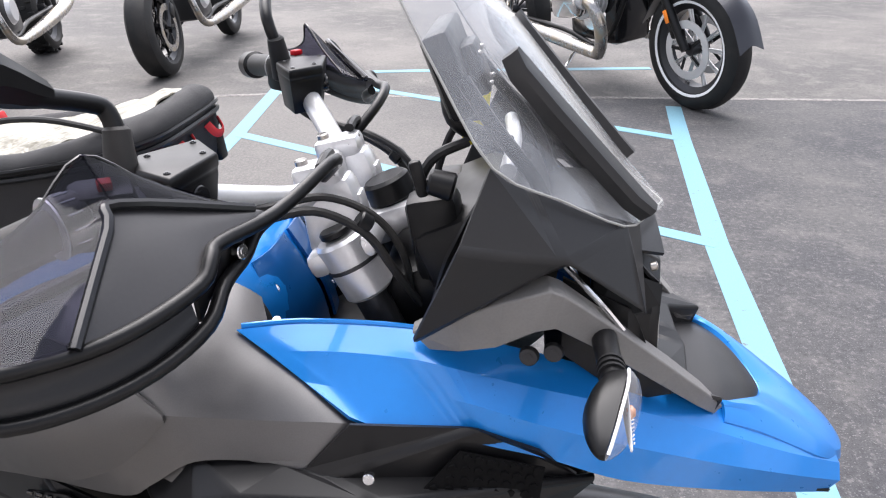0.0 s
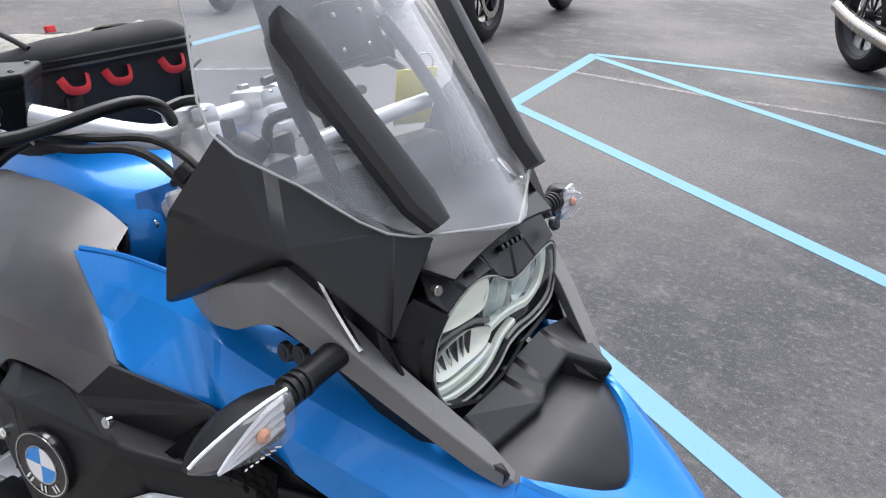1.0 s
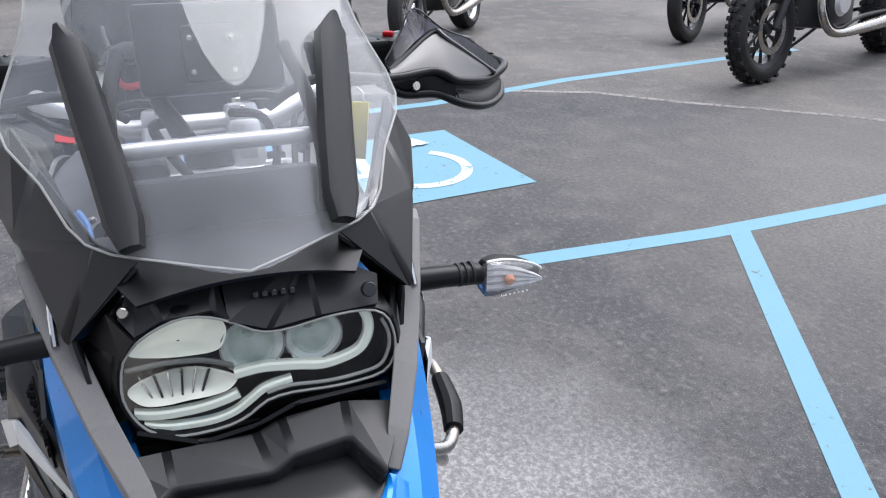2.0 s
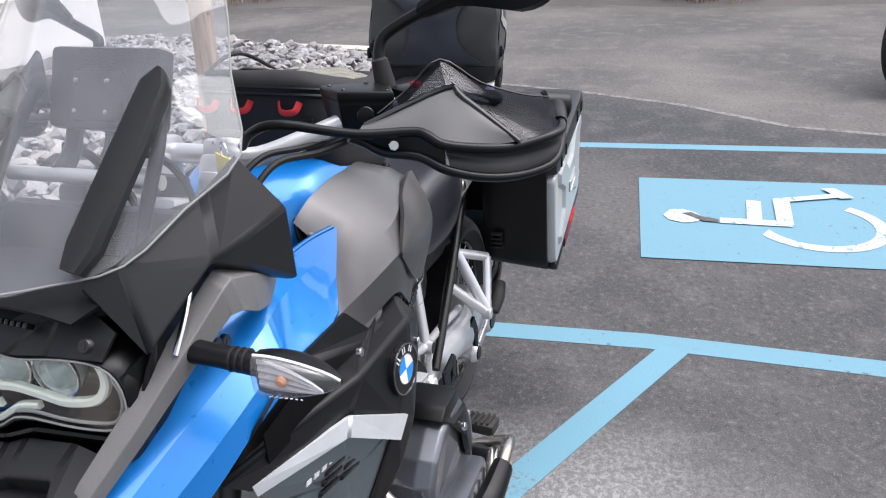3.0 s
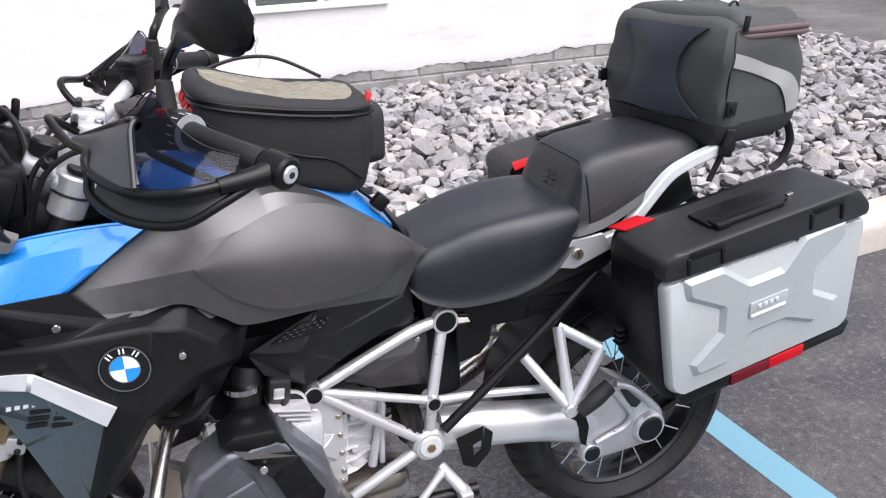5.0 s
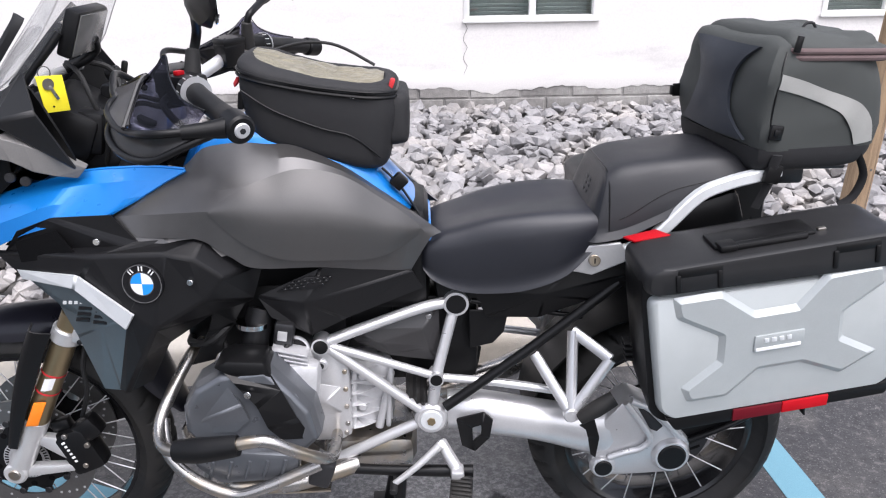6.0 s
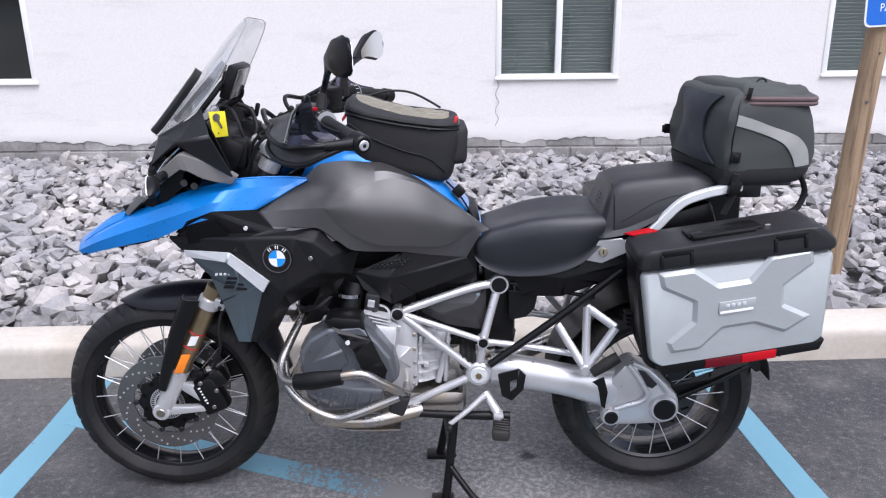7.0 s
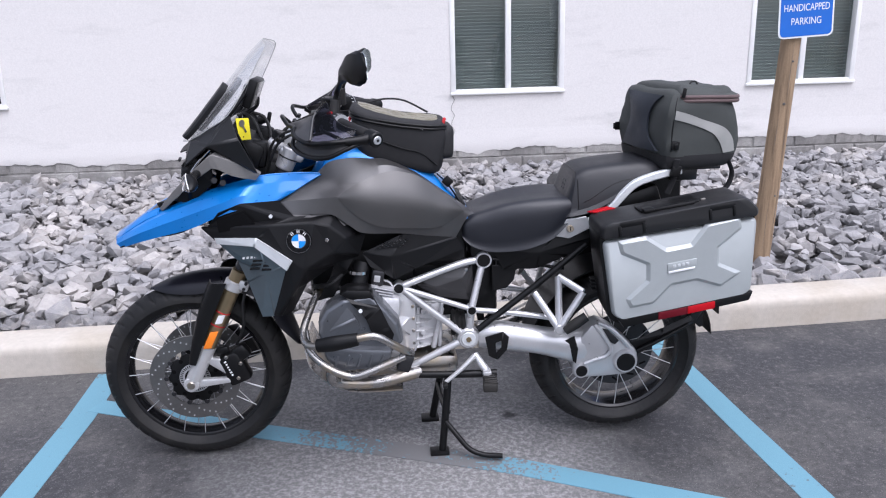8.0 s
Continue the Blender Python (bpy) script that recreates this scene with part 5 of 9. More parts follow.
# black top of the nose under the screen
part("nose_top", patch([[(-0.715, y, 1.150 - 1.2 * y * y) for y in (-0.10, -0.05, 0, 0.05, 0.10)], [(-0.665, y * 1.25, 1.160 - 0.8 * y * y) for y in (-0.10, -0.05, 0, 0.05, 0.10)], [(-0.60, y * 1.4, 1.155 - 0.5 * y * y) for y in (-0.10, -0.05, 0, 0.05, 0.10)], [(-0.53, y * 1.5, 1.13) for y in (-0.10, -0.05, 0, 0.05, 0.10)]], 4, 4, 0.004), BLACK, bike)

# windscreen with its two deflector strips
SCR = [
    [(-0.667, -0.134, 1.181), (-0.700, -0.068, 1.168), (-0.727, 0, 1.160)],
    [(-0.600, -0.168, 1.219), (-0.650, -0.094, 1.214), (-0.678, 0, 1.211)],
    [(-0.535, -0.202, 1.260), (-0.594, -0.112, 1.270), (-0.626, 0, 1.272)],
    [(-0.483, -0.172, 1.335), (-0.535, -0.100, 1.345), (-0.560, 0, 1.350)],
    [(-0.440, -0.152, 1.410), (-0.472, -0.082, 1.428), (-0.487, 0, 1.434)],
    [(-0.412, -0.118, 1.464), (-0.428, -0.062, 1.478), (-0.436, 0, 1.482)],
]
rows = [r + flip_y(r[:-1])[::-1] for r in SCR]
screen = part("windscreen", patch(rows, 4, 4, 0.004), SCREEN_GLASS, bike, "tall clear acrylic windscreen with a pale veil for reflected sky")
screen.visible_shadow = False
edge = cat([r[0] for r in SCR], 4) + cat(flip_y([r[0] for r in SCR])[::-1], 4)
rimline = cat([SCR[0][2], SCR[0][1]] + [r[0] for r in SCR] + SCR[5][1:2] + [SCR[5][2]], 3)
# pale line along the clear edge, its glint put into the colour
both("screen_glint", tube([p + V((0.002, 0, 0)) for p in rimline], 0.0013, 6, 1), BAND_GREY, screen, "pale grey line painting the glint of the screen edge")
STRIP = [((-0.696, -0.097, 1.185), 0.010), ((-0.676, -0.101, 1.204), 0.0165), ((-0.640, -0.108, 1.243), 0.0165), ((-0.592, -0.119, 1.296), 0.0165), ((-0.555, -0.127, 1.338), 0.015), ((-0.545, -0.130, 1.352), 0.004)]
along = V((0.64, -0.14, 0.75)).normalized()
out = V((-0.74, -0.30, 0.60)).normalized()
side = along.cross(out).normalized()
rings = [[V(p) + side * a * w + out * b for a, b in ((-1, -0.012), (-1, 0.004), (-0.45, 0.008), (0.6, 0.007), (1, 0.001), (1, -0.012))] for p, w in STRIP]
both("deflector_strip", loft(rings), LIT_BLACK, bike, "black deflector strip on the windscreen")

# black radiator shrouds with the round badge
SHROUD_V = [
    (-0.655, -0.185, 0.905), (-0.590, -0.212, 0.958), (-0.520, -0.216, 0.984), (-0.395, -0.236, 0.994), (-0.345, -0.250, 0.940),
    (-0.369, -0.252, 0.934), (-0.612, -0.196, 0.865), (-0.465, -0.258, 0.872), (-0.366, -0.294, 0.812), (-0.440, -0.230, 0.610),
    (-0.420, -0.244, 0.612), (-0.358, -0.288, 0.719), (-0.326, -0.300, 0.782), (-0.229, -0.276, 0.831), (-0.194, -0.266, 0.870),
    (-0.242, -0.281, 0.916), (-0.288, -0.286, 0.929), (-0.429, -0.270, 0.921), (-0.228, -0.240, 0.939), (-0.132, -0.188, 0.869),
    (-0.159, -0.190, 0.790), (-0.241, -0.222, 0.773), (-0.330, -0.225, 0.715), (-0.385, -0.205, 0.615), (-0.642, -0.180, 0.898),
]
SHROUD_F = [(24, 1, 2, 5), (2, 3, 4, 5), (24, 5, 17, 0), (0, 17, 7, 6), (17, 16, 8, 7), (16, 12, 8), (16, 15, 13, 12), (15, 14, 13), (8, 12, 11), (8, 11, 10, 9),
            (5, 4, 18, 16, 17), (16, 18, 15), (15, 18, 19, 14), (14, 19, 20, 13), (13, 20, 21, 12), (12, 21, 22, 11), (11, 22, 23, 10)]
shroud_l, shroud_r = both("radiator_shroud", facets(SHROUD_V, SHROUD_F, 0.005, fold=0.005), SHROUD_BLACK, bike, "matt black angular radiator shroud")
both("shroud_inner", facets([(-0.232, -0.224, 0.782), (-0.165, -0.196, 0.800), (-0.205, -0.190, 0.735), (-0.250, -0.190, 0.652), (-0.300, -0.190, 0.640), (-0.255, -0.200, 0.720)], [(0, 1, 2, 5), (5, 2, 3, 4)], 0.005, fold=0.004), BLACK, bike, "black inner duct wall")
GS_V = [(-0.612, -0.193, 0.861), (-0.467, -0.256, 0.868), (-0.374, -0.290, 0.800), (-0.440, -0.234, 0.607), (-0.482, -0.215, 0.600), (-0.520, -0.205, 0.720), (-0.548, -0.198, 0.792), (-0.452, -0.246, 0.760)]
both("shroud_panel", facets(GS_V, [(0, 1, 7, 6), (1, 2, 7), (2, 3, 7), (7, 3, 4, 5), (6, 7, 5)], 0.005, fold=0.003), SLATE, bike, "slate blue-grey lower shroud panel")
both("shroud_trim", facets([(-0.614, -0.202, 0.872), (-0.470, -0.270, 0.883), (-0.360, -0.308, 0.814), (-0.380, -0.302, 0.782), (-0.480, -0.269, 0.856), (-0.608, -0.203, 0.852)], [(0, 1, 4, 5), (1, 2, 3, 4)], 0.006, fold=0.004), WHITE_TRIM, bike, "silver-white edge trim")
# backing sheet closing the gap under the blade, shade put into its colour
both("shroud_closing", facets([(-0.640, -0.176, 0.915), (-0.585, -0.196, 0.962), (-0.500, -0.206, 0.985), (-0.480, -0.206, 0.930), (-0.560, -0.190, 0.900)], [(0, 1, 4), (1, 2, 3, 4)], 0.004), SHADE_BLACK, bike, "near-black backing sheet standing for shade under the blade")
both("shroud_shoulder", facets([(-0.372, -0.240, 0.960), (-0.300, -0.240, 0.958), (-0.215, -0.240, 0.940), (-0.160, -0.226, 0.905), (-0.215, -0.252, 0.905), (-0.290, -0.258, 0.925), (-0.350, -0.252, 0.938)], [(0, 1, 5, 6), (1, 2, 4, 5), (2, 3, 4)], 0.004, fold=0.004), GREY_LIGHT, bike, "dark grey shoulder under the tank cover")
# honeycomb air intakes ahead of the shrouds
for s in (-1, 1):
    q00, q10, q11, q01 = (V((x, s * y, z)) for x, y, z in ((-0.602, 0.212, 0.940), (-0.508, 0.226, 0.970), (-0.455, 0.249, 0.915), (-0.600, 0.210, 0.888)))

    def on_face(u, v):
        return (q00 * (1 - u) + q10 * u) * (1 - v) + (q01 * (1 - u) + q11 * u) * v

    nrm = (q10 - q00).cross(q01 - q00).normalized()
    nrm = nrm if nrm.y * s > 0 else -nrm
    # flat plate and mesh; the recess's shade is only their colour
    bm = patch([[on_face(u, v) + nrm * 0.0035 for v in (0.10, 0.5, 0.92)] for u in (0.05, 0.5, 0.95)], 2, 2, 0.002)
    part("intake", bm, SHADE_BLACK, bike, "near-black plate standing for the shaded intake recess")
    bm = bmesh.new()
    for i in range(7):
        for j in range(4):
            c = on_face(0.12 + 0.118 * i + 0.055 * (j % 2), 0.20 + 0.20 * j)
            rod(c + nrm * 0.002, c + nrm * 0.0052, 0.0056, 0.0050, 6, bm)
    part("intake_mesh", bm, SHADE_BLACK, bike)
    # screws and the round badge
    sh = shroud_l if s < 0 else shroud_r
    screw((-0.419, s * 0.268, 0.951), (0, s, 0.2), 0.0068, CHROME, sh)
    screw((-0.249, s * 0.2885, 0.872), (0, s, 0.1), 0.0068, CHROME, sh)
    M = Matrix.Translation((-0.335, s * 0.2965, 0.876)) @ Matrix.Rotation(radians(6 * s), 4, "Z") @ Matrix.Rotation(radians(85 * -s), 4, "X")
    bm = lathe([(0.0, 0.003), (0.040, 0.003), (0.0405, -0.006), (0.0, -0.006)], (0, 0, 0), "z", 40)
    bm.transform(M)
    badge = part("badge", bm, BLACK_GLOSS, sh, "round black-ringed badge with blue and white quarters")
    for ring_r, ring_w in ((0.0385, 0.0016), (0.0235, 0.0014)):
        bm = lathe([(ring_r - ring_w, 0.003), (ring_r - ring_w, 0.0042), (ring_r, 0.0042), (ring_r, 0.003)], (0, 0, 0), "z", 40)
        bm.transform(M)
        part("badge_ring", bm, CHROME, badge)
    for q in range(4):
        bm = bmesh.new()
        arc = [(0, 0)] + [(0.022 * math.cos(radians(90 * q + 90 * k / 8)), 0.022 * math.sin(radians(90 * q + 90 * k / 8))) for k in range(9)]
        plate([M @ V((x, y, 0.0030)) for x, y in arc], M.to_3x3() @ V((0, 0, 0.0008)), 0, bm)
        part("badge_quarter", bm, ROUND_BLUE if q % 2 else WHITE, badge, smooth=0)
    for k, a in enumerate((130, 90, 50)):
        bm = bmesh.new()
        c = V((0.0305 * math.cos(radians(a)), 0.0305 * math.sin(radians(a)), 0.0036))
        rot = Matrix.Rotation(radians(a - 90), 4, "Z")
        for dx in (-0.003, 0.003):
            plate([M @ (c + rot @ V((dx + u, v, 0))) for u, v in ((-0.0012, -0.0045), (0.0012, -0.0045), (0.0012, 0.0045), (-0.0012, 0.0045))], M.to_3x3() @ V((0, 0, 0.0005)), 0, bm)
        part("badge_mark", bm, WHITE, badge, smooth=0)
    # raised type mark: slanted dark streaks with a row of small light bars above
    def on_panel(x, z, out):
        return V((x, s * (0.2165 + (x + 0.52) * 0.36 + (z - 0.76) * 0.05) + s * out, z))

    mark = None
    for x0, x1 in ((-0.508, -0.475), (-0.469, -0.436)):
        bm = bmesh.new()
        for k in range(3):
            z = 0.767 + 0.014 * k
            a, b = x0 + 0.006 * k, x1 + 0.006 * k
            rise = (x1 - x0) * 0.12
            plate([on_panel(a, z, 0.004), on_panel(b, z + rise, 0.004), on_panel(b + 0.003, z + rise + 0.0085, 0.004), on_panel(a + 0.003, z + 0.0085, 0.004)], (0.002, s * 0.006, 0), 0.0012, bm)
        mark = part("type_mark", bm, BLACK_GLOSS, bike, "raised dark slanted type mark")
    for k in range(5):
        x0 = -0.528 + 0.0135 * k
        z = 0.803 + 0.0022 * k
        part("mark_bar", plate([on_panel(x0, z, 0.006), on_panel(x0 + 0.008, z + 0.001, 0.006), on_panel(x0 + 0.010, z + 0.008, 0.006), on_panel(x0 + 0.002, z + 0.007, 0.006)], (0, s * 0.002, 0), 0), WHITE, bike, smooth=0)

# black panel below the tank, vented
both("side_infill", facets([(-0.144, -0.204, 0.800), (-0.012, -0.196, 0.856), (0.172, -0.146, 0.824), (0.195, -0.138, 0.780), (0.028, -0.172, 0.728), (-0.041, -0.190, 0.700), (-0.120, -0.205, 0.752), (-0.049, -0.212, 0.785)], [(0, 1, 7), (1, 2, 7), (2, 3, 4, 7), (7, 4, 5), (0, 7, 5, 6)], 0.005, fold=0.004), SHROUD_BLACK, bike, "black vented side panel below the tank")
for s in (-1, 1):
    vent = part("vent", plate([(-0.104, s * 0.2075, 0.812), (-0.042, s * 0.2045, 0.842), (0.012, s * 0.1965, 0.838), (-0.022, s * 0.2050, 0.815)], (0, s * 0.004, 0), 0.0015), SHROUD_BLACK, bike)
    for k in range(7):
        for j in range(3):
            x, z = -0.086 + 0.0125 * k + 0.008 * j, 0.8165 + 0.0012 * k + 0.0075 * j
            part("vent_hole", block((x, s * (0.2118 - 0.0012 * k), z), (0.008, 0.003, 0.0045), (0, -8, 0), 0.0008, 1), BLACK_GLOSS, vent)

# seats
def seat_ring(x, w, zt, zb, dip=0.0, lean=0.0):
    prof = [(0, 1.0 - dip), (0.45, 1.0 - dip * 0.6), (0.80, 0.97), (0.97, 0.82), (1.0, 0.5), (0.96, 0.15), (0.85, 0.0)]
    half = [(x + lean * f, w * y, zb + f * (zt - zb)) for y, f in prof]
    return half + flip_y(half[:0:-1])


bm = loft([seat_ring(0.184, 0.080, 0.850, 0.836), seat_ring(0.197, 0.112, 0.870, 0.808), seat_ring(0.225, 0.122, 0.888, 0.780, 0.02), seat_ring(0.28, 0.130, 0.906, 0.759, 0.05), seat_ring(0.345, 0.140, 0.926, 0.757, 0.08), seat_ring(0.42, 0.150, 0.938, 0.768, 0.09), seat_ring(0.50, 0.150, 0.942, 0.800, 0.08), seat_ring(0.56, 0.138, 0.938, 0.855, 0.06), seat_ring(0.60, 0.12, 0.93, 0.87, 0.02)], 4, 3)
part("rider_seat", bm, SEAT, bike, "black smooth vinyl rider seat", 85)


def arch_ring(x, w, zt, zb, lean=0.0):
    prof = [(0, 1.0), (0.45, 0.995), (0.70, 0.955), (0.84, 0.82), (0.95, 0.45), (1.0, 0.12), (0.94, 0.0)]
    half = [(x + lean * f, w * y, zb + f * (zt - zb)) for y, f in prof]
    return half + flip_y(half[:0:-1])


bm = loft([arch_ring(0.530, 0.088, 0.955, 0.892, 0.034), arch_ring(0.537, 0.120, 0.998, 0.876, 0.038), arch_ring(0.549, 0.133, 1.014, 0.874, 0.034), arch_ring(0.564, 0.139, 1.020, 0.876, 0.024), arch_ring(0.620, 0.143, 1.034, 0.888), arch_ring(0.69, 0.142, 1.043, 0.920), arch_ring(0.76, 0.139, 1.048, 0.960), arch_ring(0.83, 0.133, 1.050, 0.99), arch_ring(0.90, 0.11, 1.030, 1.0)], 4, 3)
skin = BVHTree.FromBMesh(bm)
pillion = part("pillion_seat", bm, SEAT_TOP, bike, "black textured pillion seat")
# embossed bars on the nose
for i in range(3):
    for y in (-0.013, 0.013):
        at = skin.ray_cast(V((0.40, y, 0.950 + 0.013 * i)), V((1, 0, 0)))[0]
        part("emboss_bar", block(tuple(at), (0.003, 0.020, 0.007), (0, 12, 0), 0.0012), SEAT, pillion)
rim_line = [skin.ray_cast(V((0.587, 0, 0.93)), V((0, -math.cos(a), math.sin(a))))[0] for a in (radians(d) for d in (-12, 8, 28, 45, 60, 75, 90))]
both("seat_piping", tube(rim_line, 0.0018, 6, 4), BLACK_SATIN, pillion)
both("seat_seam", tube([V(skin.find_nearest(V(p))[0]) for p in ((0.605, -0.150, 0.925), (0.632, -0.150, 0.938), (0.707, -0.150, 0.985), (0.78, -0.146, 1.005), (0.85, -0.138, 1.022))], 0.0013, 6, 4), BLACK_SATIN, pillion)
# seat bracket with lock
bm = facets([(0.500, -0.118, 0.808), (0.548, -0.132, 0.868), (0.61, -0.150, 0.880), (0.635, -0.152, 0.842), (0.56, -0.128, 0.798)], [(0, 1, 2, 3, 4)], 0.008, 0.003)
brackets = both("seat_bracket", bm, SILVER, bike, "silver cast seat bracket with a lock")
part("lock", rod((0.560, -0.128, 0.832), (0.560, -0.146, 0.835), 0.013, seg=18, bevel=0.002), STEEL, brackets[0])
part("keyhole", block((0.560, -0.1465, 0.835), (0.003, 0.002, 0.012), bevel=0.0005), BLACK_GLOSS, brackets[0])
# flat silver grab rails beside the pillion
rail = cat([(0.62, -0.148, 0.858), (0.66, -0.150, 0.872), (0.700, -0.150, 0.908), (0.765, -0.150, 0.976), (0.822, -0.146, 1.000), (0.881, -0.138, 1.012), (0.94, -0.115, 1.016)], 4)
rings = []
for i, p in enumerate(rail):
    d = (rail[min(i + 1, len(rail) - 1)] - rail[max(i - 1, 0)]).normalized()
    u = V((0, -1, 0)).cross(d).normalized()
    wd = u.cross(d).normalized()
    rings.append([p + wd * a * 0.0115 + u * b * 0.0125 for a, b in ((-1, -0.7), (-0.7, -1), (0.7, -1), (1, -0.7), (1, 0.7), (0.7, 1), (-0.7, 1), (-1, 0.7))])
both("grab_rail", loft(rings), WHITE_TRIM, bike, "satin silver flat grab rail")
part("luggage_rack", merge(block((0.97, 0, 1.018), (0.24, 0.20, 0.012), bevel=0.005), block((0.98, 0, 0.99), (0.10, 0.10, 0.05), bevel=0.008)), DARK_METAL, bike, "dark metal luggage rack")

# inner black structure behind the panels
bm = block((-0.10, 0, 0.83), (0.62, 0.22, 0.24), bevel=0.03)
block((-0.15, 0, 0.70), (0.36, 0.24, 0.18), bevel=0.03, bm=bm)
block((0.20, 0, 0.62), (0.24, 0.14, 0.22), bevel=0.02, bm=bm)
block((-0.42, 0, 0.92), (0.22, 0.20, 0.16), (0, 12, 0), 0.03, bm=bm)
block((0.0, 0, 0.68), (0.26, 0.16, 0.16), bevel=0.02, bm=bm)
part("inner_frame", bm, BLACK, bike)
bm = block((0.45, 0, 0.775), (0.46, 0.20, 0.07), (0, -8, 0), 0.015)
block((0.72, 0, 0.87), (0.36, 0.17, 0.09), (0, -18, 0), 0.02, bm=bm)
part("undertray", bm, BLACK, bike)
both("tail_side_panel", facets([(0.300, -0.100, 0.762), (0.520, -0.112, 0.812), (0.640, -0.128, 0.850), (0.655, -0.126, 0.800), (0.560, -0.118, 0.735), (0.450, -0.108, 0.690), (0.335, -0.100, 0.690), (0.460, -0.120, 0.748)], [(0, 1, 7), (1, 2, 3, 7), (3, 4, 7), (4, 5, 7), (5, 6, 7), (6, 0, 7)], 0.005, fold=0.003), BLACK, bike, "black side panel under the seat")
bm = patch([[(0.99, y, 0.84) for y in (-0.09, 0, 0.09)], [(1.08, y, 0.70) for y in (-0.09, 0, 0.09)], [(1.12, y * 0.95, 0.58) for y in (-0.09, 0, 0.09)], [(1.135, y * 0.85, 0.47) for y in (-0.09, 0, 0.09)]], 4, 4, 0.005)
part("rear_mudguard", bm, BLACK, bike, "black rear mudguard")

# ---- the motorcycle's cockpit, engine and running gear ----
# handlebar
BAR = [(-0.328, 0.0, 1.186), (-0.328, -0.05, 1.186), (-0.318, -0.095, 1.184), (-0.285, -0.155, 1.203), (-0.235, -0.235, 1.232), (-0.195, -0.30, 1.240), (-0.15, -0.375, 1.230), (-0.10, -0.445, 1.216)]
handlebar = part("handlebar", tube(flip_y(BAR[:0:-1]) + BAR, 0.0145, 14, 4), SILVER, bike, "satin silver tubular handlebar")
for s in (-1, 1):
    g = part("grip", tube([(-0.185, s * 0.318, 1.238), (-0.15, s * 0.375, 1.230), (-0.10, s * 0.447, 1.216)], [0.019, 0.0175, 0.0175, 0.019], 16, 4), RUBBER, handlebar, "black rubber grip")
    part("switchgear", block((-0.205, s * 0.288, 1.238), (0.055, 0.055, 0.052), (0, 0, -s * 58), 0.010), BLACK, handlebar, "black switch block")
    heat = part("switch_ring", rod((-0.196, s * 0.304, 1.240), (-0.180, s * 0.327, 1.238), 0.0255, 0.0265, 24, bevel=0.003), BLACK_SATIN, handlebar, "black switch ring with white marks")
    gdir = V((0.016, s * 0.023, -0.002)).normalized()
    gup = V((0, 0, 1)) - gdir * gdir.z
    gside = gdir.cross(gup)
    for k in range(9):
        a = radians(-110 + 28 * k)
        at = V((-0.188, s * 0.3155, 1.239)) + (gup * math.cos(a) + gside * math.sin(a)) * 0.0262
        part("ring_mark", rod(at - gdir * 0.006, at + gdir * 0.006, 0.0008, seg=6), WHITE, heat)
    part("ring_edge", rod((-0.1805, s * 0.3262, 1.238), (-0.1795, s * 0.3277, 1.2379), 0.0272, seg=24), SPOKE, heat)
    part("red_switch", block((-0.214, s * 0.296, 1.267), (0.016, 0.012, 0.008), (0, 0, -s * 58), 0.002), RED, handlebar, "small red switch")
    part("bar_end", rod((-0.098, s * 0.45, 1.215), (-0.074, s * 0.486, 1.208), 0.023, seg=22, bevel=0.004), BLACK, handlebar)
    part("bar_end_bolt", rod((-0.076, s * 0.483, 1.2085), (-0.0722, s * 0.489, 1.2075), 0.0125, seg=20, bevel=0.002), SPOKE, handlebar)
    part("bolt_socket", rod((-0.073, s * 0.4878, 1.2078), (-0.0717, s * 0.4898, 1.2073), 0.005, seg=6), DARK_METAL, handlebar)
    # fluid reservoir, wedge shaped
    TOP = [(-0.277, 0.203), (-0.264, 0.281), (-0.224, 0.262), (-0.205, 0.219), (-0.241, 0.160)]

    def res_ring(z, k):
        return [(-0.243 + (x + 0.243) * k, s * (0.222 + (y - 0.222) * k), z) for x, y in TOP]

    bm = loft([res_ring(1.204, 0.80), res_ring(1.250, 0.97), res_ring(1.253, 0.955), res_ring(1.256, 1.0), res_ring(1.265, 1.0), res_ring(1.268, 0.95)])
    bmesh.ops.bevel(bm, geom=bm.edges[:], offset=0.0025, segments=2, affect="EDGES", profile=0.5, clamp_overlap=True)
    res = part("fluid_reservoir", bm, BLACK, handlebar, "black wedge-shaped fluid reservoir")
    part("sight_glass", merge(rod((-0.258, s * 0.2385, 1.234), (-0.2735, s * 0.2415, 1.236), 0.0125, seg=20, bevel=0.001), rod((-0.266, s * 0.2395, 1.235), (-0.2745, s * 0.2417, 1.236), 0.0080, seg=16)), BLACK_GLOSS, res)
    for dx, dy in ((-0.264, 0.207), (-0.256, 0.268), (-0.217, 0.222), (-0.242, 0.176)):
        screw((dx, s * dy, 1.2665), (0, 0, 1), 0.0035, BLACK_GLOSS, res)
    # mirror on a bent stalk
    mirror = part("mirror", tube([(-0.205, s * 0.250, 1.245), (-0.202, s * 0.240, 1.285), (-0.195, s * 0.237, 1.312), (-0.188, s * 0.247, 1.332 - (0.010 if s > 0 else 0)), (-0.176, s * 0.290, 1.357 - (0.020 if s > 0 else 0)), (-0.168, s * 0.315, 1.366 - (0.020 if s > 0 else 0))], [0.009, 0.0085, 0.0085, 0.009], 12, 4), BLACK_SATIN, bike, "black rear-view mirror on a bent stalk")
    part("boot", rod((-0.206, s * 0.252, 1.238), (-0.201, s * 0.238, 1.300), 0.017, 0.012, 16, bevel=0.003), RUBBER, mirror)
    drop = 0.020 if s > 0 else 0.0
    face = V((0.91, s * 0.40, 0.08)).normalized()
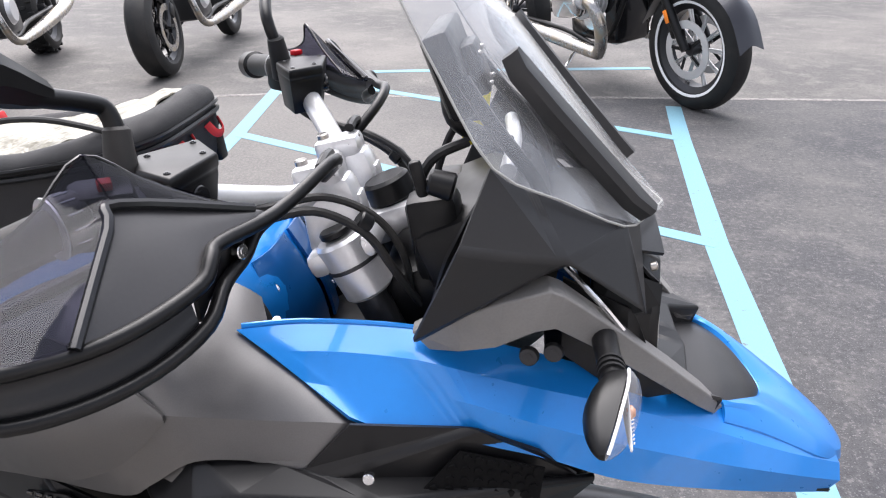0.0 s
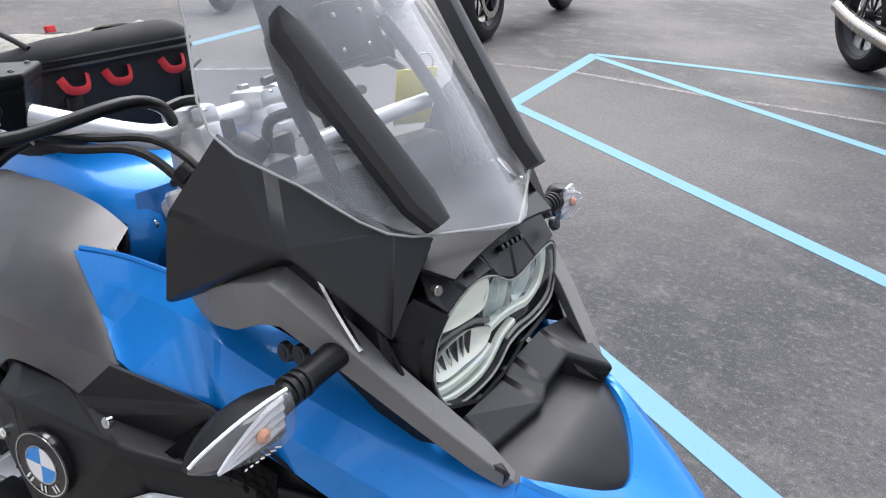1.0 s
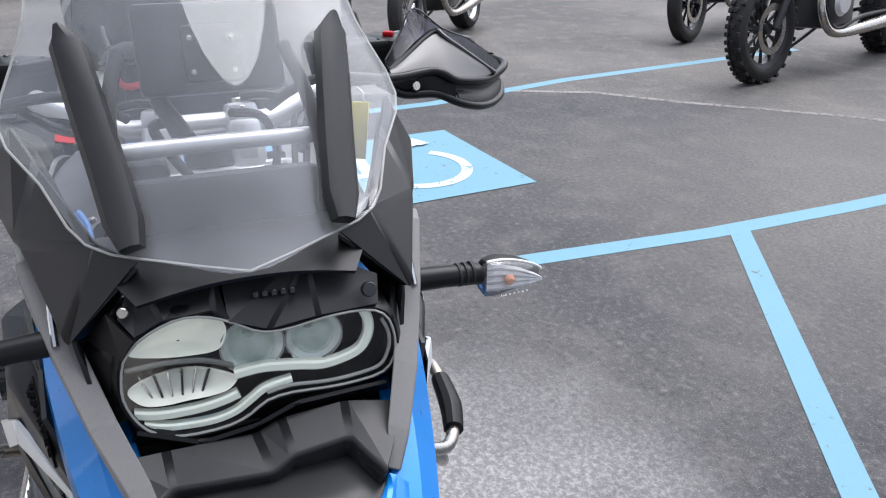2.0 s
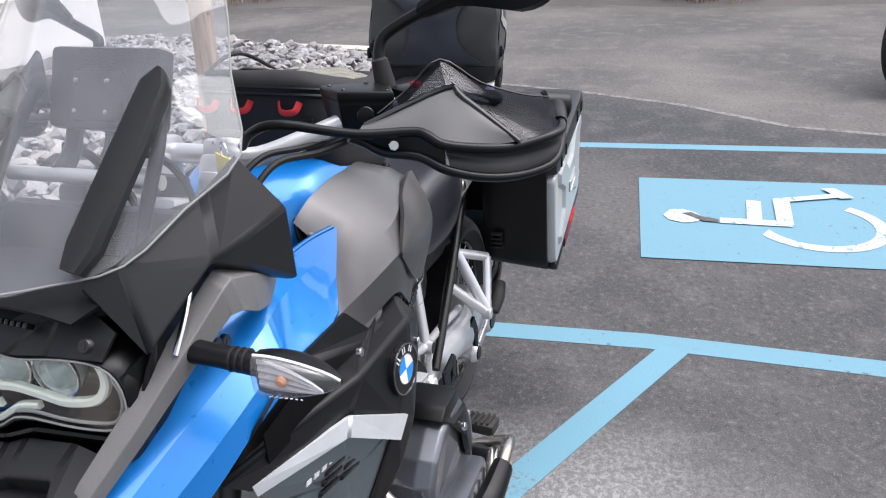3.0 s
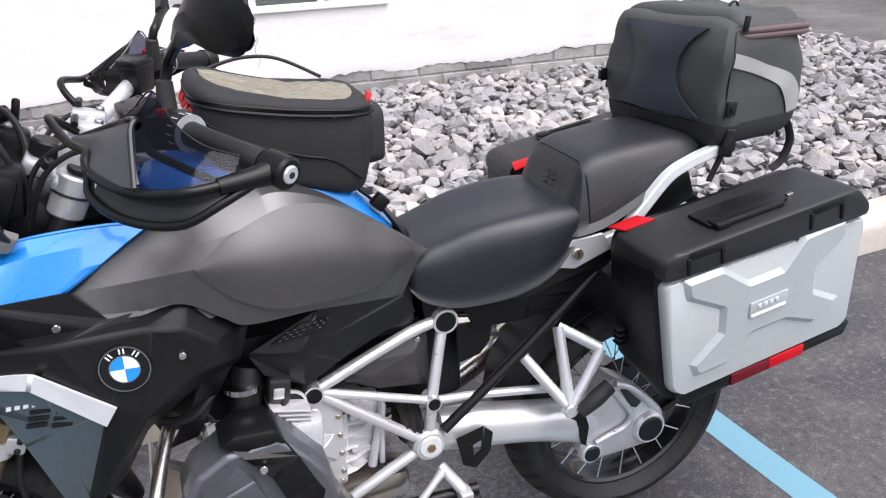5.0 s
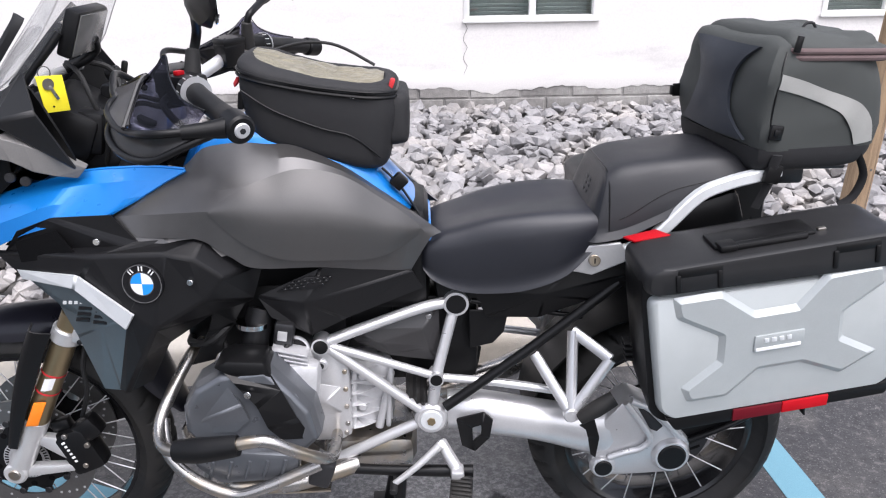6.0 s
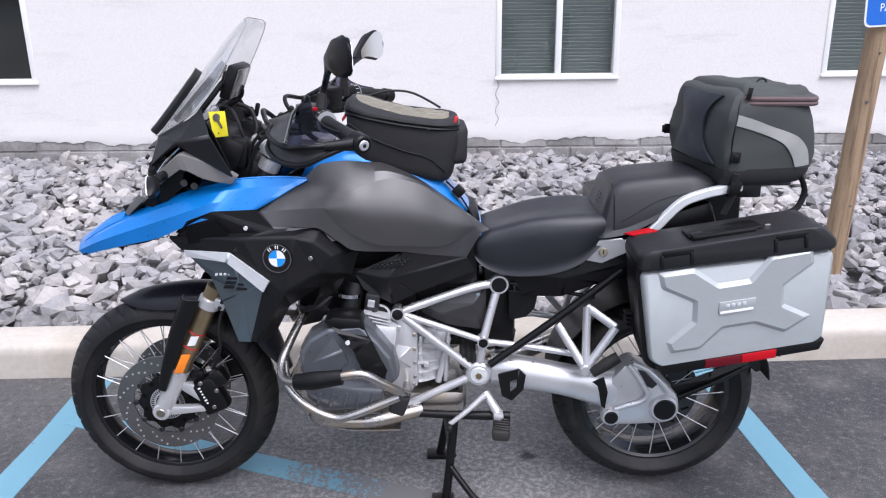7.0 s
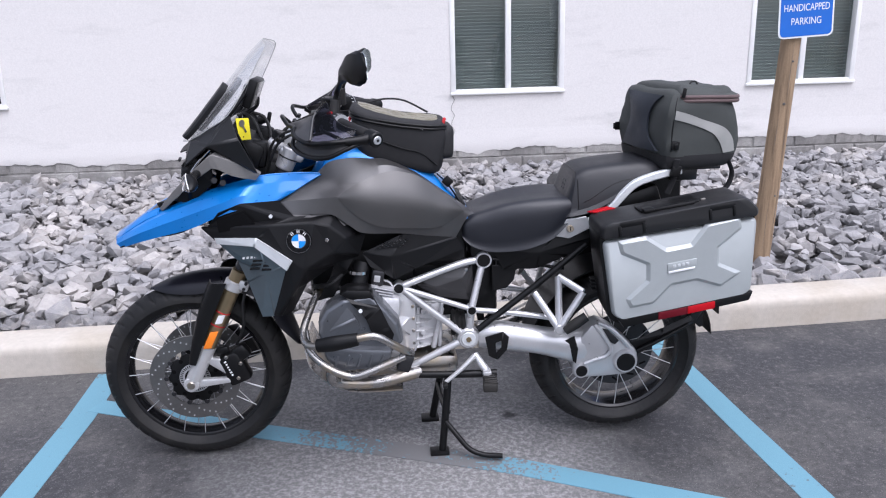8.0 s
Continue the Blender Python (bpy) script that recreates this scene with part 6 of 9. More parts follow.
    up_v = V((-0.04, -s * 0.10, 1)).normalized()
    head = []
    for y, z, hw, d in ((0.296, 1.362, 0.012, 0.012), (0.318, 1.373, 0.018, 0.019), (0.350, 1.389, 0.025, 0.030), (0.390, 1.399, 0.040, 0.038), (0.422, 1.401, 0.049, 0.037), (0.448, 1.403, 0.045, 0.026), (0.464, 1.403, 0.033, 0.013), (0.472, 1.402, 0.018, 0.006)):
        c = V((-0.172 + (y - 0.30) * 0.42, s * y, z - drop))
        head.append([c + up_v * hw * math.cos(a) + face * (-d * max(math.sin(a), 0) ** 0.8 + 0.008 * max(-math.sin(a), 0)) for a in (radians(d) for d in (0, 30, 75, 110, 150, 180, 215, 270, 325))])
    part("housing", loft(head, 2), BLACK, mirror, smooth=22)
    pane = []
    for y, z, hw in ((0.322, 1.375, 0.013), (0.350, 1.389, 0.020), (0.390, 1.399, 0.035), (0.422, 1.401, 0.044), (0.448, 1.403, 0.040), (0.463, 1.403, 0.027)):
        c = V((-0.172 + (y - 0.30) * 0.42, s * y, z - drop)) + face * 0.0095
        pane.append([c + up_v * hw * t for t in (-1, -0.5, 0, 0.5, 1)])
    part("mirror_glass", patch(pane, 2, 1, 0.002), MIRROR, mirror)
    # hand guard: two-tube bar, plastic shell and smoked extension
    UP = [V((x, s * y, z)) for x, y, z in ((-0.345, 0.088, 1.206), (-0.368, 0.120, 1.234), (-0.372, 0.165, 1.247), (-0.345, 0.255, 1.231), (-0.318, 0.322, 1.230), (-0.319, 0.344, 1.226), (-0.317, 0.366, 1.214), (-0.290, 0.415, 1.204), (-0.256, 0.452, 1.200), (-0.208, 0.496, 1.207), (-0.150, 0.488, 1.209), (-0.088, 0.468, 1.211))]
    LO = [V((x, s * y, z)) for x, y, z in ((-0.338, 0.243, 1.224), (-0.326, 0.259, 1.214), (-0.323, 0.285, 1.201), (-0.322, 0.332, 1.198), (-0.321, 0.371, 1.181), (-0.295, 0.416, 1.166), (-0.256, 0.458, 1.160), (-0.212, 0.490, 1.165), (-0.168, 0.494, 1.184), (-0.120, 0.482, 1.202))]
    guard = part("hand_guard", tube(UP, 0.0066, 10, 4), BLACK_SATIN, bike, "black tubular hand guard with a smoked deflector")
    part("lower_bar", tube(LO, 0.0064, 10, 4), BLACK_SATIN, guard)
    part("end_mount", tube([(-0.165, s * 0.490, 1.207), (-0.12, s * 0.480, 1.209), (-0.085, s * 0.468, 1.212)], [0.011, 0.014, 0.020], 12, 4), BLACK, guard)
    # dark channel between the bars, and the plate round the screw
    back = V((0.006, 0, 0))
    part("channel", patch([[UP[k] + back, UP[k].lerp(LO[j], 0.4) + V((0.012, -s * 0.004, 0)), UP[k].lerp(LO[j], 0.75) + V((0.008, 0, 0)), LO[j] + back] for k, j in ((6, 4), (7, 5), (8, 6), (9, 7), (10, 8))], 4, 4, 0.003), LIT_BLACK, guard, "black hand guard shell")
    part("screw_plate", patch([[UP[k].lerp(UP[k + 1], f) + back, LO[j].lerp(LO[j + 1], g) + back] for k, f, j, g in ((3, 0.1, 1, 0.0), (3, 0.5, 2, 0.2), (4, 0.0, 3, 0.0), (5, 0.9, 3, 0.9))], 4, 3, 0.004), BLACK, guard)
    SH = [(x, s * y, z) for x, y, z in ((-0.338, 0.258, 1.232), (-0.322, 0.262, 1.236), (-0.248, 0.350, 1.271), (-0.252, 0.376, 1.260), (-0.258, 0.453, 1.206), (-0.312, 0.324, 1.230), (-0.312, 0.366, 1.216), (-0.286, 0.416, 1.206))]
    low = [V(SH[k]) for k in (0, 5, 6, 7, 4)]
    high = [V(SH[1]), V(SH[1]).lerp(V(SH[2]), 0.6), V(SH[2]), V(SH[3]), V(SH[3]).lerp(V(SH[4]), 0.93)]
    part("shell", patch([low, [a.lerp(b, 0.5) + V((-0.002, 0, 0.001)) for a, b in zip(low, high)], high], 3, 4, 0.004), GUARD_GREY, guard, "matt dark grey folded hand guard panel", 50)
    EX = [[SH[4], SH[3], SH[2], (-0.221, s * 0.334, 1.304)],
          [(-0.232, s * 0.480, 1.207), (-0.224, s * 0.425, 1.240), (-0.214, s * 0.405, 1.254), (-0.202, s * 0.386, 1.270)],
          [(-0.190, s * 0.494, 1.210), (-0.185, s * 0.468, 1.229), (-0.180, s * 0.452, 1.239), (-0.172, s * 0.438, 1.248)],
          [(-0.145, s * 0.486, 1.213), (-0.140, s * 0.480, 1.222), (-0.136, s * 0.474, 1.229), (-0.131, s * 0.468, 1.236)]]
    IN = [[SH[1], (-0.304, s * 0.264, 1.240), (-0.290, s * 0.266, 1.244)],
          [(-0.284, s * 0.305, 1.254), (-0.268, s * 0.302, 1.264), (-0.254, s * 0.300, 1.272)],
          [SH[2], (-0.235, s * 0.342, 1.288), (-0.221, s * 0.334, 1.304)]]
    for name, rows in (("deflector", EX), ("deflector_wing", IN)):
        ex = part(name, patch(rows, 5, 4, 0.003), SMOKE, guard, "smoked clear deflector")
        ex.visible_shadow = False
    part("deflector_rim", tube([V(SH[k]) + V((-0.005, 0, 0.001)) for k in (1, 2, 3, 4)], 0.0046, 8, 4), BLACK_GLOSS, guard)
    part("deflector_edge", tube([V(r[2]) for r in IN[:2]] + [V(r[3]) for r in EX], 0.0014, 6, 4), BLACK_GLOSS, guard)
    screw((-0.326, s * 0.300, 1.213), (-1, s * 0.35, 0.2), 0.0075, CHROME, guard)
    # lever
    part("lever", tube([(-0.235, s * 0.25, 1.228), (-0.24, s * 0.32, 1.222), (-0.205, s * 0.40, 1.215), (-0.165, s * 0.46, 1.205)], 0.006, 8, 4), DARK_METAL, handlebar)
    # hoses from reservoir to steering head
    part("hose", tube([(-0.25, s * 0.20, 1.205), (-0.30, s * 0.160, 1.196), (-0.352, s * 0.122, 1.196), (-0.402, s * 0.108, 1.172), (-0.432, s * 0.098, 1.125), (-0.440, s * 0.08, 1.06)], 0.0045, 8, 5), RUBBER, bike)
    part("hose", tube([(-0.24, s * 0.215, 1.198), (-0.29, s * 0.176, 1.186), (-0.345, s * 0.138, 1.186), (-0.395, s * 0.124, 1.158), (-0.424, s * 0.112, 1.110), (-0.45, s * 0.08, 1.05)], 0.0050, 8, 5), RUBBER, bike)
    part("hose_clip", rod((-0.388, s * 0.120, 1.172), (-0.400, s * 0.116, 1.162), 0.011, seg=12, bevel=0.002), BLACK, bike)

# upper fork bridge, risers and clamps
bridge = part("fork_bridge", block((-0.362, 0, 1.115), (0.085, 0.205, 0.030), (0, 26, 0), 0.010), SILVER_PAINT, bike, "silver cast upper fork bridge with bar clamps")
part("bridge_nose", block((-0.41, 0, 1.135), (0.075, 0.075, 0.032), (0, 20, 0), 0.010), SILVER_PAINT, bridge)
for s in (-1, 1):
    part("leg_clamp", rod((-0.358, s * 0.083, 1.135), (-0.392, s * 0.083, 1.068), 0.032, 0.030, 24, bevel=0.004), SILVER_PAINT, bridge)
    part("clamp_groove", rod((-0.372, s * 0.083, 1.107), (-0.374, s * 0.083, 1.103), 0.0325, seg=24), DARK_METAL, bridge)
    part("riser", block((-0.348, s * 0.052, 1.152), (0.080, 0.050, 0.088), (0, 14, 0), 0.012, taper=(0.78, 0.86)), SILVER_PAINT, bridge)
    part("riser_cap", block((-0.332, s * 0.052, 1.197), (0.058, 0.040, 0.030), (0, 14, 0), 0.008), SILVER_PAINT, bridge)
for s in (-1, 1):
    part("fork_cap", rod((-0.356, s * 0.083, 1.137), (-0.352, s * 0.083, 1.145), 0.020, seg=20, bevel=0.002), BLACK, bridge)
    for dx in (-0.352, -0.312):
        part("clamp_bolt", rod((dx, s * 0.052, 1.205), (dx + 0.002, s * 0.052, 1.2135), 0.0075, seg=12, bevel=0.0015), STEEL, bridge)
    part("bar_mount", tube([(-0.345, s * 0.052, 1.222), (-0.345, s * 0.075, 1.224), (-0.345, s * 0.10, 1.220)], 0.006, 8, 3), BLACK_SATIN, bridge)
    part("riser_recess", block((-0.380, s * 0.052, 1.165), (0.006, 0.024, 0.028), (0, 14, 0), 0.002), CAST, bridge)
part("ignition_cap", rod((-0.408, 0.0, 1.150), (-0.396, 0.0, 1.178), 0.030, 0.029, 26, bevel=0.004), BLACK, bridge, "round black ignition cover")

# cockpit: instrument cowl, display, mount bar, lock fork, wiring
cockpit = part("cockpit_cowl", block((-0.525, 0, 1.13), (0.15, 0.22, 0.10), (0, 24, 0), 0.02), BLACK, bike)
part("cowl_box", block((-0.47, 0.075, 1.14), (0.06, 0.05, 0.10), (0, 10, 0), 0.012), BLACK, cockpit)
part("cowl_box", block((-0.47, -0.075, 1.12), (0.06, 0.05, 0.09), (0, 10, 0), 0.012), BLACK, cockpit)
part("head_cover", block((-0.455, 0.0, 1.055), (0.10, 0.17, 0.09), (0, 20, 0), 0.02), BLACK, cockpit)
for s in (-1, 1):
    part("screen_bracket", tube([(-0.60, s * 0.10, 1.16), (-0.575, s * 0.105, 1.215), (-0.53, s * 0.10, 1.27), (-0.495, s * 0.085, 1.315)], 0.008, 10, 4), BLACK_SATIN, bike)
    part("cockpit_side", patch([[(-0.60, s * 0.150, 1.185), (-0.60, s * 0.14, 1.12), (-0.58, s * 0.13, 1.07)], [(-0.535, s * 0.178, 1.235), (-0.54, s * 0.165, 1.15), (-0.53, s * 0.15, 1.07)], [(-0.49, s * 0.185, 1.16), (-0.475, s * 0.175, 1.11), (-0.465, s * 0.165, 1.06)]], 4, 4, 0.004), BLACK, bike)
part("mount_bar", tube([(-0.545, -0.105, 1.225), (-0.55, 0, 1.228), (-0.545, 0.105, 1.225)], 0.009, 12, 4), SILVER, bike, "silver cross bar behind the screen")
part("wiring", tube([(-0.50, 0.05, 1.24), (-0.46, 0.06, 1.22), (-0.44, 0.03, 1.16), (-0.46, -0.02, 1.10), (-0.43, -0.06, 1.06)], 0.006, 8, 5), RUBBER, bike)
part("wiring", tube([(-0.52, -0.02, 1.25), (-0.48, -0.06, 1.23), (-0.455, -0.075, 1.17), (-0.44, -0.05, 1.09)], 0.005, 8, 5), RUBBER, bike)
knob = part("ball_mount", tube([(-0.545, 0.03, 1.23), (-0.51, 0.04, 1.245), (-0.485, 0.05, 1.265), (-0.478, 0.03, 1.29)], [0.012, 0.010, 0.012], 12, 4), BLACK, bike)
part("clamp_knob", merge(rod((-0.49, 0.105, 1.205), (-0.462, 0.105, 1.212), 0.016, 0.014, 14, bevel=0.003), block((-0.452, 0.105, 1.214), (0.014, 0.012, 0.042), (0, 15, 0), 0.005)), BLACK, bike)

# turn signals on rubber stalks
for s in (-1, 1):
    sig = part("turn_signal", tube([(-0.648, s * 0.168, 1.080), (-0.650, s * 0.215, 1.079), (-0.652, s * 0.262, 1.076)], [0.014, 0.0125, 0.0125], 16, 3), BLACK, bike, "turn signal with a clear lens on a black stalk")
    for k in range(3):
        part("stalk_ring", rod((-0.651, s * (0.232 + 0.008 * k), 1.0785), (-0.651, s * (0.235 + 0.008 * k), 1.0785), 0.0137, seg=16), RUBBER, sig)

    def lamp_half(y, zt, zb, xm, xe):
        """Half of the teardrop lamp's section at y, from its parting line at xm out to xe."""
        mid, h = (zt + zb) / 2, (zt - zb) / 2
        arc = [math.pi * k / 9 for k in range(10)]
        return [V((xm + (xe - xm) * math.sin(a) ** 0.6, s * y, mid + h * math.cos(a))) for a in arc]

    LAMP = [(0.258, 1.086, 1.060, -0.653, -0.658, -0.640), (0.264, 1.098, 1.047, -0.660, -0.676, -0.628), (0.285, 1.097, 1.044, -0.658, -0.681, -0.612), (0.310, 1.089, 1.044, -0.652, -0.675, -0.606), (0.335, 1.077, 1.046, -0.645, -0.663, -0.612), (0.350, 1.067, 1.049, -0.640, -0.649, -0.622), (0.357, 1.060, 1.053, -0.637, -0.641, -0.630)]
    LAMP = [(0.258 + (y - 0.258) * 0.88, 1.071 + (zt - 1.071) * 0.86, 1.071 + (zb - 1.071) * 0.86, xm, xm + (xf - xm) * 0.74, xm + (xb - xm) * 0.68) for y, zt, zb, xm, xf, xb in LAMP]
    part("lamp_body", loft([lamp_half(y, zt, zb, xm, xb) for y, zt, zb, xm, xf, xb in LAMP], 2), BLACK_SATIN, sig)
    part("bulb", rod((-0.668, s * 0.292, 1.068), (-0.660, s * 0.292, 1.068), 0.0065, seg=14, bevel=0.003), AMBER, sig, "orange bulb")
    rows = [[V((-0.660 - 0.0015 * (j % 2), s * y, zt - 0.003 + (zb - zt + 0.006) * j / 8)) for j in range(9)] for y, zt, zb in ((0.265, 1.092, 1.053), (0.281, 1.091, 1.051), (0.303, 1.084, 1.051), (0.325, 1.073, 1.053), (0.336, 1.065, 1.056))]
    bm = bmesh.new()
    add_grid(bm, [[p + V((0.0001, 0, 0)) for p in r] for r in rows])
    part("lamp_reflector", bm, LAMP_SILVER, sig, "pale faceted reflector")
    lz = part("lamp_lens", loft([lamp_half(y, zt, zb, xm - 0.001, xf) for y, zt, zb, xm, xf, xb in LAMP], 2), LAMP_CLEAR, sig, "clear faceted lens")
    lz.visible_shadow = False
    # white line on the lens's upper edge as a painted glint
    top = [V((xm - 0.003, s * y, zt + 0.0006)) for y, zt, zb, xm, xf, xb in LAMP[1:]]
    part("lens_glint", tube(top, 0.0016, 6, 3), WHITE, sig, "white line painting the glint of the lens edge")
    for k in range(7):
        part("lens_rib", rod((-0.670 + 0.0006 * k, s * (0.280 + 0.0055 * k), 1.052), (-0.666, s * (0.282 + 0.0055 * k), 1.051), 0.0007, seg=6), WHITE, sig)

# fork legs
AX = V((-0.762, 0, 0.331))
HEAD_PT = V((-0.375, 0, 1.10))
fdir = (HEAD_PT - AX).normalized()


def on_fork(z, y, off=0.0):
    return AX + fdir * ((z - AX.z) / fdir.z) + V((off, y, 0))


fork = part("fork", merge(rod(on_fork(0.60, -0.115), on_fork(1.10, -0.087), 0.020, seg=20), rod(on_fork(0.60, 0.115), on_fork(1.10, 0.087), 0.020, seg=20)), DARK_METAL, bike, "telescopic fork with bronze sliders")
part("lower_bridge", block(tuple(on_fork(0.80, 0, 0.02)), (0.08, 0.20, 0.05), (0, 26, 0), 0.015), BLACK, fork)
for s in (-1, 1):
    y = s * 0.118
    leg = part("slider", rod(on_fork(0.46, y), on_fork(0.735, y), 0.0265, seg=26, bevel=0.002), GOLD, fork, "bronze anodised fork slider")
    part("slider_band", rod(on_fork(0.545, y), on_fork(0.549, y), 0.0270, seg=26), RED_CLOTH, leg)
    part("slider_band", rod(on_fork(0.59, y), on_fork(0.594, y), 0.0270, seg=26), RED_CLOTH, leg)
    part("decal", patch([[on_fork(z, y) + V((0.0267 * math.sin(a), s * 0.0267 * math.cos(a), 0)) for a in (-0.3, 0.15, 0.6)] for z in (0.555, 0.57, 0.585)], 2, 3, 0.0006), WHITE, leg)
    part("fork_clamp", merge(rod(on_fork(0.668, y), on_fork(0.700, y), 0.033, seg=26, bevel=0.004), block(tuple(on_fork(0.684, y + s * 0.012, 0.035)), (0.035, 0.03, 0.034), (0, 26, 0), 0.006)), SILVER, leg, "silver fork clamp")
    for dz in (-0.009, 0.009):
        screw(on_fork(0.684 + dz, y + s * 0.028, 0.040), (0, s, 0), 0.006, DARK_METAL, leg)
    bm = rod(on_fork(0.345, y), on_fork(0.470, y), 0.027, 0.0285, 24, bevel=0.003)
    plate([(-0.765, y - 0.012, 0.312), (-0.61, y - 0.012, 0.330), (-0.605, y - 0.012, 0.350), (-0.66, y - 0.012, 0.345), (-0.745, y - 0.012, 0.345)], (0, 0.024, 0), 0.004, bm)
    plate([(-0.715, y - 0.012, 0.43), (-0.70, y - 0.012, 0.405), (-0.62, y - 0.012, 0.345), (-0.605, y - 0.012, 0.36), (-0.655, y - 0.012, 0.42)], (0, 0.024, 0), 0.004, bm)
    rod((AX.x, y - 0.024, AX.z), (AX.x, y + 0.024, AX.z), 0.027, seg=24, bm=bm, bevel=0.004)
    part("fork_foot", bm, SILVER, fork, "silver cast fork foot")
    part("axle_bolt", rod((AX.x, y + s * 0.020, AX.z), (AX.x, y + s * 0.028, AX.z), 0.014, seg=18, bevel=0.002), STEEL, fork)
    # caliper
    cal = part("brake_caliper", merge(merge(block((-0.612, s * 0.105, 0.378), (0.082, 0.054, 0.118), (0, -22, 0), 0.014), block((-0.588, s * 0.106, 0.432), (0.062, 0.046, 0.056), (0, -34, 0), 0.014)), block((-0.650, s * 0.100, 0.440), (0.045, 0.028, 0.030), (0, -12, 0), 0.008)), BLACK_SATIN, bike, "black brake caliper")
    for k in range(6):
        part("caliper_mark", block((-0.640 + 0.0042 * k, s * 0.1335, 0.408 - 0.0098 * k), (0.0052, 0.002, 0.0085 if k in (0, 4) else 0.006), (0, 62, 0), 0.0004), WHITE, cal)
    for dx, dz in ((-0.60, 0.345), (-0.635, 0.425), (-0.588, 0.40)):
        screw((dx, s * 0.132, dz), (0, s, 0), 0.007, STEEL, cal)
    part("reflector", plate([on_fork(z, y + s * 0.030, dx) for z, dx in ((0.470, -0.012), (0.470, 0.016), (0.53, 0.016), (0.53, -0.012))], (0, s * 0.006, 0), 0.002), ORANGE, fork, "orange side reflector")
    part("fork_guard", patch([[on_fork(z, y + s * dy, dx * k) for dx, dy in ((-0.088, -0.02), (-0.074, 0.022), (-0.026, 0.032))] for z, k in ((0.41, 0.46), (0.47, 0.66), (0.54, 0.84), (0.60, 0.95), (0.66, 1.0), (0.70, 1.0))], 2, 4, 0.004), BLACK, bike, "black fork guard")
    part("brake_hose", tube([(-0.60, s * 0.10, 0.46), (-0.565, s * 0.125, 0.54), (-0.56, s * 0.125, 0.62), (-0.53, s * 0.10, 0.72)], 0.0055, 8, 5), RUBBER, bike)

# front mudguard
FEN = []
for x, z, w, ex, ez in ((-0.896, 0.651, 0.010, -0.896, 0.648), (-0.815, 0.687, 0.058, -0.822, 0.642), (-0.715, 0.706, 0.072, -0.727, 0.640), (-0.615, 0.708, 0.076, -0.640, 0.652), (-0.525, 0.680, 0.076, -0.556, 0.634), (-0.450, 0.622, 0.076, -0.495, 0.592), (-0.410, 0.520, 0.068, -0.455, 0.505), (-0.380, 0.416, 0.040, -0.398, 0.424)):
    a, b = V((x, 0, z)), V((ex, 0, ez))
    FEN.append([b + V((0, -w, 0)), a.lerp(b, 0.42) + V((0, -w * 0.80, 0)), a, a.lerp(b, 0.42) + V((0, w * 0.80, 0)), b + V((0, w, 0))])
part("front_mudguard", patch(FEN, 4, 4, 0.004), FENDER, bike, "dark grey front mudguard")


def tyre_mesh(c, R, half, bead, pitch):
    """A tyre with cut tread grooves."""
    prof = [(bead, -half * 0.66), (bead + 0.012, -half * 0.80), (bead + 0.030, -half * 0.94), (R - 0.056, -half), (R - 0.046, -half * 0.98), (R - 0.037, -half * 0.93), (R - 0.0285, -half * 0.85), (R - 0.0205, -half * 0.74), (R - 0.0135, -half * 0.60), (R - 0.0078, -half * 0.44), (R - 0.0033, -half * 0.27), (R - 0.0008, -half * 0.12), (R, 0)]
    prof += [(r, -h) for r, h in prof[-2::-1]]
    bm = bmesh.new()
    seg = pitch * 10
    rings = []
    for k in range(seg):
        t = 2 * math.pi * k / seg
        ring = []
        for i, (r, h) in enumerate(prof):
            f = h / half
            ph = (k + 7.0 * abs(f) + (5 if f > 0 else 0)) % 10
            worn_edge = 0.0012 * (noise.noise((math.cos(t) * 30, f * 3, math.sin(t) * 30)))
            cut = worn_edge + (0.0060 if 0.10 < abs(f) < 0.92 and r > R - 0.040 and ph < 1.5 else 0.0)
            ring.append(V(c) + V(((r - cut) * math.cos(t), h, (r - cut) * math.sin(t))))
        rings.append(ring)
    rings.append(rings[0])
    add_grid(bm, rings)
    bmesh.ops.remove_doubles(bm, verts=bm.verts, dist=1e-6)
    return bm


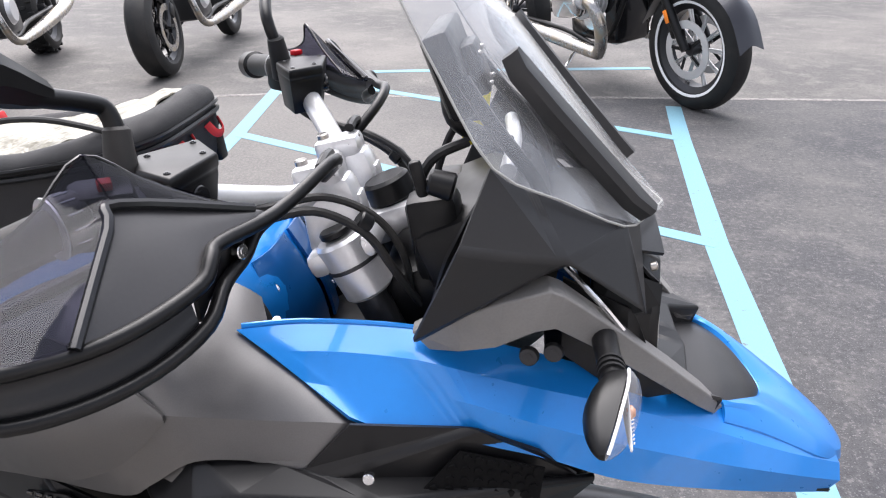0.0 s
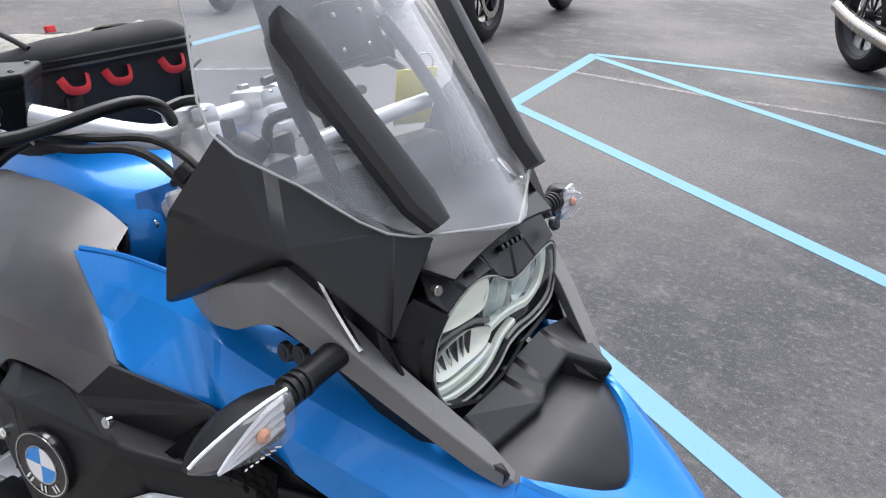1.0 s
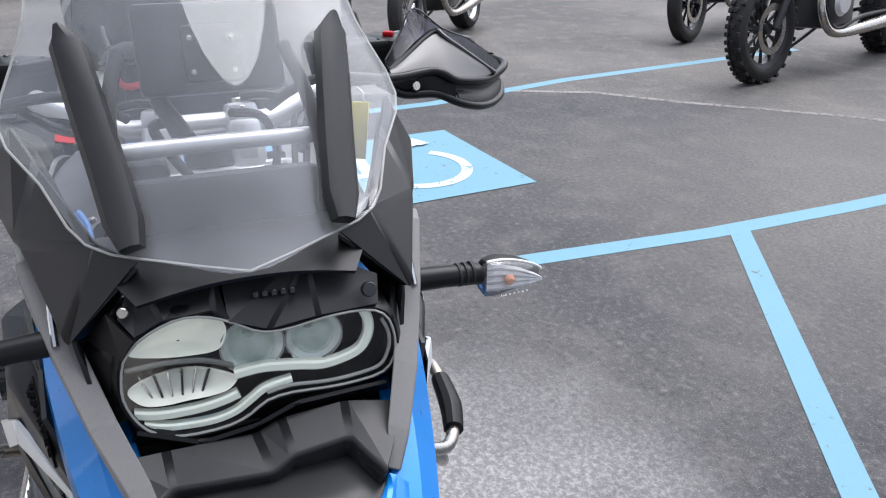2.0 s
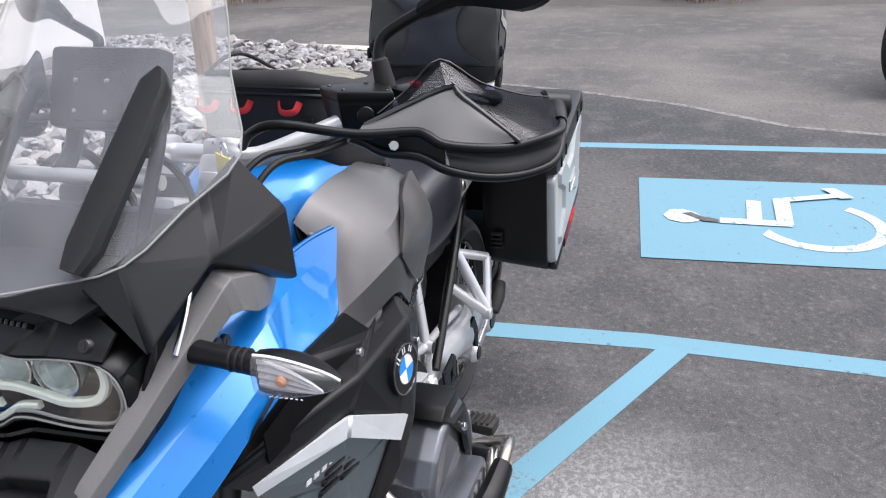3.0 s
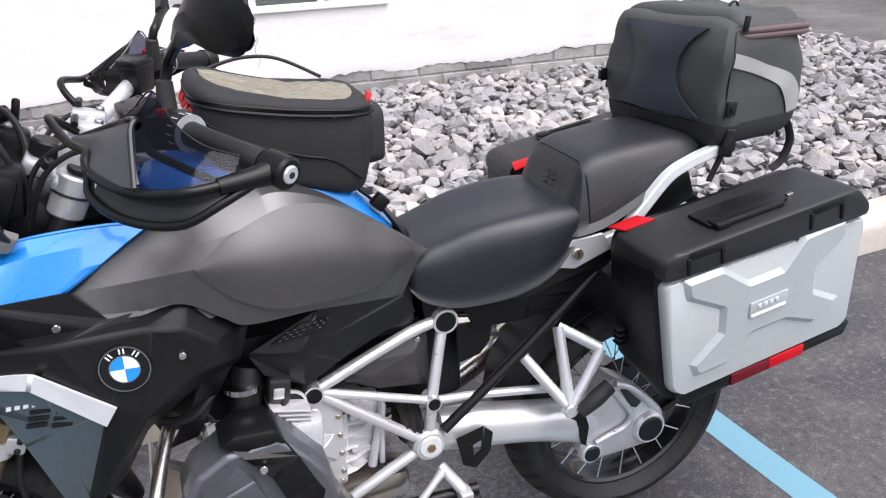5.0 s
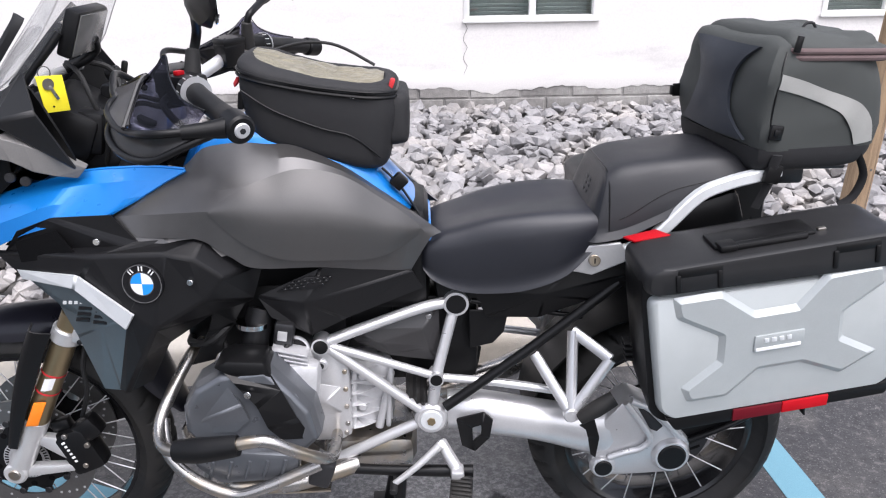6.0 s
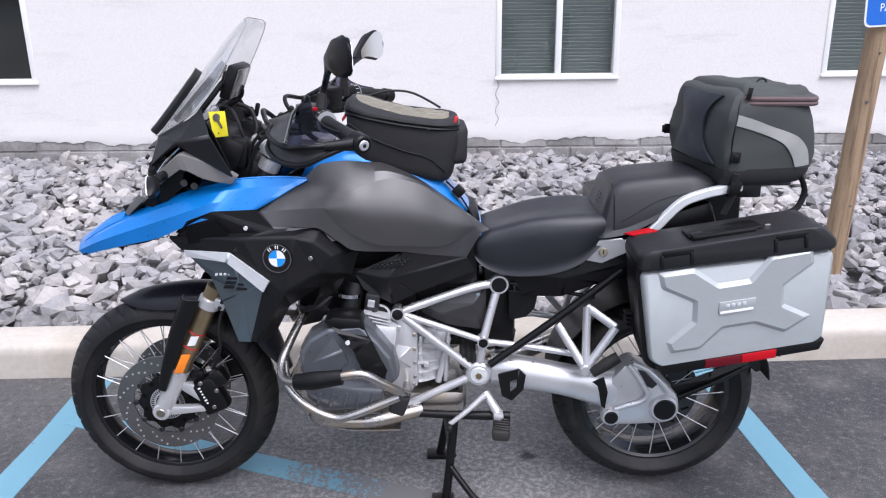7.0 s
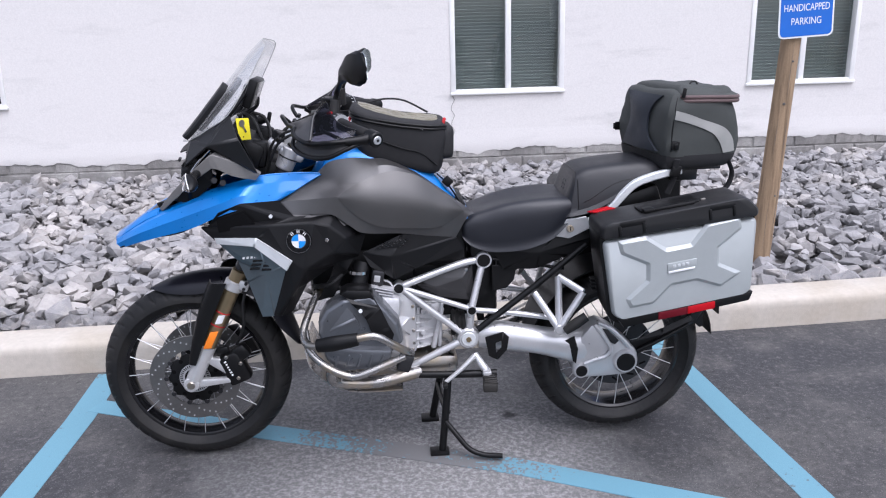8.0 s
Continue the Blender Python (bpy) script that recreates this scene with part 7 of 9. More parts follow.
def wheel(name, c, R, half, bead, spokes, hub_r, hub_w, pitch, label, rim_label):
    w = new(name)
    w.parent = bike
    tagged(w, label)
    part("tyre", tyre_mesh(c, R, half, bead, pitch), RUBBER, w, "worn black road tyre", 50)
    b = bead
    w1 = half * (0.64 if half < 0.07 else 0.70)
    part("rim", lathe([(b + 0.007, -w1 * 0.94), (b + 0.008, -w1), (b - 0.002, -w1 * 1.02), (b - 0.010, -w1 * 0.93), (b - 0.014, -w1 * 0.6), (b - 0.020, -w1 * 0.3), (b - 0.021, 0), (b - 0.020, w1 * 0.3), (b - 0.014, w1 * 0.6), (b - 0.010, w1 * 0.93), (b - 0.002, w1 * 1.02), (b + 0.008, w1), (b + 0.007, w1 * 0.94), (b - 0.002, w1 * 0.5), (b - 0.008, 0), (b - 0.002, -w1 * 0.5)], c, "y", 72), BLACK_GLOSS, w, rim_label)
    for s in (-1, 1):
        part("sidewall_ring", lathe([(b + 0.030, s * half * 0.945), (b + 0.031, s * half * 0.965), (b + 0.033, s * half * 0.965), (b + 0.034, s * half * 0.95)], c, "y", 72), RUBBER, w)
    part("hub", lathe([(0.012, -hub_w), (hub_r, -hub_w), (hub_r + 0.004, -hub_w * 0.8), (hub_r * 0.72, -hub_w * 0.55), (hub_r * 0.6, 0), (hub_r * 0.72, hub_w * 0.55), (hub_r + 0.004, hub_w * 0.8), (hub_r, hub_w), (0.012, hub_w)], c, "y", 40), BLACK_SATIN, w)
    for k in range(spokes):
        t = 2 * math.pi * k / spokes
        s = 1 if k % 2 else -1
        tw = 0.30 * (1 if (k // 2) % 2 else -1)
        a = V(c) + V((hub_r * math.cos(t + tw), s * hub_w * 0.8, hub_r * math.sin(t + tw)))
        e = V(c) + V(((b - 0.006) * math.cos(t), s * w1 * 0.86, (b - 0.008) * math.sin(t)))
        part("spoke", rod(a, e, 0.0016, seg=6), SPOKE, w)
    return w


front = wheel("front_wheel", (AX.x, 0, AX.z), 0.331, 0.060, 0.252, 40, 0.052, 0.05, 40, "front wire-spoked wheel", "black spoked rim")
for s in (-1, 1):
    disc = part("brake_disc", lathe([(0.106, s * 0.070), (0.158, s * 0.070), (0.158, s * 0.0755), (0.106, s * 0.0755)], tuple(AX), "y", 64), DISC, front, "drilled steel brake disc")
    # pale solid dots: daylight seen through the drilled holes is put into colour
    for k in range(48):
        r = (0.120, 0.130, 0.139, 0.149)[k % 4]
        t = 2 * math.pi * k / 48
        part("hole_dot", rod(AX + V((r * math.cos(t), s * 0.0695, r * math.sin(t))), AX + V((r * math.cos(t), s * 0.0762, r * math.sin(t))), 0.0032, seg=8), SPOKE, disc)
    bm = bmesh.new()
    lobes = [(0.091 + 0.006 * math.cos(10 * t) + 0.003 * math.cos(5 * t), t) for t in (2 * math.pi * q / 80 for q in range(80))]
    plate([AX + V((r * math.cos(t), s * 0.068, r * math.sin(t))) for r, t in lobes], (0, s * 0.006, 0), 0.001, bm)
    for k in range(10):
        t = 2 * math.pi * k / 10
        at = AX + V((0.1005 * math.cos(t), s * 0.067, 0.1005 * math.sin(t)))
        part("carrier_rivet", rod(at, at + V((0, s * 0.011, 0)), 0.0085, seg=14, bevel=0.001), DARK_METAL, disc)
        # hole drawn as a near-black disc, its shade in the colour
        hole = AX + V((0.076 * math.cos(t + 0.31), s * 0.0735, 0.076 * math.sin(t + 0.31)))
        part("carrier_hole", rod(hole, hole + V((0, s * 0.0012, 0)), 0.0075, seg=12), SHADE_BLACK, disc)
    part("disc_carrier", bm, BLACK_SATIN, disc)
    ring = part("sensor_ring", lathe([(0.036, s * 0.078), (0.054, s * 0.078), (0.054, s * 0.080), (0.036, s * 0.080)], tuple(AX), "y", 40), SPOKE, front, "slotted steel sensor ring")
    # slots drawn as near-black plates, their shade in the colour
    for k in range(40):
        t = 2 * math.pi * k / 40
        at = AX + V((0.047 * math.cos(t), s * 0.0804, 0.047 * math.sin(t)))
        part("ring_slot", block(tuple(at), (0.009, 0.001, 0.0032), (0, -math.degrees(t), 0), 0, 1), SHADE_BLACK, ring)
RX = V((0.765, 0, 0.336))
rear = wheel("rear_wheel", tuple(RX), 0.318, 0.083, 0.229, 40, 0.060, 0.055, 36, "rear wire-spoked wheel", "black spoked rim")

rear_disc = part("brake_disc", lathe([(0.050, -0.045), (0.138, -0.045), (0.138, -0.040), (0.050, -0.040)], tuple(RX), "y", 56), DARK_METAL, rear, "dark rear brake disc behind the drive housing")
# slots are flat near-black plates, the shade in them is colour
for k in range(12):
    t = 2 * math.pi * k / 12
    part("disc_slot", block(tuple(RX + V((0.118 * math.cos(t), -0.0456, 0.118 * math.sin(t)))), (0.026, 0.001, 0.007), (0, -math.degrees(t + 0.9), 0), 0, 1), SHADE_BLACK, rear_disc)

# engine: cast case, ribbed gear housing, flat-twin cylinders
bm = block((-0.06, 0, 0.51), (0.15, 0.25, 0.26), (0, 0, 0), 0.022)
block((0.065, 0, 0.50), (0.11, 0.19, 0.17), (0, 0, 0), 0.02, bm=bm)
block((-0.16, 0, 0.50), (0.14, 0.24, 0.26), (0, 0, 0), 0.03, bm=bm)
engine = part("engine", bm, CAST, bike, "silver cast aluminium flat-twin engine")
for s in (-1, 1):
    # ribbed gear housing: long and cross ribs over darker pockets
    part("gear_pocket", block((0.068, s * 0.098, 0.500), (0.098, 0.008, 0.150), (0, 0, 0), 0.003), CAST, engine)
    for k in range(6):
        z = 0.424 + 0.030 * k
        tip = 0.088 + 0.012 * ((k * 5) % 3)
        web = [(0.026, s * 0.100, z - 0.013), (0.026, s * 0.132, z - 0.002), (0.026, s * 0.100, z + 0.013), (tip, s * 0.101, z - 0.002 + 0.006 * (k % 2)), (0.052, s * 0.126, z)]
        part("case_rib", facets(web, [(0, 1, 4), (0, 4, 3), (1, 2, 4), (2, 3, 4)], 0.003, fold=0.002), CAST, engine)
    for x, w in ((0.030, 0.014), (0.112, 0.012)):
        part("case_rib", block((x, s * 0.106, 0.500), (w, 0.034, 0.165), (0, 4, 0), 0.005, 3), CAST, engine)
    part("case_rib", rod((0.085, s * 0.112, 0.415), (0.118, s * 0.112, 0.560), 0.010, 0.008, 12), CAST, engine)
    for x, z in ((0.050, 0.476), (0.088, 0.535), (0.052, 0.556)):
        part("case_boss", rod((x, s * 0.098, z), (x, s * 0.126, z), 0.011, 0.009, 14, bevel=0.002), CAST, engine)
    bm = plate([(-0.062, s * 0.118, 0.642), (-0.004, s * 0.118, 0.640), (0.026, s * 0.118, 0.602), (0.024, s * 0.118, 0.416), (-0.062, s * 0.118, 0.404)], (0, s * 0.030, 0), 0.007)
    part("case_cover", bm, SILVER_PAINT, engine)
    part("cover_fold", facets([(-0.062, s * 0.149, 0.560), (0.006, s * 0.149, 0.545), (-0.030, s * 0.160, 0.515), (-0.062, s * 0.158, 0.512), (-0.062, s * 0.149, 0.47), (0.004, s * 0.149, 0.48)], [(0, 1, 2, 3), (3, 2, 5, 4), (1, 5, 2)], 0.004, fold=0.003), SILVER_PAINT, engine)
    part("case_eye", rod((-0.034, s * 0.146, 0.606), (-0.034, s * 0.158, 0.606), 0.015, seg=22, bevel=0.003), CAST, engine)
    part("case_eye", rod((-0.034, s * 0.156, 0.606), (-0.034, s * 0.160, 0.606), 0.007, seg=14), DARK_METAL, engine)
    for x, z in ((0.016, 0.585), (0.016, 0.54), (0.016, 0.495), (0.016, 0.45), (0.012, 0.425)):
        screw((x, s * 0.149, z), (0, s, 0), 0.006, STEEL, engine, "case_bolt")
    for k in range(6):
        part("fin", block((-0.085, s * 0.185, 0.682 - 0.0095 * k), (0.075, 0.10, 0.0042), (0, 14, 0), 0.0012), CAST, engine)
    cyl = part("cylinder", merge(rod((-0.15, s * 0.12, 0.545), (-0.15, s * 0.235, 0.558), 0.092, 0.088, 26, bevel=0.006), block((-0.145, s * 0.215, 0.565), (0.22, 0.05, 0.205), (0, 8, 0), 0.02)), CAST, engine, "silver cylinder barrel")

    VC = [(-0.297, 0.560), (-0.293, 0.619), (-0.268, 0.658), (-0.215, 0.690), (-0.120, 0.702), (-0.070, 0.645), (-0.036, 0.598), (-0.022, 0.530), (-0.060, 0.495), (-0.240, 0.490)]

    def vc(y, k):
        return [(-0.155 + (x + 0.155) * k, s * y, 0.58 + (z - 0.58) * k) for x, z in VC]

    bm = loft([vc(0.228, 1.0), vc(0.283, 1.0), vc(0.309, 0.96), vc(0.316, 0.90)])
    ease(bm, 0.003)
    cover = part("valve_cover", bm, COVER_GREY, engine, "graphite faceted valve cover")
    # folded front facets, black band, lighter rear panel
    part("cover_facet", facets([(-0.294, s * 0.296, 0.612), (-0.266, s * 0.302, 0.652), (-0.208, s * 0.311, 0.682), (-0.172, s * 0.326, 0.628), (-0.290, s * 0.313, 0.572), (-0.160, s * 0.325, 0.592), (-0.190, s * 0.322, 0.562), (-0.288, s * 0.310, 0.556)], [(0, 1, 2, 3, 4), (4, 3, 5, 6, 7)], 0.006, fold=0.004), COVER_GREY, cover, "grey folded cover facet")
    part("cover_band", facets([(-0.200, s * 0.313, 0.694), (-0.118, s * 0.307, 0.700), (-0.105, s * 0.322, 0.652), (-0.062, s * 0.320, 0.585), (-0.040, s * 0.311, 0.535), (-0.098, s * 0.328, 0.545), (-0.122, s * 0.333, 0.575), (-0.140, s * 0.333, 0.628), (-0.176, s * 0.328, 0.672)], [(0, 1, 2, 8), (8, 2, 7), (7, 2, 3, 6), (6, 3, 4, 5)], 0.010, fold=0.006), BLACK, cover, "black valve cover band")
    part("cover_panel", facets([(-0.108, s * 0.310, 0.655), (-0.066, s * 0.305, 0.636), (-0.042, s * 0.304, 0.592), (-0.030, s * 0.299, 0.535), (-0.052, s * 0.308, 0.540), (-0.075, s * 0.314, 0.598)], [(0, 1, 2, 5), (5, 2, 3, 4)], 0.012, fold=0.004), COVER_LIGHT, cover, "lighter grey rear panel")
    bm = plate([(-0.222, s * 0.235, 0.706), (-0.195, s * 0.235, 0.720), (-0.122, s * 0.235, 0.714), (-0.108, s * 0.235, 0.680), (-0.19, s * 0.235, 0.686)], (0, s * 0.080, 0), 0.006)
    part("coil_cover", bm, BLACK, cover, "black coil cover")
    screw((-0.155, s * 0.334, 0.655), (0, s, 0.3), 0.0075, CHROME, cover)
    part("cover_base", plate([(-0.282, s * 0.239, 0.545), (-0.060, s * 0.239, 0.520), (-0.070, s * 0.239, 0.462), (-0.226, s * 0.239, 0.455), (-0.272, s * 0.239, 0.496)], (0, s * 0.112, 0), 0.012), COVER_GREY, cover)
    for k in range(5):
        part("base_rib", block((-0.24 + 0.036 * k, s * 0.352, 0.492), (0.007, 0.006, 0.046), (0, 18, 0), 0.002), COVER_GREY, cover)
    cover.location.z = -0.008
    # crash bar
    bar = part("crash_bar", tube([(-0.285, s * 0.14, 0.668), (-0.305, s * 0.18, 0.655), (-0.335, s * 0.27, 0.60), (-0.342, s * 0.32, 0.568), (-0.322, s * 0.362, 0.551), (-0.27, s * 0.390, 0.560), (-0.19, s * 0.402, 0.578), (-0.115, s * 0.403, 0.588), (-0.065, s * 0.392, 0.556), (-0.012, s * 0.356, 0.508), (0.0, s * 0.30, 0.478), (-0.01, s * 0.14, 0.42)], 0.0125, 14, 4), STEEL, bike, "brushed steel cylinder guard bar")
    part("lower_bar", tube([(-0.338, s * 0.30, 0.575), (-0.322, s * 0.345, 0.525), (-0.275, s * 0.365, 0.478), (-0.205, s * 0.372, 0.443), (-0.15, s * 0.372, 0.448), (-0.02, s * 0.352, 0.492)], 0.0125, 14, 4), STEEL, bar)
    part("bar_pad", tube([(-0.292, s * 0.383, 0.557), (-0.24, s * 0.398, 0.568), (-0.165, s * 0.405, 0.581)], [0.019, 0.022, 0.018], 10, 4, squash=1.15), BLACK, bar, "black rubber bar pad")
    part("bar_bracket", block((-0.02, s * 0.335, 0.468), (0.045, 0.05, 0.06), (0, 20, 0), 0.008), DARK_METAL, bar)
    # exhaust header
    part("exhaust_header", tube([(-0.235, s * 0.28, 0.46), (-0.262, s * 0.275, 0.41), (-0.255, s * 0.245, 0.366), (-0.20, s * 0.222, 0.346), (-0.10, s * 0.208, 0.340), (0.03, s * 0.15, 0.340)], 0.0215, 16, 5), STEEL, bike, "heat-tinted steel exhaust header")
    # intake tract
    intake = part("intake", tube([(-0.165, s * 0.20, 0.655), (-0.160, s * 0.195, 0.70), (-0.145, s * 0.17, 0.755)], [0.030, 0.029, 0.031], 18, 3), BLACK, bike)
    for z in (0.672, 0.735):
        part("hose_clamp", rod((-0.163, s * 0.199, z - 0.005), (-0.162, s * 0.198, z + 0.005), 0.0325, seg=22), CHROME, intake)
    part("throttle_body", block((-0.098, s * 0.190, 0.712), (0.042, 0.045, 0.055), (0, 10, 0), 0.008), DARK_METAL, bike)
    part("sensor_plate", block((-0.100, s * 0.214, 0.712), (0.020, 0.004, 0.022), (0, 10, 0), 0.002), SILVER, bike)
    stub = part("air_stub", rod((-0.078, s * 0.14, 0.672), (-0.078, s * 0.196, 0.672), 0.030, seg=24, bevel=0.003), BLACK, bike)
    part("stub_rim", lathe([(0.025, s * 0.194), (0.030, s * 0.194), (0.030, s * 0.1995), (0.025, s * 0.1995)], (-0.078, 0, 0.672), "y", 26), SPOKE, stub)
    part("cable", tube([(-0.24, s * 0.16, 0.70), (-0.20, s * 0.225, 0.66), (-0.13, s * 0.235, 0.66), (-0.08, s * 0.20, 0.70)], 0.005, 8, 5), RUBBER, bike)
    part("cable", tube([(-0.32, s * 0.10, 0.66), (-0.30, s * 0.17, 0.68), (-0.25, s * 0.20, 0.70), (-0.20, s * 0.18, 0.74)], 0.009, 8, 5), RUBBER, bike)
    # side cover and rear tank cover between the frame tubes
    part("frame_cover", facets([(0.020, s * 0.112, 0.668), (0.228, s * 0.098, 0.716), (0.231, s * 0.100, 0.578), (0.117, s * 0.110, 0.606), (0.044, s * 0.112, 0.639), (0.10, s * 0.120, 0.640), (0.19, s * 0.116, 0.668), (0.20, s * 0.108, 0.62)], [(0, 1, 6, 5), (0, 5, 4), (1, 2, 7, 6), (5, 6, 7, 3), (5, 3, 4), (7, 2, 3)], 0.005, fold=0.004), GUARD_GREY, bike, "graphite plastic frame cover")
    screw((0.205, s * 0.106, 0.695), (0, s, 0), 0.0075, CHROME, bike)
    part("frame_cover", facets([(0.295, s * 0.098, 0.705), (0.385, s * 0.092, 0.695), (0.375, s * 0.096, 0.645), (0.35, s * 0.098, 0.618), (0.298, s * 0.10, 0.608)], [(0, 1, 2, 3, 4)], 0.006, 0.003), BLACK, bike)
    # tubular rear frame
    A, B, C, D, E = (0.266, s * 0.100, 0.728), (-0.030, s * 0.150, 0.658), (0.219, s * 0.138, 0.560), (0.206, s * 0.140, 0.456), (-0.02, s * 0.145, 0.350)
    frame_ob = part("rear_frame", tube([B, V(B).lerp(V(A), 0.35) + V((0, 0, 0.006)), V(B).lerp(V(A), 0.75) + V((0, 0, 0.010)), A], 0.0125, 14, 4), SILVER_PAINT, bike, "silver painted tubular rear frame")
    for p, q, r in ((A, C, 0.0125), (C, D, 0.0135), (B, C, 0.0095), (B, D, 0.0120), (D, E, 0.0125)):
        part("tube", rod(p, q, r, seg=14), SILVER_PAINT, frame_ob)
    for p, r in ((A, 0.028), (B, 0.020), (C, 0.017)):
        p = V(p)
        bm = lathe([(r * 0.78, -0.018), (r, -0.018), (r, 0.021), (r * 0.78, 0.021)], tuple(p), "y", 26)
        part("tube_end", bm, SILVER_PAINT, frame_ob)
        part("plug", rod(p - V((0, s * 0.015, 0)), p + V((0, s * 0.0192, 0)), r * 0.80, seg=20), BLACK, frame_ob)
    part("pivot", rod(V(D) - V((0, s * 0.03, 0)), V(D) + V((0, s * 0.016, 0)), 0.042, 0.038, 28, bevel=0.006), SILVER_PAINT, frame_ob, "silver swingarm pivot boss")
    part("pivot_cap", rod(V(D) + V((0, s * 0.014, 0)), V(D) + V((0, s * 0.020, 0)), 0.026, seg=24, bevel=0.002), WHITE_TRIM, frame_ob)
    part("pivot_nut", rod(V(D) + V((0, s * 0.018, 0)), V(D) + V((0, s * 0.024, 0)), 0.010, seg=6), GOLD, frame_ob)
    part("strut", tube([(0.238, s * 0.152, 0.488), (0.43, s * 0.137, 0.625), (0.622, s * 0.120, 0.772)], 0.0115, 12, 2), BLACK_SATIN, bike, "black frame strut")
    part("strut", tube([(0.222, s * 0.135, 0.556), (0.35, s * 0.135, 0.54), (0.495, s * 0.14, 0.515)], 0.010, 12, 2), SILVER_PAINT, bike)
    part("strut", rod((0.30, s * 0.10, 0.728), (0.55, s * 0.10, 0.680), 0.006, seg=10), BLACK_SATIN, bike)
    # passenger footrest bracket
    T, R_, L_, F_ = (0.525, s * 0.128, 0.660), (0.597, s * 0.192, 0.622), (0.512, s * 0.212, 0.500), (0.440, s * 0.130, 0.606)
    fb = part("footrest_bracket", tube([T, L_], 0.0115, 10, 1, squash=1.3), SILVER_PAINT, bike, "silver cast passenger footrest bracket")
    for p, q in ((T, R_), (R_, L_), (F_, L_)):
        part("bracket_bar", tube([p, q], 0.0105, 10, 1, squash=1.2), SILVER_PAINT, fb)
    part("bracket_boss", rod(V(L_) - V((0, s * 0.012, 0)), V(L_) + V((0, s * 0.012, 0)), 0.017, seg=18, bevel=0.003), SILVER_PAINT, fb)
    part("folded_footrest", tube([(0.530, s * 0.225, 0.495), (0.565, s * 0.228, 0.522), (0.602, s * 0.225, 0.545)], [0.014, 0.019, 0.017], 10, 3), RUBBER, fb, "folded black rubber footrest")
    # rider footrest, heel plate, gear lever
    part("heel_plate", facets([(0.262, s * 0.165, 0.462), (0.325, s * 0.172, 0.482), (0.345, s * 0.172, 0.462), (0.338, s * 0.172, 0.415), (0.305, s * 0.170, 0.378), (0.275, s * 0.166, 0.392), (0.298, s * 0.170, 0.442), (0.320, s * 0.171, 0.450), (0.318, s * 0.171, 0.422), (0.300, s * 0.170, 0.405)], [(0, 1, 7, 6), (1, 2, 3, 8, 7), (3, 4, 9, 8), (4, 5, 0, 6, 9)], 0.006, 0.002), BLACK, bike, "black heel guard plate")
    peg = part("footrest", merge(rod((0.225, s * 0.15, 0.395), (0.262, s * 0.20, 0.352), 0.014, seg=12, bevel=0.003), block((0.262, s * 0.205, 0.345), (0.03, 0.04, 0.03), bevel=0.006)), SILVER_PAINT, bike, "silver footrest with a black rubber tread")
    bm = block((0.268, s * 0.250, 0.328), (0.050, 0.085, 0.030), (0, 0, s * 6), 0.007)
    for k in range(5):
        block((0.268, s * (0.222 + 0.014 * k), 0.345), (0.046, 0.006, 0.008), (0, 0, s * 12), 0.002, 1, bm)
    part("tread", bm, RUBBER, peg)
    part("foot_lever", tube([(0.225, s * 0.175, 0.402), (0.175, s * 0.19, 0.360), (0.118, s * 0.20, 0.318)], [0.010, 0.008, 0.007], 10, 3), SILVER, bike, "silver foot lever")
    part("lever_tip", rod((0.118, s * 0.19, 0.316), (0.116, s * 0.225, 0.312), 0.009, seg=12, bevel=0.002), RUBBER, bike)
# skid plate
part("skid_plate", patch([[(-0.36, y, 0.44) for y in (-0.14, 0, 0.14)], [(-0.33, y, 0.362) for y in (-0.165, 0, 0.165)], [(-0.22, y, 0.300) for y in (-0.185, 0, 0.185)], [(-0.03, y, 0.294) for y in (-0.185, 0, 0.185)]], 4, 4, 0.005), STEEL, bike, "brushed metal skid plate")
part("collector", merge(block((0.06, 0, 0.345), (0.22, 0.26, 0.09), bevel=0.03), tube([(0.12, 0.1, 0.35), (0.4, 0.16, 0.40), (0.62, 0.20, 0.5)], 0.03, 14, 4)), STEEL, bike)
part("silencer", tube([(0.58, 0.20, 0.49), (0.66, 0.20, 0.53), (0.95, 0.20, 0.66), (0.98, 0.20, 0.673)], [0.03, 0.055, 0.055, 0.04], 18, 3), STEEL, bike)

# single-sided drive arm and final drive, on the left
arm = part("drive_arm", loft([[(x, yc + hy * math.cos(a), zc + hz * math.sin(a)) for a in (2 * math.pi * k / 18 for k in range(18))] for x, yc, zc, hy, hz in ((0.245, -0.105, 0.452, 0.034, 0.050), (0.32, -0.108, 0.446, 0.042, 0.054), (0.45, -0.115, 0.424, 0.042, 0.052), (0.56, -0.120, 0.398, 0.041, 0.060), (0.64, -0.114, 0.378, 0.034, 0.076), (0.70, -0.108, 0.368, 0.028, 0.070), (0.75, -0.105, 0.36, 0.012, 0.04))], 3), SILVER_PAINT, bike, "silver cast drive shaft arm")
FD = [(0.575, 0.312), (0.612, 0.277), (0.70, 0.280), (0.775, 0.283), (0.815, 0.320), (0.812, 0.372), (0.775, 0.415), (0.715, 0.468), (0.668, 0.492), (0.640, 0.478), (0.600, 0.43)]
bm = plate([(x, -0.150, z) for x, z in FD], (0, 0.085, 0), 0.012)
drive = part("final_drive", bm, SILVER_PAINT, bike, "silver cast final drive housing")
part("housing_rib", tube([(0.650, -0.156, 0.486), (0.684, -0.160, 0.440), (0.712, -0.160, 0.392), (0.694, -0.160, 0.365), (0.655, -0.158, 0.352), (0.618, -0.156, 0.338)], 0.0075, 10, 4), SILVER_PAINT, drive)
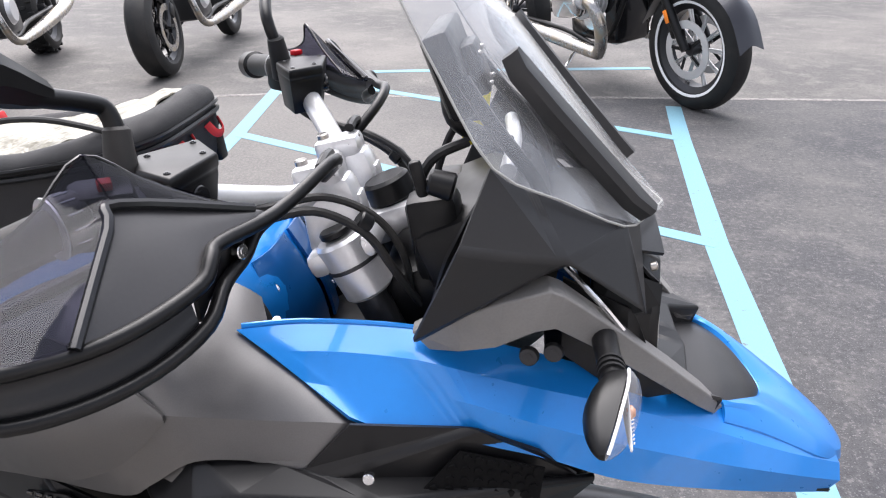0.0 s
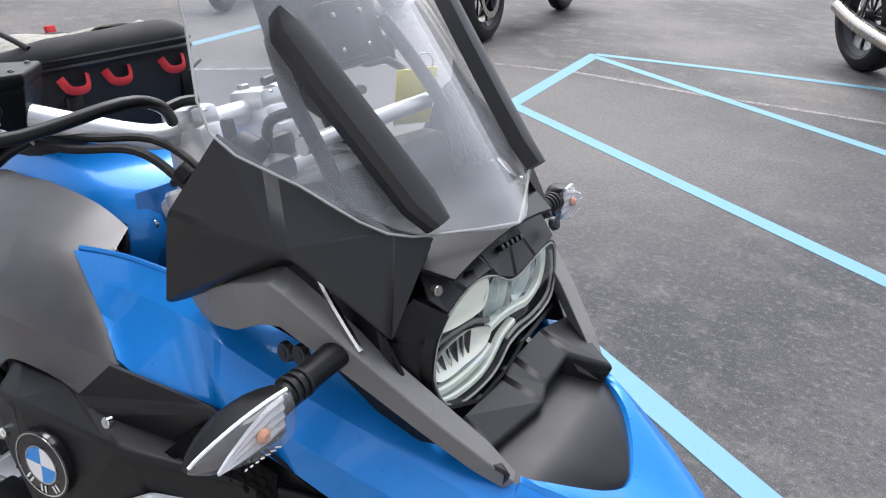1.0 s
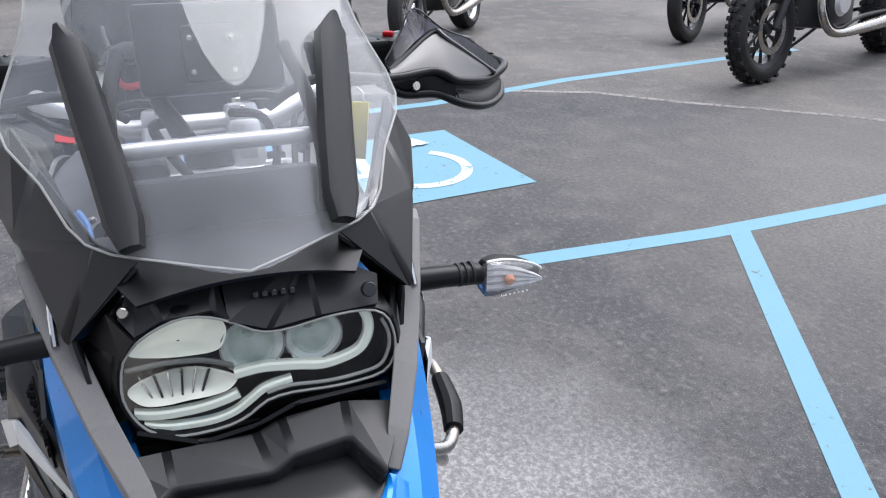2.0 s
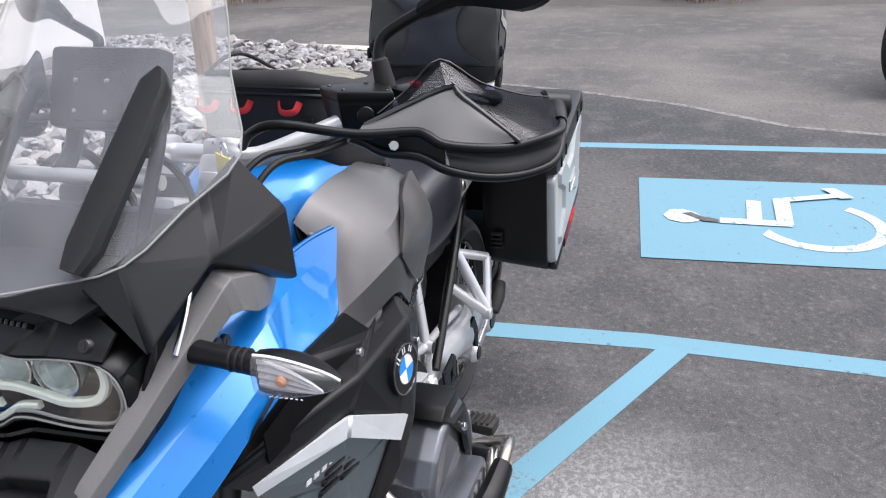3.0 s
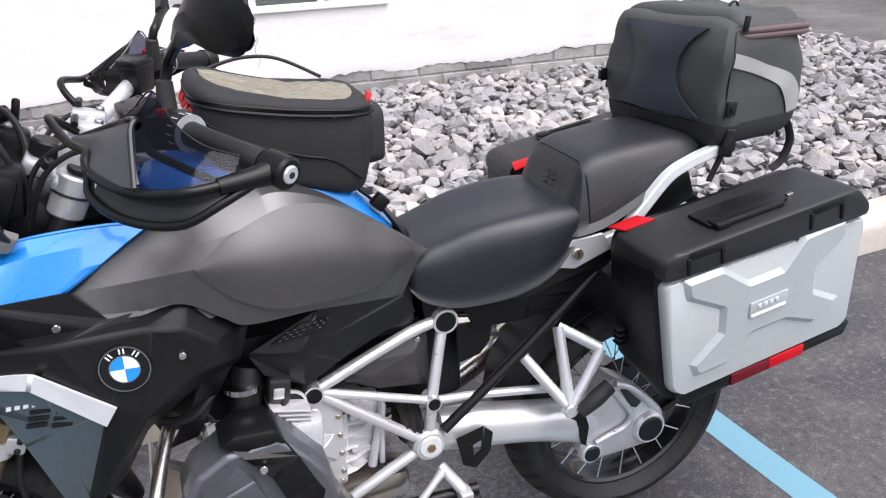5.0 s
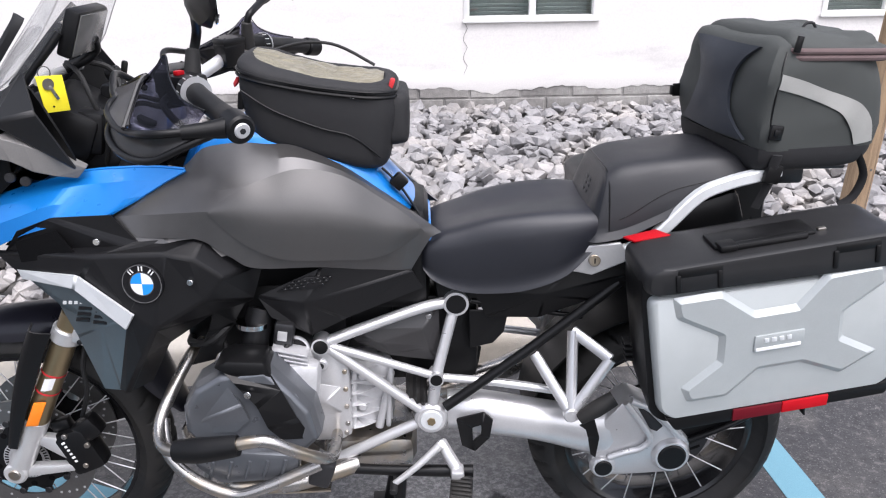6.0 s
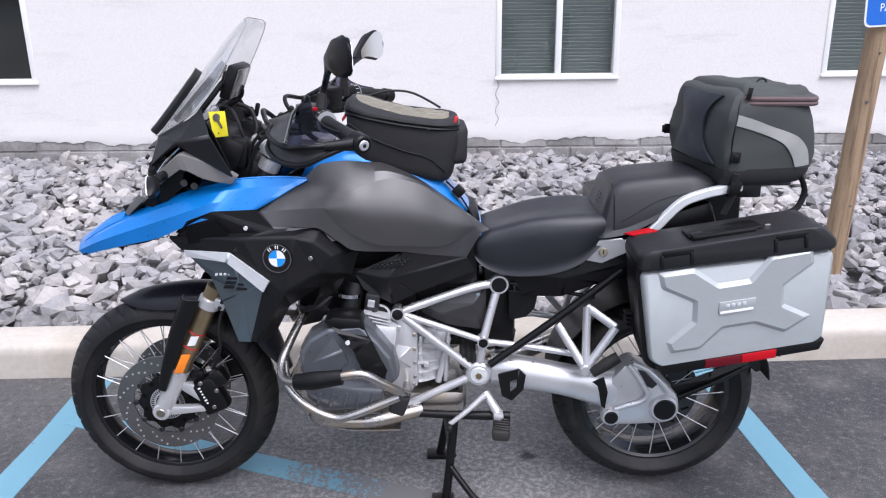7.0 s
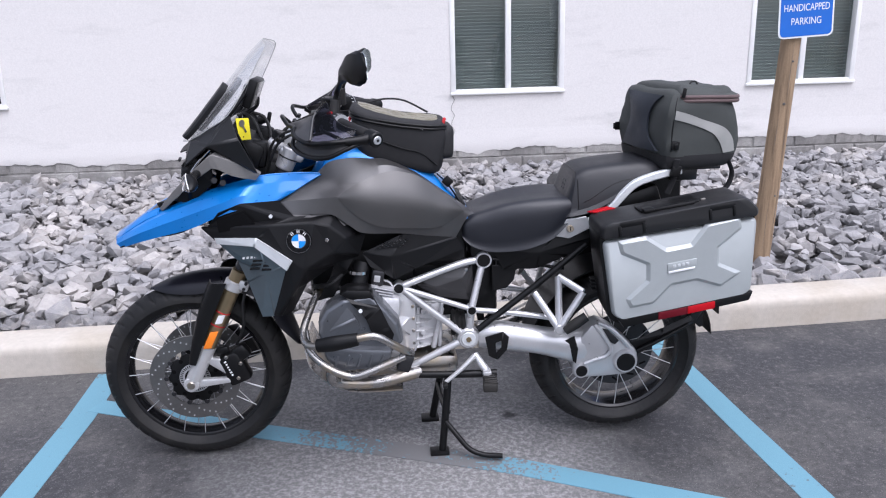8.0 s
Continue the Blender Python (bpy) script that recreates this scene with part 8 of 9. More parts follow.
part("housing_rib", tube([(0.662, -0.156, 0.492), (0.705, -0.158, 0.470), (0.752, -0.158, 0.425), (0.780, -0.156, 0.392)], 0.008, 10, 4), SILVER_PAINT, drive)
part("housing_slot", plate([(0.680, -0.1535, 0.468), (0.700, -0.1535, 0.462), (0.742, -0.1535, 0.418), (0.728, -0.1535, 0.404), (0.712, -0.1535, 0.412)], (0, 0.01, 0), 0.002), DARK_METAL, drive)
part("housing_lug", facets([(0.545, -0.155, 0.430), (0.580, -0.158, 0.445), (0.592, -0.165, 0.400), (0.586, -0.165, 0.345), (0.575, -0.160, 0.352), (0.566, -0.160, 0.400)], [(0, 1, 2, 5), (5, 2, 3, 4)], 0.008, fold=0.003), BLACK_SATIN, drive, "black brake line guard")
part("hub_ring", rod((0.767, -0.140, 0.338), (0.767, -0.163, 0.338), 0.047, 0.043, 32, bevel=0.005), SILVER_PAINT, drive)
part("hub_cap", rod((0.767, -0.15, 0.338), (0.767, -0.167, 0.338), 0.034, seg=30, bevel=0.004), BLACK_SATIN, drive, "black hub cap")
part("pivot_ring", rod((0.608, -0.140, 0.311), (0.608, -0.160, 0.311), 0.031, 0.028, 26, bevel=0.004), SILVER_PAINT, drive)
part("pivot_cap", rod((0.608, -0.150, 0.311), (0.608, -0.164, 0.311), 0.021, seg=24, bevel=0.003), BLACK_SATIN, drive)
part("bellows", lathe([(0.040, 0.0), (0.050, 0.008), (0.042, 0.016), (0.050, 0.024), (0.042, 0.032), (0.050, 0.040), (0.040, 0.048)], (0.15, -0.10, 0.50), "x", 24), RUBBER, bike)
part("rear_hugger", patch([[(RX.x + r * math.cos(radians(a)), y, RX.z + r * math.sin(radians(a))) for y in (-0.095, 0, 0.095)] for a, r in ((170, 0.335), (150, 0.345), (120, 0.35), (95, 0.35))], 4, 3, 0.004), BLACK, bike)
blade = part("hugger_arm", facets([(0.785, -0.135, 0.400), (0.90, -0.140, 0.452), (1.000, -0.132, 0.490), (1.058, -0.112, 0.503), (1.064, -0.110, 0.440), (1.050, -0.112, 0.436), (1.026, -0.122, 0.462), (0.93, -0.138, 0.415), (0.80, -0.135, 0.345), (0.90, -0.150, 0.430), (1.01, -0.140, 0.474)], [(0, 1, 9, 8), (1, 2, 10, 9), (2, 3, 6, 10), (3, 4, 5, 6), (9, 10, 6, 7), (8, 9, 7)], 0.006, fold=0.004), BLACK, bike, "black rear mudguard arm")
part("hugger_blade", patch([[(RX.x + r * math.cos(radians(a)), y, RX.z + r * math.sin(radians(a))) for y in (-0.108, -0.06, 0.06, 0.108)] for a, r in ((12, 0.336), (22, 0.342), (34, 0.344), (46, 0.346))], 3, 3, 0.004), BLACK, blade)
part("arm_brace", tube([(0.81, -0.145, 0.372), (0.90, -0.152, 0.418), (0.995, -0.140, 0.462)], 0.008, 10, 3), BLACK_SATIN, blade)

# centre stand and folded side stand
stand = part("centre_stand", tube([(0.135, -0.11, 0.32), (0.125, -0.12, 0.20), (0.105, -0.13, 0.012)], 0.014, 12, 3), BLACK_SATIN, bike, "black centre stand, down")
part("stand_leg", tube([(0.135, 0.11, 0.32), (0.120, 0.12, 0.20), (0.085, 0.13, 0.012)], 0.014, 12, 3), BLACK_SATIN, stand)
for x, y in ((0.105, -0.13), (0.085, 0.13)):
    part("stand_foot", block((x - 0.01, y, 0.008), (0.07, 0.05, 0.016), bevel=0.004), BLACK, stand)
part("stand_brace", tube([(0.127, -0.12, 0.16), (0.118, 0, 0.15), (0.110, 0.12, 0.16)], 0.012, 12, 3), BLACK_SATIN, stand)
part("stand_lever", tube([(0.120, -0.135, 0.13), (0.16, -0.165, 0.085), (0.20, -0.185, 0.042), (0.25, -0.20, 0.024), (0.315, -0.215, 0.024)], 0.010, 12, 4), BLACK_SATIN, stand)
part("side_stand", tube([(0.01, -0.16, 0.335), (0.12, -0.17, 0.333), (0.30, -0.185, 0.335)], [0.012, 0.013, 0.015], 12, 2), BLACK_SATIN, bike, "folded black side stand")

# ---- luggage and loose things on the motorcycle ----
def rounded(poly, r, n=4):
    """A closed 2D outline with rounded corners."""
    out = []
    m = len(poly)
    for i in range(m):
        p, a, b = V((*poly[i], 0)), V((*poly[i - 1], 0)), V((*poly[(i + 1) % m], 0))
        u, v = (a - p), (b - p)
        k = min(r, u.length * 0.45, v.length * 0.45)
        s, e = p + u.normalized() * k, p + v.normalized() * k
        for t in (j / n for j in range(n + 1)):
            q = s * (1 - t) ** 2 + p * 2 * t * (1 - t) + e * t * t
            out.append((q.x, q.y))
    return out


def scaled(poly, k):
    cx = sum(p[0] for p in poly) / len(poly)
    cz = sum(p[1] for p in poly) / len(poly)
    return [(cx + (x - cx) * k, cz + (z - cz) * k) for x, z in poly]


CASE = [(0.604, 0.902), (1.062, 0.972), (1.104, 0.930), (1.108, 0.650), (1.085, 0.632), (0.672, 0.562), (0.640, 0.585), (0.604, 0.83)]


EMBOSS = [(0.656, 0.849), (0.748, 0.862), (0.815, 0.819), (0.892, 0.831), (0.938, 0.895), (1.045, 0.915), (1.055, 0.872), (0.985, 0.813), (0.990, 0.762), (1.066, 0.728), (1.000, 0.680), (0.918, 0.706), (0.837, 0.693), (0.783, 0.634), (0.706, 0.622), (0.690, 0.655), (0.755, 0.715), (0.753, 0.767), (0.668, 0.805)]


def inset(poly, d):
    """A closed 2D outline moved inwards by d."""
    area = sum(poly[i - 1][0] * poly[i][1] - poly[i][0] * poly[i - 1][1] for i in range(len(poly)))
    sgn = 1 if area > 0 else -1
    out = []
    for i in range(len(poly)):
        p, a, b = V((*poly[i], 0)), V((*poly[i - 1], 0)), V((*poly[(i + 1) % len(poly)], 0))
        n1 = V((-(p - a).y, (p - a).x, 0)).normalized() * sgn
        n2 = V((-(b - p).y, (b - p).x, 0)).normalized() * sgn
        m = (n1 + n2) / max(1 + n1.dot(n2), 0.35)
        out.append((p.x + m.x * d, p.y + m.y * d))
    return out


def pannier(s, label):
    case = thing("pannier_case", (-0.015 * (s > 0), 0.062 * (s > 0), 0.008 * (s > 0)), label, "motorcycle case", "panniers")
    out = rounded(CASE, 0.035)
    body = part("body", loft([[(x, s * y, z) for x, z in scaled(out, k)] for y, k in ((0.165, 0.93), (0.172, 0.955), (0.20, 0.965), (0.332, 1.0), (0.338, 0.995))]), BLACK, case, "black plastic case shell")
    pan = rounded([(0.612, 0.846), (1.106, 0.905), (1.106, 0.664), (1.085, 0.648), (0.682, 0.578), (0.652, 0.598)], 0.02)
    panel_ob = part("outer_panel", loft([[(x, s * y, z) for x, z in scaled(pan, k)] for y, k in ((0.330, 1.0), (0.344, 0.998), (0.354, 0.985), (0.358, 0.965))]), CASE_SILVER, case, "silver embossed outer panel")
    # embossed cross: one raised plateau with sloping flanks
    y0 = 0.357
    low = rounded(EMBOSS, 0.006, 2)
    high = rounded(inset(EMBOSS, 0.011), 0.006, 2)
    part("embossing", loft([[(x, s * (y0 - 0.004), z) for x, z in low], [(x, s * (y0 + 0.001), z) for x, z in low], [(x, s * (y0 + 0.010), z) for x, z in high]]), CASE_SILVER, panel_ob, smooth=14)
    y0 = 0.366
    part("nameplate", plate([(x, s * y0, z) for x, z in ((0.818, 0.738), (0.912, 0.753), (0.911, 0.784), (0.818, 0.770))], (0, s * 0.005, 0), 0.002), CASE_SILVER, panel_ob)
    for k in range(4):
        part("name_bar", block((0.840 + 0.014 * k, s * 0.3715, 0.762 + 0.0022 * k), (0.009, 0.002, 0.009), (0, -9, 0), 0.0005), WHITE_TRIM, panel_ob)
    part("name_bar", block((0.864, s * 0.3715, 0.748), (0.086, 0.002, 0.007), (0, -9, 0), 0.001), WHITE, panel_ob)
    lid_out = rounded([(0.606, 0.852), (1.108, 0.912), (1.106, 0.935), (1.064, 0.974), (0.63, 0.908), (0.606, 0.895)], 0.02)
    lid = part("lid", loft([[(x, s * y, z) for x, z in scaled(lid_out, k)] for y, k in ((0.20, 1.003), (0.335, 1.006), (0.352, 1.0), (0.362, 0.97), (0.366, 0.90))]), LIT_BLACK, case, "black hinged lid")
    for x in (0.70, 0.985):
        z = 0.905 + (x - 0.63) * 0.148
        bm = block((x, s * 0.350, z - 0.010), (0.085, 0.035, 0.020), (0, -7.5, 0), 0.005)
        for dx in (-0.038, 0.038):
            block((x + dx, s * 0.363, z - 0.030 + dx * 0.13), (0.010, 0.014, 0.036), (0, -7.5, 0), 0.003, bm=bm)
        part("hinge_bracket", bm, BLACK, lid)
    part("handle", merge(block((0.835, s * 0.282, 0.9425), (0.190, 0.070, 0.010), (0, -8.5, 0), 0.004), merge(block((0.835, s * 0.322, 0.9445), (0.150, 0.020, 0.014), (0, -8.5, 0), 0.006), block((0.762, s * 0.318, 0.9355), (0.034, 0.036, 0.014), (0, -8.5, 0), 0.005))), BLACK, lid, "folding black case handle")
    part("key_latch", block((0.946, s * 0.300, 0.9585), (0.016, 0.010, 0.006), (0, -8.5, 0), 0.002), STEEL, lid)
    part("front_reflector", plate([(0.606, s * 0.172, 0.898), (0.618, s * 0.215, 0.905), (0.690, s * 0.213, 0.916), (0.672, s * 0.172, 0.913)], (0, 0, 0.004), 0.001), RED, case, "red corner reflector")
    skid = part("bottom_guard", plate([(0.668, s * 0.335, 0.585), (0.690, s * 0.335, 0.555), (1.10, s * 0.335, 0.628), (1.112, s * 0.335, 0.66), (1.09, s * 0.335, 0.656)], (0, s * 0.024, 0), 0.005), BLACK, case, "black lower guard strip")
    part("side_reflector", plate([(0.800, s * 0.357, 0.578), (0.895, s * 0.357, 0.594), (0.895, s * 0.357, 0.618), (0.800, s * 0.357, 0.603)], (0, s * 0.006, 0), 0.0015), RED_DARK, skid, "dark red side reflector")
    part("side_reflector", plate([(0.896, s * 0.357, 0.594), (0.985, s * 0.357, 0.609), (0.985, s * 0.357, 0.633), (0.896, s * 0.357, 0.618)], (0, s * 0.006, 0), 0.0015), RED, skid, "red side reflector")
    for k in range(4):
        part("drain_rib", block((0.628 - 0.002 * k, s * 0.205, 0.640 + 0.013 * k), (0.016, 0.03, 0.005), bevel=0.001), RUBBER, case)
    return case


pannier(-1, "silver and black motorcycle side case with red reflectors")
pannier(1, "black and silver side case on the exhaust side")

# tank bag with a yellowed map window
bag = thing("tank_bag", (0, 0, 1.08), "black nylon tank bag with a yellowed map window and red loops", "tank bag")


def crumpled(bm, amount, scale):
    """Soft dents and folds in a cloth shape."""
    bmesh.ops.recalc_face_normals(bm, faces=bm.faces)
    bm.normal_update()
    for v in bm.verts:
        v.co += v.normal * amount * (noise.noise(v.co * scale) + 0.4 * noise.noise(v.co * scale * 2.7))
    return bm


def bag_ring(xf, xr, w, zf, zr, soft=0.34, sag=0.0):
    """A rounded ring of the bag, sloping from zf at the front to zr at the rear."""
    out = []
    for k in range(28):
        a = 2 * math.pi * k / 28
        c, n = math.cos(a), math.sin(a)
        x = (xf + xr) / 2 - (xr - xf) / 2 * math.copysign(abs(c) ** soft, c)
        y = -w * math.copysign(abs(n) ** soft, n)
        out.append((x, y, zf + (zr - zf) * (x - xf) / (xr - xf) - sag * math.sin(math.pi * (x - xf) / (xr - xf)) - 1.08))
    return out


part("body", crumpled(loft([bag_ring(-0.118, 0.108, 0.104, 1.098, 1.030), bag_ring(-0.140, 0.128, 0.116, 1.106, 1.042), bag_ring(-0.154, 0.142, 0.121, 1.150, 1.090), bag_ring(-0.160, 0.150, 0.122, 1.195, 1.140), bag_ring(-0.160, 0.147, 0.120, 1.232, 1.185)], 3), 0.004, 16), FABRIC, bag)
lid = part("lid", crumpled(loft([bag_ring(-0.160, 0.147, 0.120, 1.230, 1.182, 0.40, 0.004), bag_ring(-0.166, 0.152, 0.126, 1.240, 1.188, 0.42, 0.008), bag_ring(-0.165, 0.150, 0.125, 1.254, 1.198, 0.44, 0.012), bag_ring(-0.157, 0.143, 0.117, 1.264, 1.207, 0.46, 0.014), bag_ring(-0.144, 0.130, 0.104, 1.268, 1.210, 0.48, 0.014), bag_ring(-0.132, 0.118, 0.090, 1.262, 1.204, 0.48, 0.014), bag_ring(-0.128, 0.114, 0.086, 1.246, 1.190, 0.48, 0.010)], 3, 2), 0.003, 18), FABRIC, bag, "black padded lid with a zip")
win = []
for u in (k / 16 for k in range(17)):
    x = -0.138 + 0.262 * u
    half = 0.091 * min(1.0, (math.sin(math.pi * (0.04 + 0.92 * u)) * 2.2) ** 0.35)
    win.append([(x, half * t, 1.261 - 0.056 * u - 0.012 * math.sin(math.pi * u) - 1.08 + 0.011 * (1 - t * t) + 0.007 * noise.noise((x * 26, half * t * 22, 2.0)) + 0.004 * noise.noise((x * 70, half * t * 60, 7.0))) for t in (q / 6 - 1 for q in range(13))])
part("map_window", patch(win, 2, 2, 0.002), YELLOWED, lid, "crumpled yellowed clear map window", 60)
for z0, rr in ((1.234, 0.0035), (1.244, 0.0026)):
    loop = cat(bag_ring(-0.1665, 0.152, 0.1262, z0, z0 - 0.052, 0.42, 0.008), 2, True)
    part("piping", tube([*loop, loop[0]], rr, 6, 1), BLACK_SATIN, lid)
for y in (-0.060, 0.025, 0.085):
    part("pull_loop", tube([(-0.163, y - 0.018, 0.142), (-0.171, y - 0.013, 0.130), (-0.174, y, 0.127), (-0.171, y + 0.013, 0.130), (-0.163, y + 0.018, 0.142)], 0.0016, 7, 4, squash=3.4), RED_CLOTH, bag, "red webbing pull loop")
for s in (-1, 1):
    part("side_seam", tube([(-0.150, s * 0.1205, 0.125), (-0.09, s * 0.1245, 0.085), (0.0, s * 0.1240, 0.048), (0.06, s * 0.1225, 0.030), (0.115, s * 0.116, -0.015)], 0.0022, 6, 5), BLACK_SATIN, bag)
    for k in range(5):
        part("label_mark", block((0.045 + 0.0058 * k, s * 0.1265, 0.113 - 0.0010 * k), (0.0036, 0.001, 0.0046), (0, 10, 0), 0.0002), WHITE, bag)
    part("side_clip", block((-0.158, s * 0.085, 0.10), (0.012, 0.022, 0.035), (0, 8, 0), 0.003), BLACK_SATIN, bag)
part("rear_pocket", crumpled(loft([[(0.138 + dx, y * k, 0.055 + z * k) for y, z in rounded([(-0.092, -0.055), (0.092, -0.055), (0.086, 0.055), (-0.086, 0.055)], 0.025)] for dx, k in ((0.0, 1.0), (0.022, 0.98), (0.032, 0.90), (0.037, 0.70))], 2), 0.003, 20), FABRIC, bag)
part("rear_tab", block((0.142, -0.086, 0.128), (0.010, 0.016, 0.020), (0, 20, 0), 0.003), RED_CLOTH, bag, "red webbing tab")
part("grab_handle", tube([(-0.12, 0.108, 0.172), (-0.05, 0.114, 0.186), (0.02, 0.114, 0.178), (0.10, 0.104, 0.136)], 0.0035, 8, 5), RUBBER, bag)
# straps holding the bag down behind
strap = thing("tank_bag_strap", (0, 0, 1.0), "black webbing strap lying on the tank rear", "strap")
part("webbing", tube([(0.115, -0.07, 0.03), (0.15, -0.08, -0.005), (0.185, -0.085, -0.06), (0.205, -0.08, -0.105)], 0.011, 8, 4, squash=0.25), FABRIC, strap)
part("buckle", block((0.150, -0.086, 0.005), (0.03, 0.02, 0.03), (0, 45, 0), 0.004), BLACK_SATIN, strap)

# roll-top seat bag on the rack
seat_bag = thing("seat_bag", (1.005, 0.045, 1.022), "olive and black nylon seat bag with a pale reflective band", "seat bag")
seat_bag.rotation_euler = (0, 0, radians(9))


def sb_ring(xf, xr, w, z, tilt=0.0):
    pts = [(xf, -w * 0.45), (xf + 0.002, -w * 0.84), (xf + 0.020, -w * 0.975), (xf + 0.08, -w), (xr - 0.06, -w), (xr - 0.015, -w * 0.92), (xr, -w * 0.78), (xr + 0.012, -w * 0.4)]
    pts += [(x, -y) for x, y in pts[::-1]]
    return [(x, y, z + tilt * x) for x, y in pts]


part("base", loft([sb_ring(-0.148, 0.060, 0.145, -0.004), sb_ring(-0.158, 0.090, 0.168, 0.006), sb_ring(-0.163, 0.106, 0.178, 0.028), sb_ring(-0.165, 0.110, 0.180, 0.050)], 3, 2), FABRIC, seat_bag, "black waterproof base")
bm = loft([sb_ring(-0.164, 0.109, 0.179, 0.048), sb_ring(-0.170, 0.116, 0.184, 0.11), sb_ring(-0.166, 0.106, 0.183, 0.17), sb_ring(-0.158, 0.090, 0.179, 0.215), sb_ring(-0.148, 0.084, 0.172, 0.243), sb_ring(-0.130, 0.080, 0.156, 0.260), sb_ring(-0.08, 0.06, 0.10, 0.268)], 3, 2)
crumpled(bm, 0.010, 13)
skin = BVHTree.FromBMesh(bm)
body = part("body", bm, FABRIC_OLIVE, seat_bag, "olive grey nylon body")


def on_skin(p, way, lift):
    """The point where a line from p along way meets the bag, lifted off it."""
    hit, nrm = skin.ray_cast(V(p), V(way))[:2]
    if hit is None:
        hit, nrm = skin.find_nearest(V(p))[:2]
    return hit - V(way) * lift


# navy padded panel on the front, narrow at the waist
HOUR = [(0.062, 0.128), (0.085, 0.098), (0.115, 0.072), (0.155, 0.062), (0.19, 0.068), (0.22, 0.090), (0.244, 0.122)]
rows = [[on_skin((-0.4, w * t, z), (1, 0, 0), 0.003 + 0.009 * (1 - t * t)) for t in (-1, -0.5, 0, 0.5, 1)] for z, w in HOUR]
part("front_panel", patch(rows, 4, 4, -0.008), FABRIC_NAVY, seat_bag, "dark navy padded front panel")
BAND = [((-0.140, 0.201), (-0.143, 0.172)), ((-0.090, 0.186), (-0.100, 0.160)), ((-0.037, 0.166), (-0.057, 0.145)), ((0.010, 0.150), (-0.022, 0.130)), ((0.045, 0.133), (0.004, 0.114)), ((0.075, 0.100), (0.030, 0.082)), ((0.090, 0.056), (0.043, 0.052))]
for s in (-1, 1):
    rows = [[on_skin((a[0] + (b[0] - a[0]) * k / 3, s * 0.4, a[1] + (b[1] - a[1]) * k / 3), (0, -s, 0), 0.0025) for k in range(4)] for a, b in BAND]
    part("reflective_band", patch(rows, 4, 2, 0.001), BAND_GREY, seat_bag, "pale grey reflective band")
    part("side_seam", tube([on_skin((x, s * 0.4, z), (0, -s, 0), 0.0) for x, z in ((-0.128, 0.240), (-0.140, 0.21), (-0.144, 0.16), (-0.146, 0.11), (-0.147, 0.066))], 0.0018, 6, 4), BLACK_SATIN, seat_bag)
    at = on_skin((-0.136, s * 0.4, 0.086), (0, -s, 0), 0.004)
    part("side_buckle", merge(block(tuple(at), (0.028, 0.008, 0.030), (0, 8, 0), bevel=0.003), block(tuple(at + V((0, s * 0.003, 0))), (0.014, 0.008, 0.014), (0, 8, 0), bevel=0.002)), BLACK_SATIN, seat_bag)
    part("strap", tube([(-0.125, s * 0.184, 0.04), (-0.125, s * 0.172, 0.0), (-0.115, s * 0.152, -0.03), (-0.13, s * 0.14, -0.085)], 0.011, 8, 4, squash=0.3), FABRIC, seat_bag)
    part("strap_clip", block((-0.122, s * 0.172, -0.002), (0.034, 0.014, 0.040), (0, 14, 0), 0.004), BLACK_SATIN, seat_bag)
    part("strap_tail", tube([(0.07, s * 0.165, 0.03), (0.095, s * 0.165, -0.02), (0.085, s * 0.158, -0.07), (0.06, s * 0.15, -0.09)], 0.009, 8, 4, squash=0.3), FABRIC, seat_bag)
    if s > 0:
        part("end_clip", merge(block((-0.172, s * 0.168, 0.112), (0.026, 0.006, 0.030), bevel=0.002), block((-0.186, s * 0.168, 0.112), (0.010, 0.010, 0.022), bevel=0.002)), BLACK_SATIN, seat_bag)
# the zipped cap on top, faded zip tape round it


def cap_ring(k, z, tilt):
    return [((x + 0.02) * k - 0.02, y * k, z + tilt * x) for x, y in rounded([(-0.120, -0.176), (0.086, -0.182), (0.128, -0.10), (0.128, 0.10), (0.086, 0.182), (-0.120, 0.176)], 0.03)]


flap = part("top_flap", crumpled(loft([cap_ring(0.97, 0.218, -0.03), cap_ring(1.0, 0.236, -0.03), cap_ring(0.985, 0.247, -0.05), cap_ring(0.88, 0.258, -0.08), cap_ring(0.66, 0.268, -0.08), cap_ring(0.34, 0.272, -0.05)], 3), 0.009, 15), FABRIC_OLIVE, seat_bag, "zipped top flap")
for z0, rr in ((0.226, 0.0065), (0.238, 0.0065)):
    loop = [V(p) for p in cap_ring(1.005, z0, -0.03)]
    part("zip", tube([*loop, loop[0]], rr, 8, 1), ZIP_ROSE, flap, "faded rose zip tape")
part("zip_pull", block((-0.112, -0.180, 0.256), (0.012, 0.008, 0.032), (0, 10, 0), 0.002), BLACK_SATIN, flap)
part("top_handle", tube([(-0.02, -0.05, 0.268), (-0.012, -0.05, 0.279), (0.004, -0.05, 0.279), (0.012, -0.05, 0.266)], 0.003, 8, 4), FABRIC, seat_bag)

# navigation display on its mount
gps = thing("navigation_display", (-0.480, 0.0, 1.26), "black navigation display on a bracket behind the screen", "display")
M = pose(0, 0, 0.052, 0, 22, 0)
bm = block((0, 0, 0), (0.030, 0.152, 0.096), bevel=0.007)
bm.transform(M)
part("casing", bm, BLACK, gps)
bm = block((0.0155, 0, 0), (0.003, 0.140, 0.084), bevel=0.001)
bm.transform(M)
part("screen", bm, TFT, gps, "dim grey display screen")
bm = block((-0.022, 0, -0.01), (0.02, 0.06, 0.06), bevel=0.006)
bm.transform(M)
part("holder", bm, BLACK, gps)
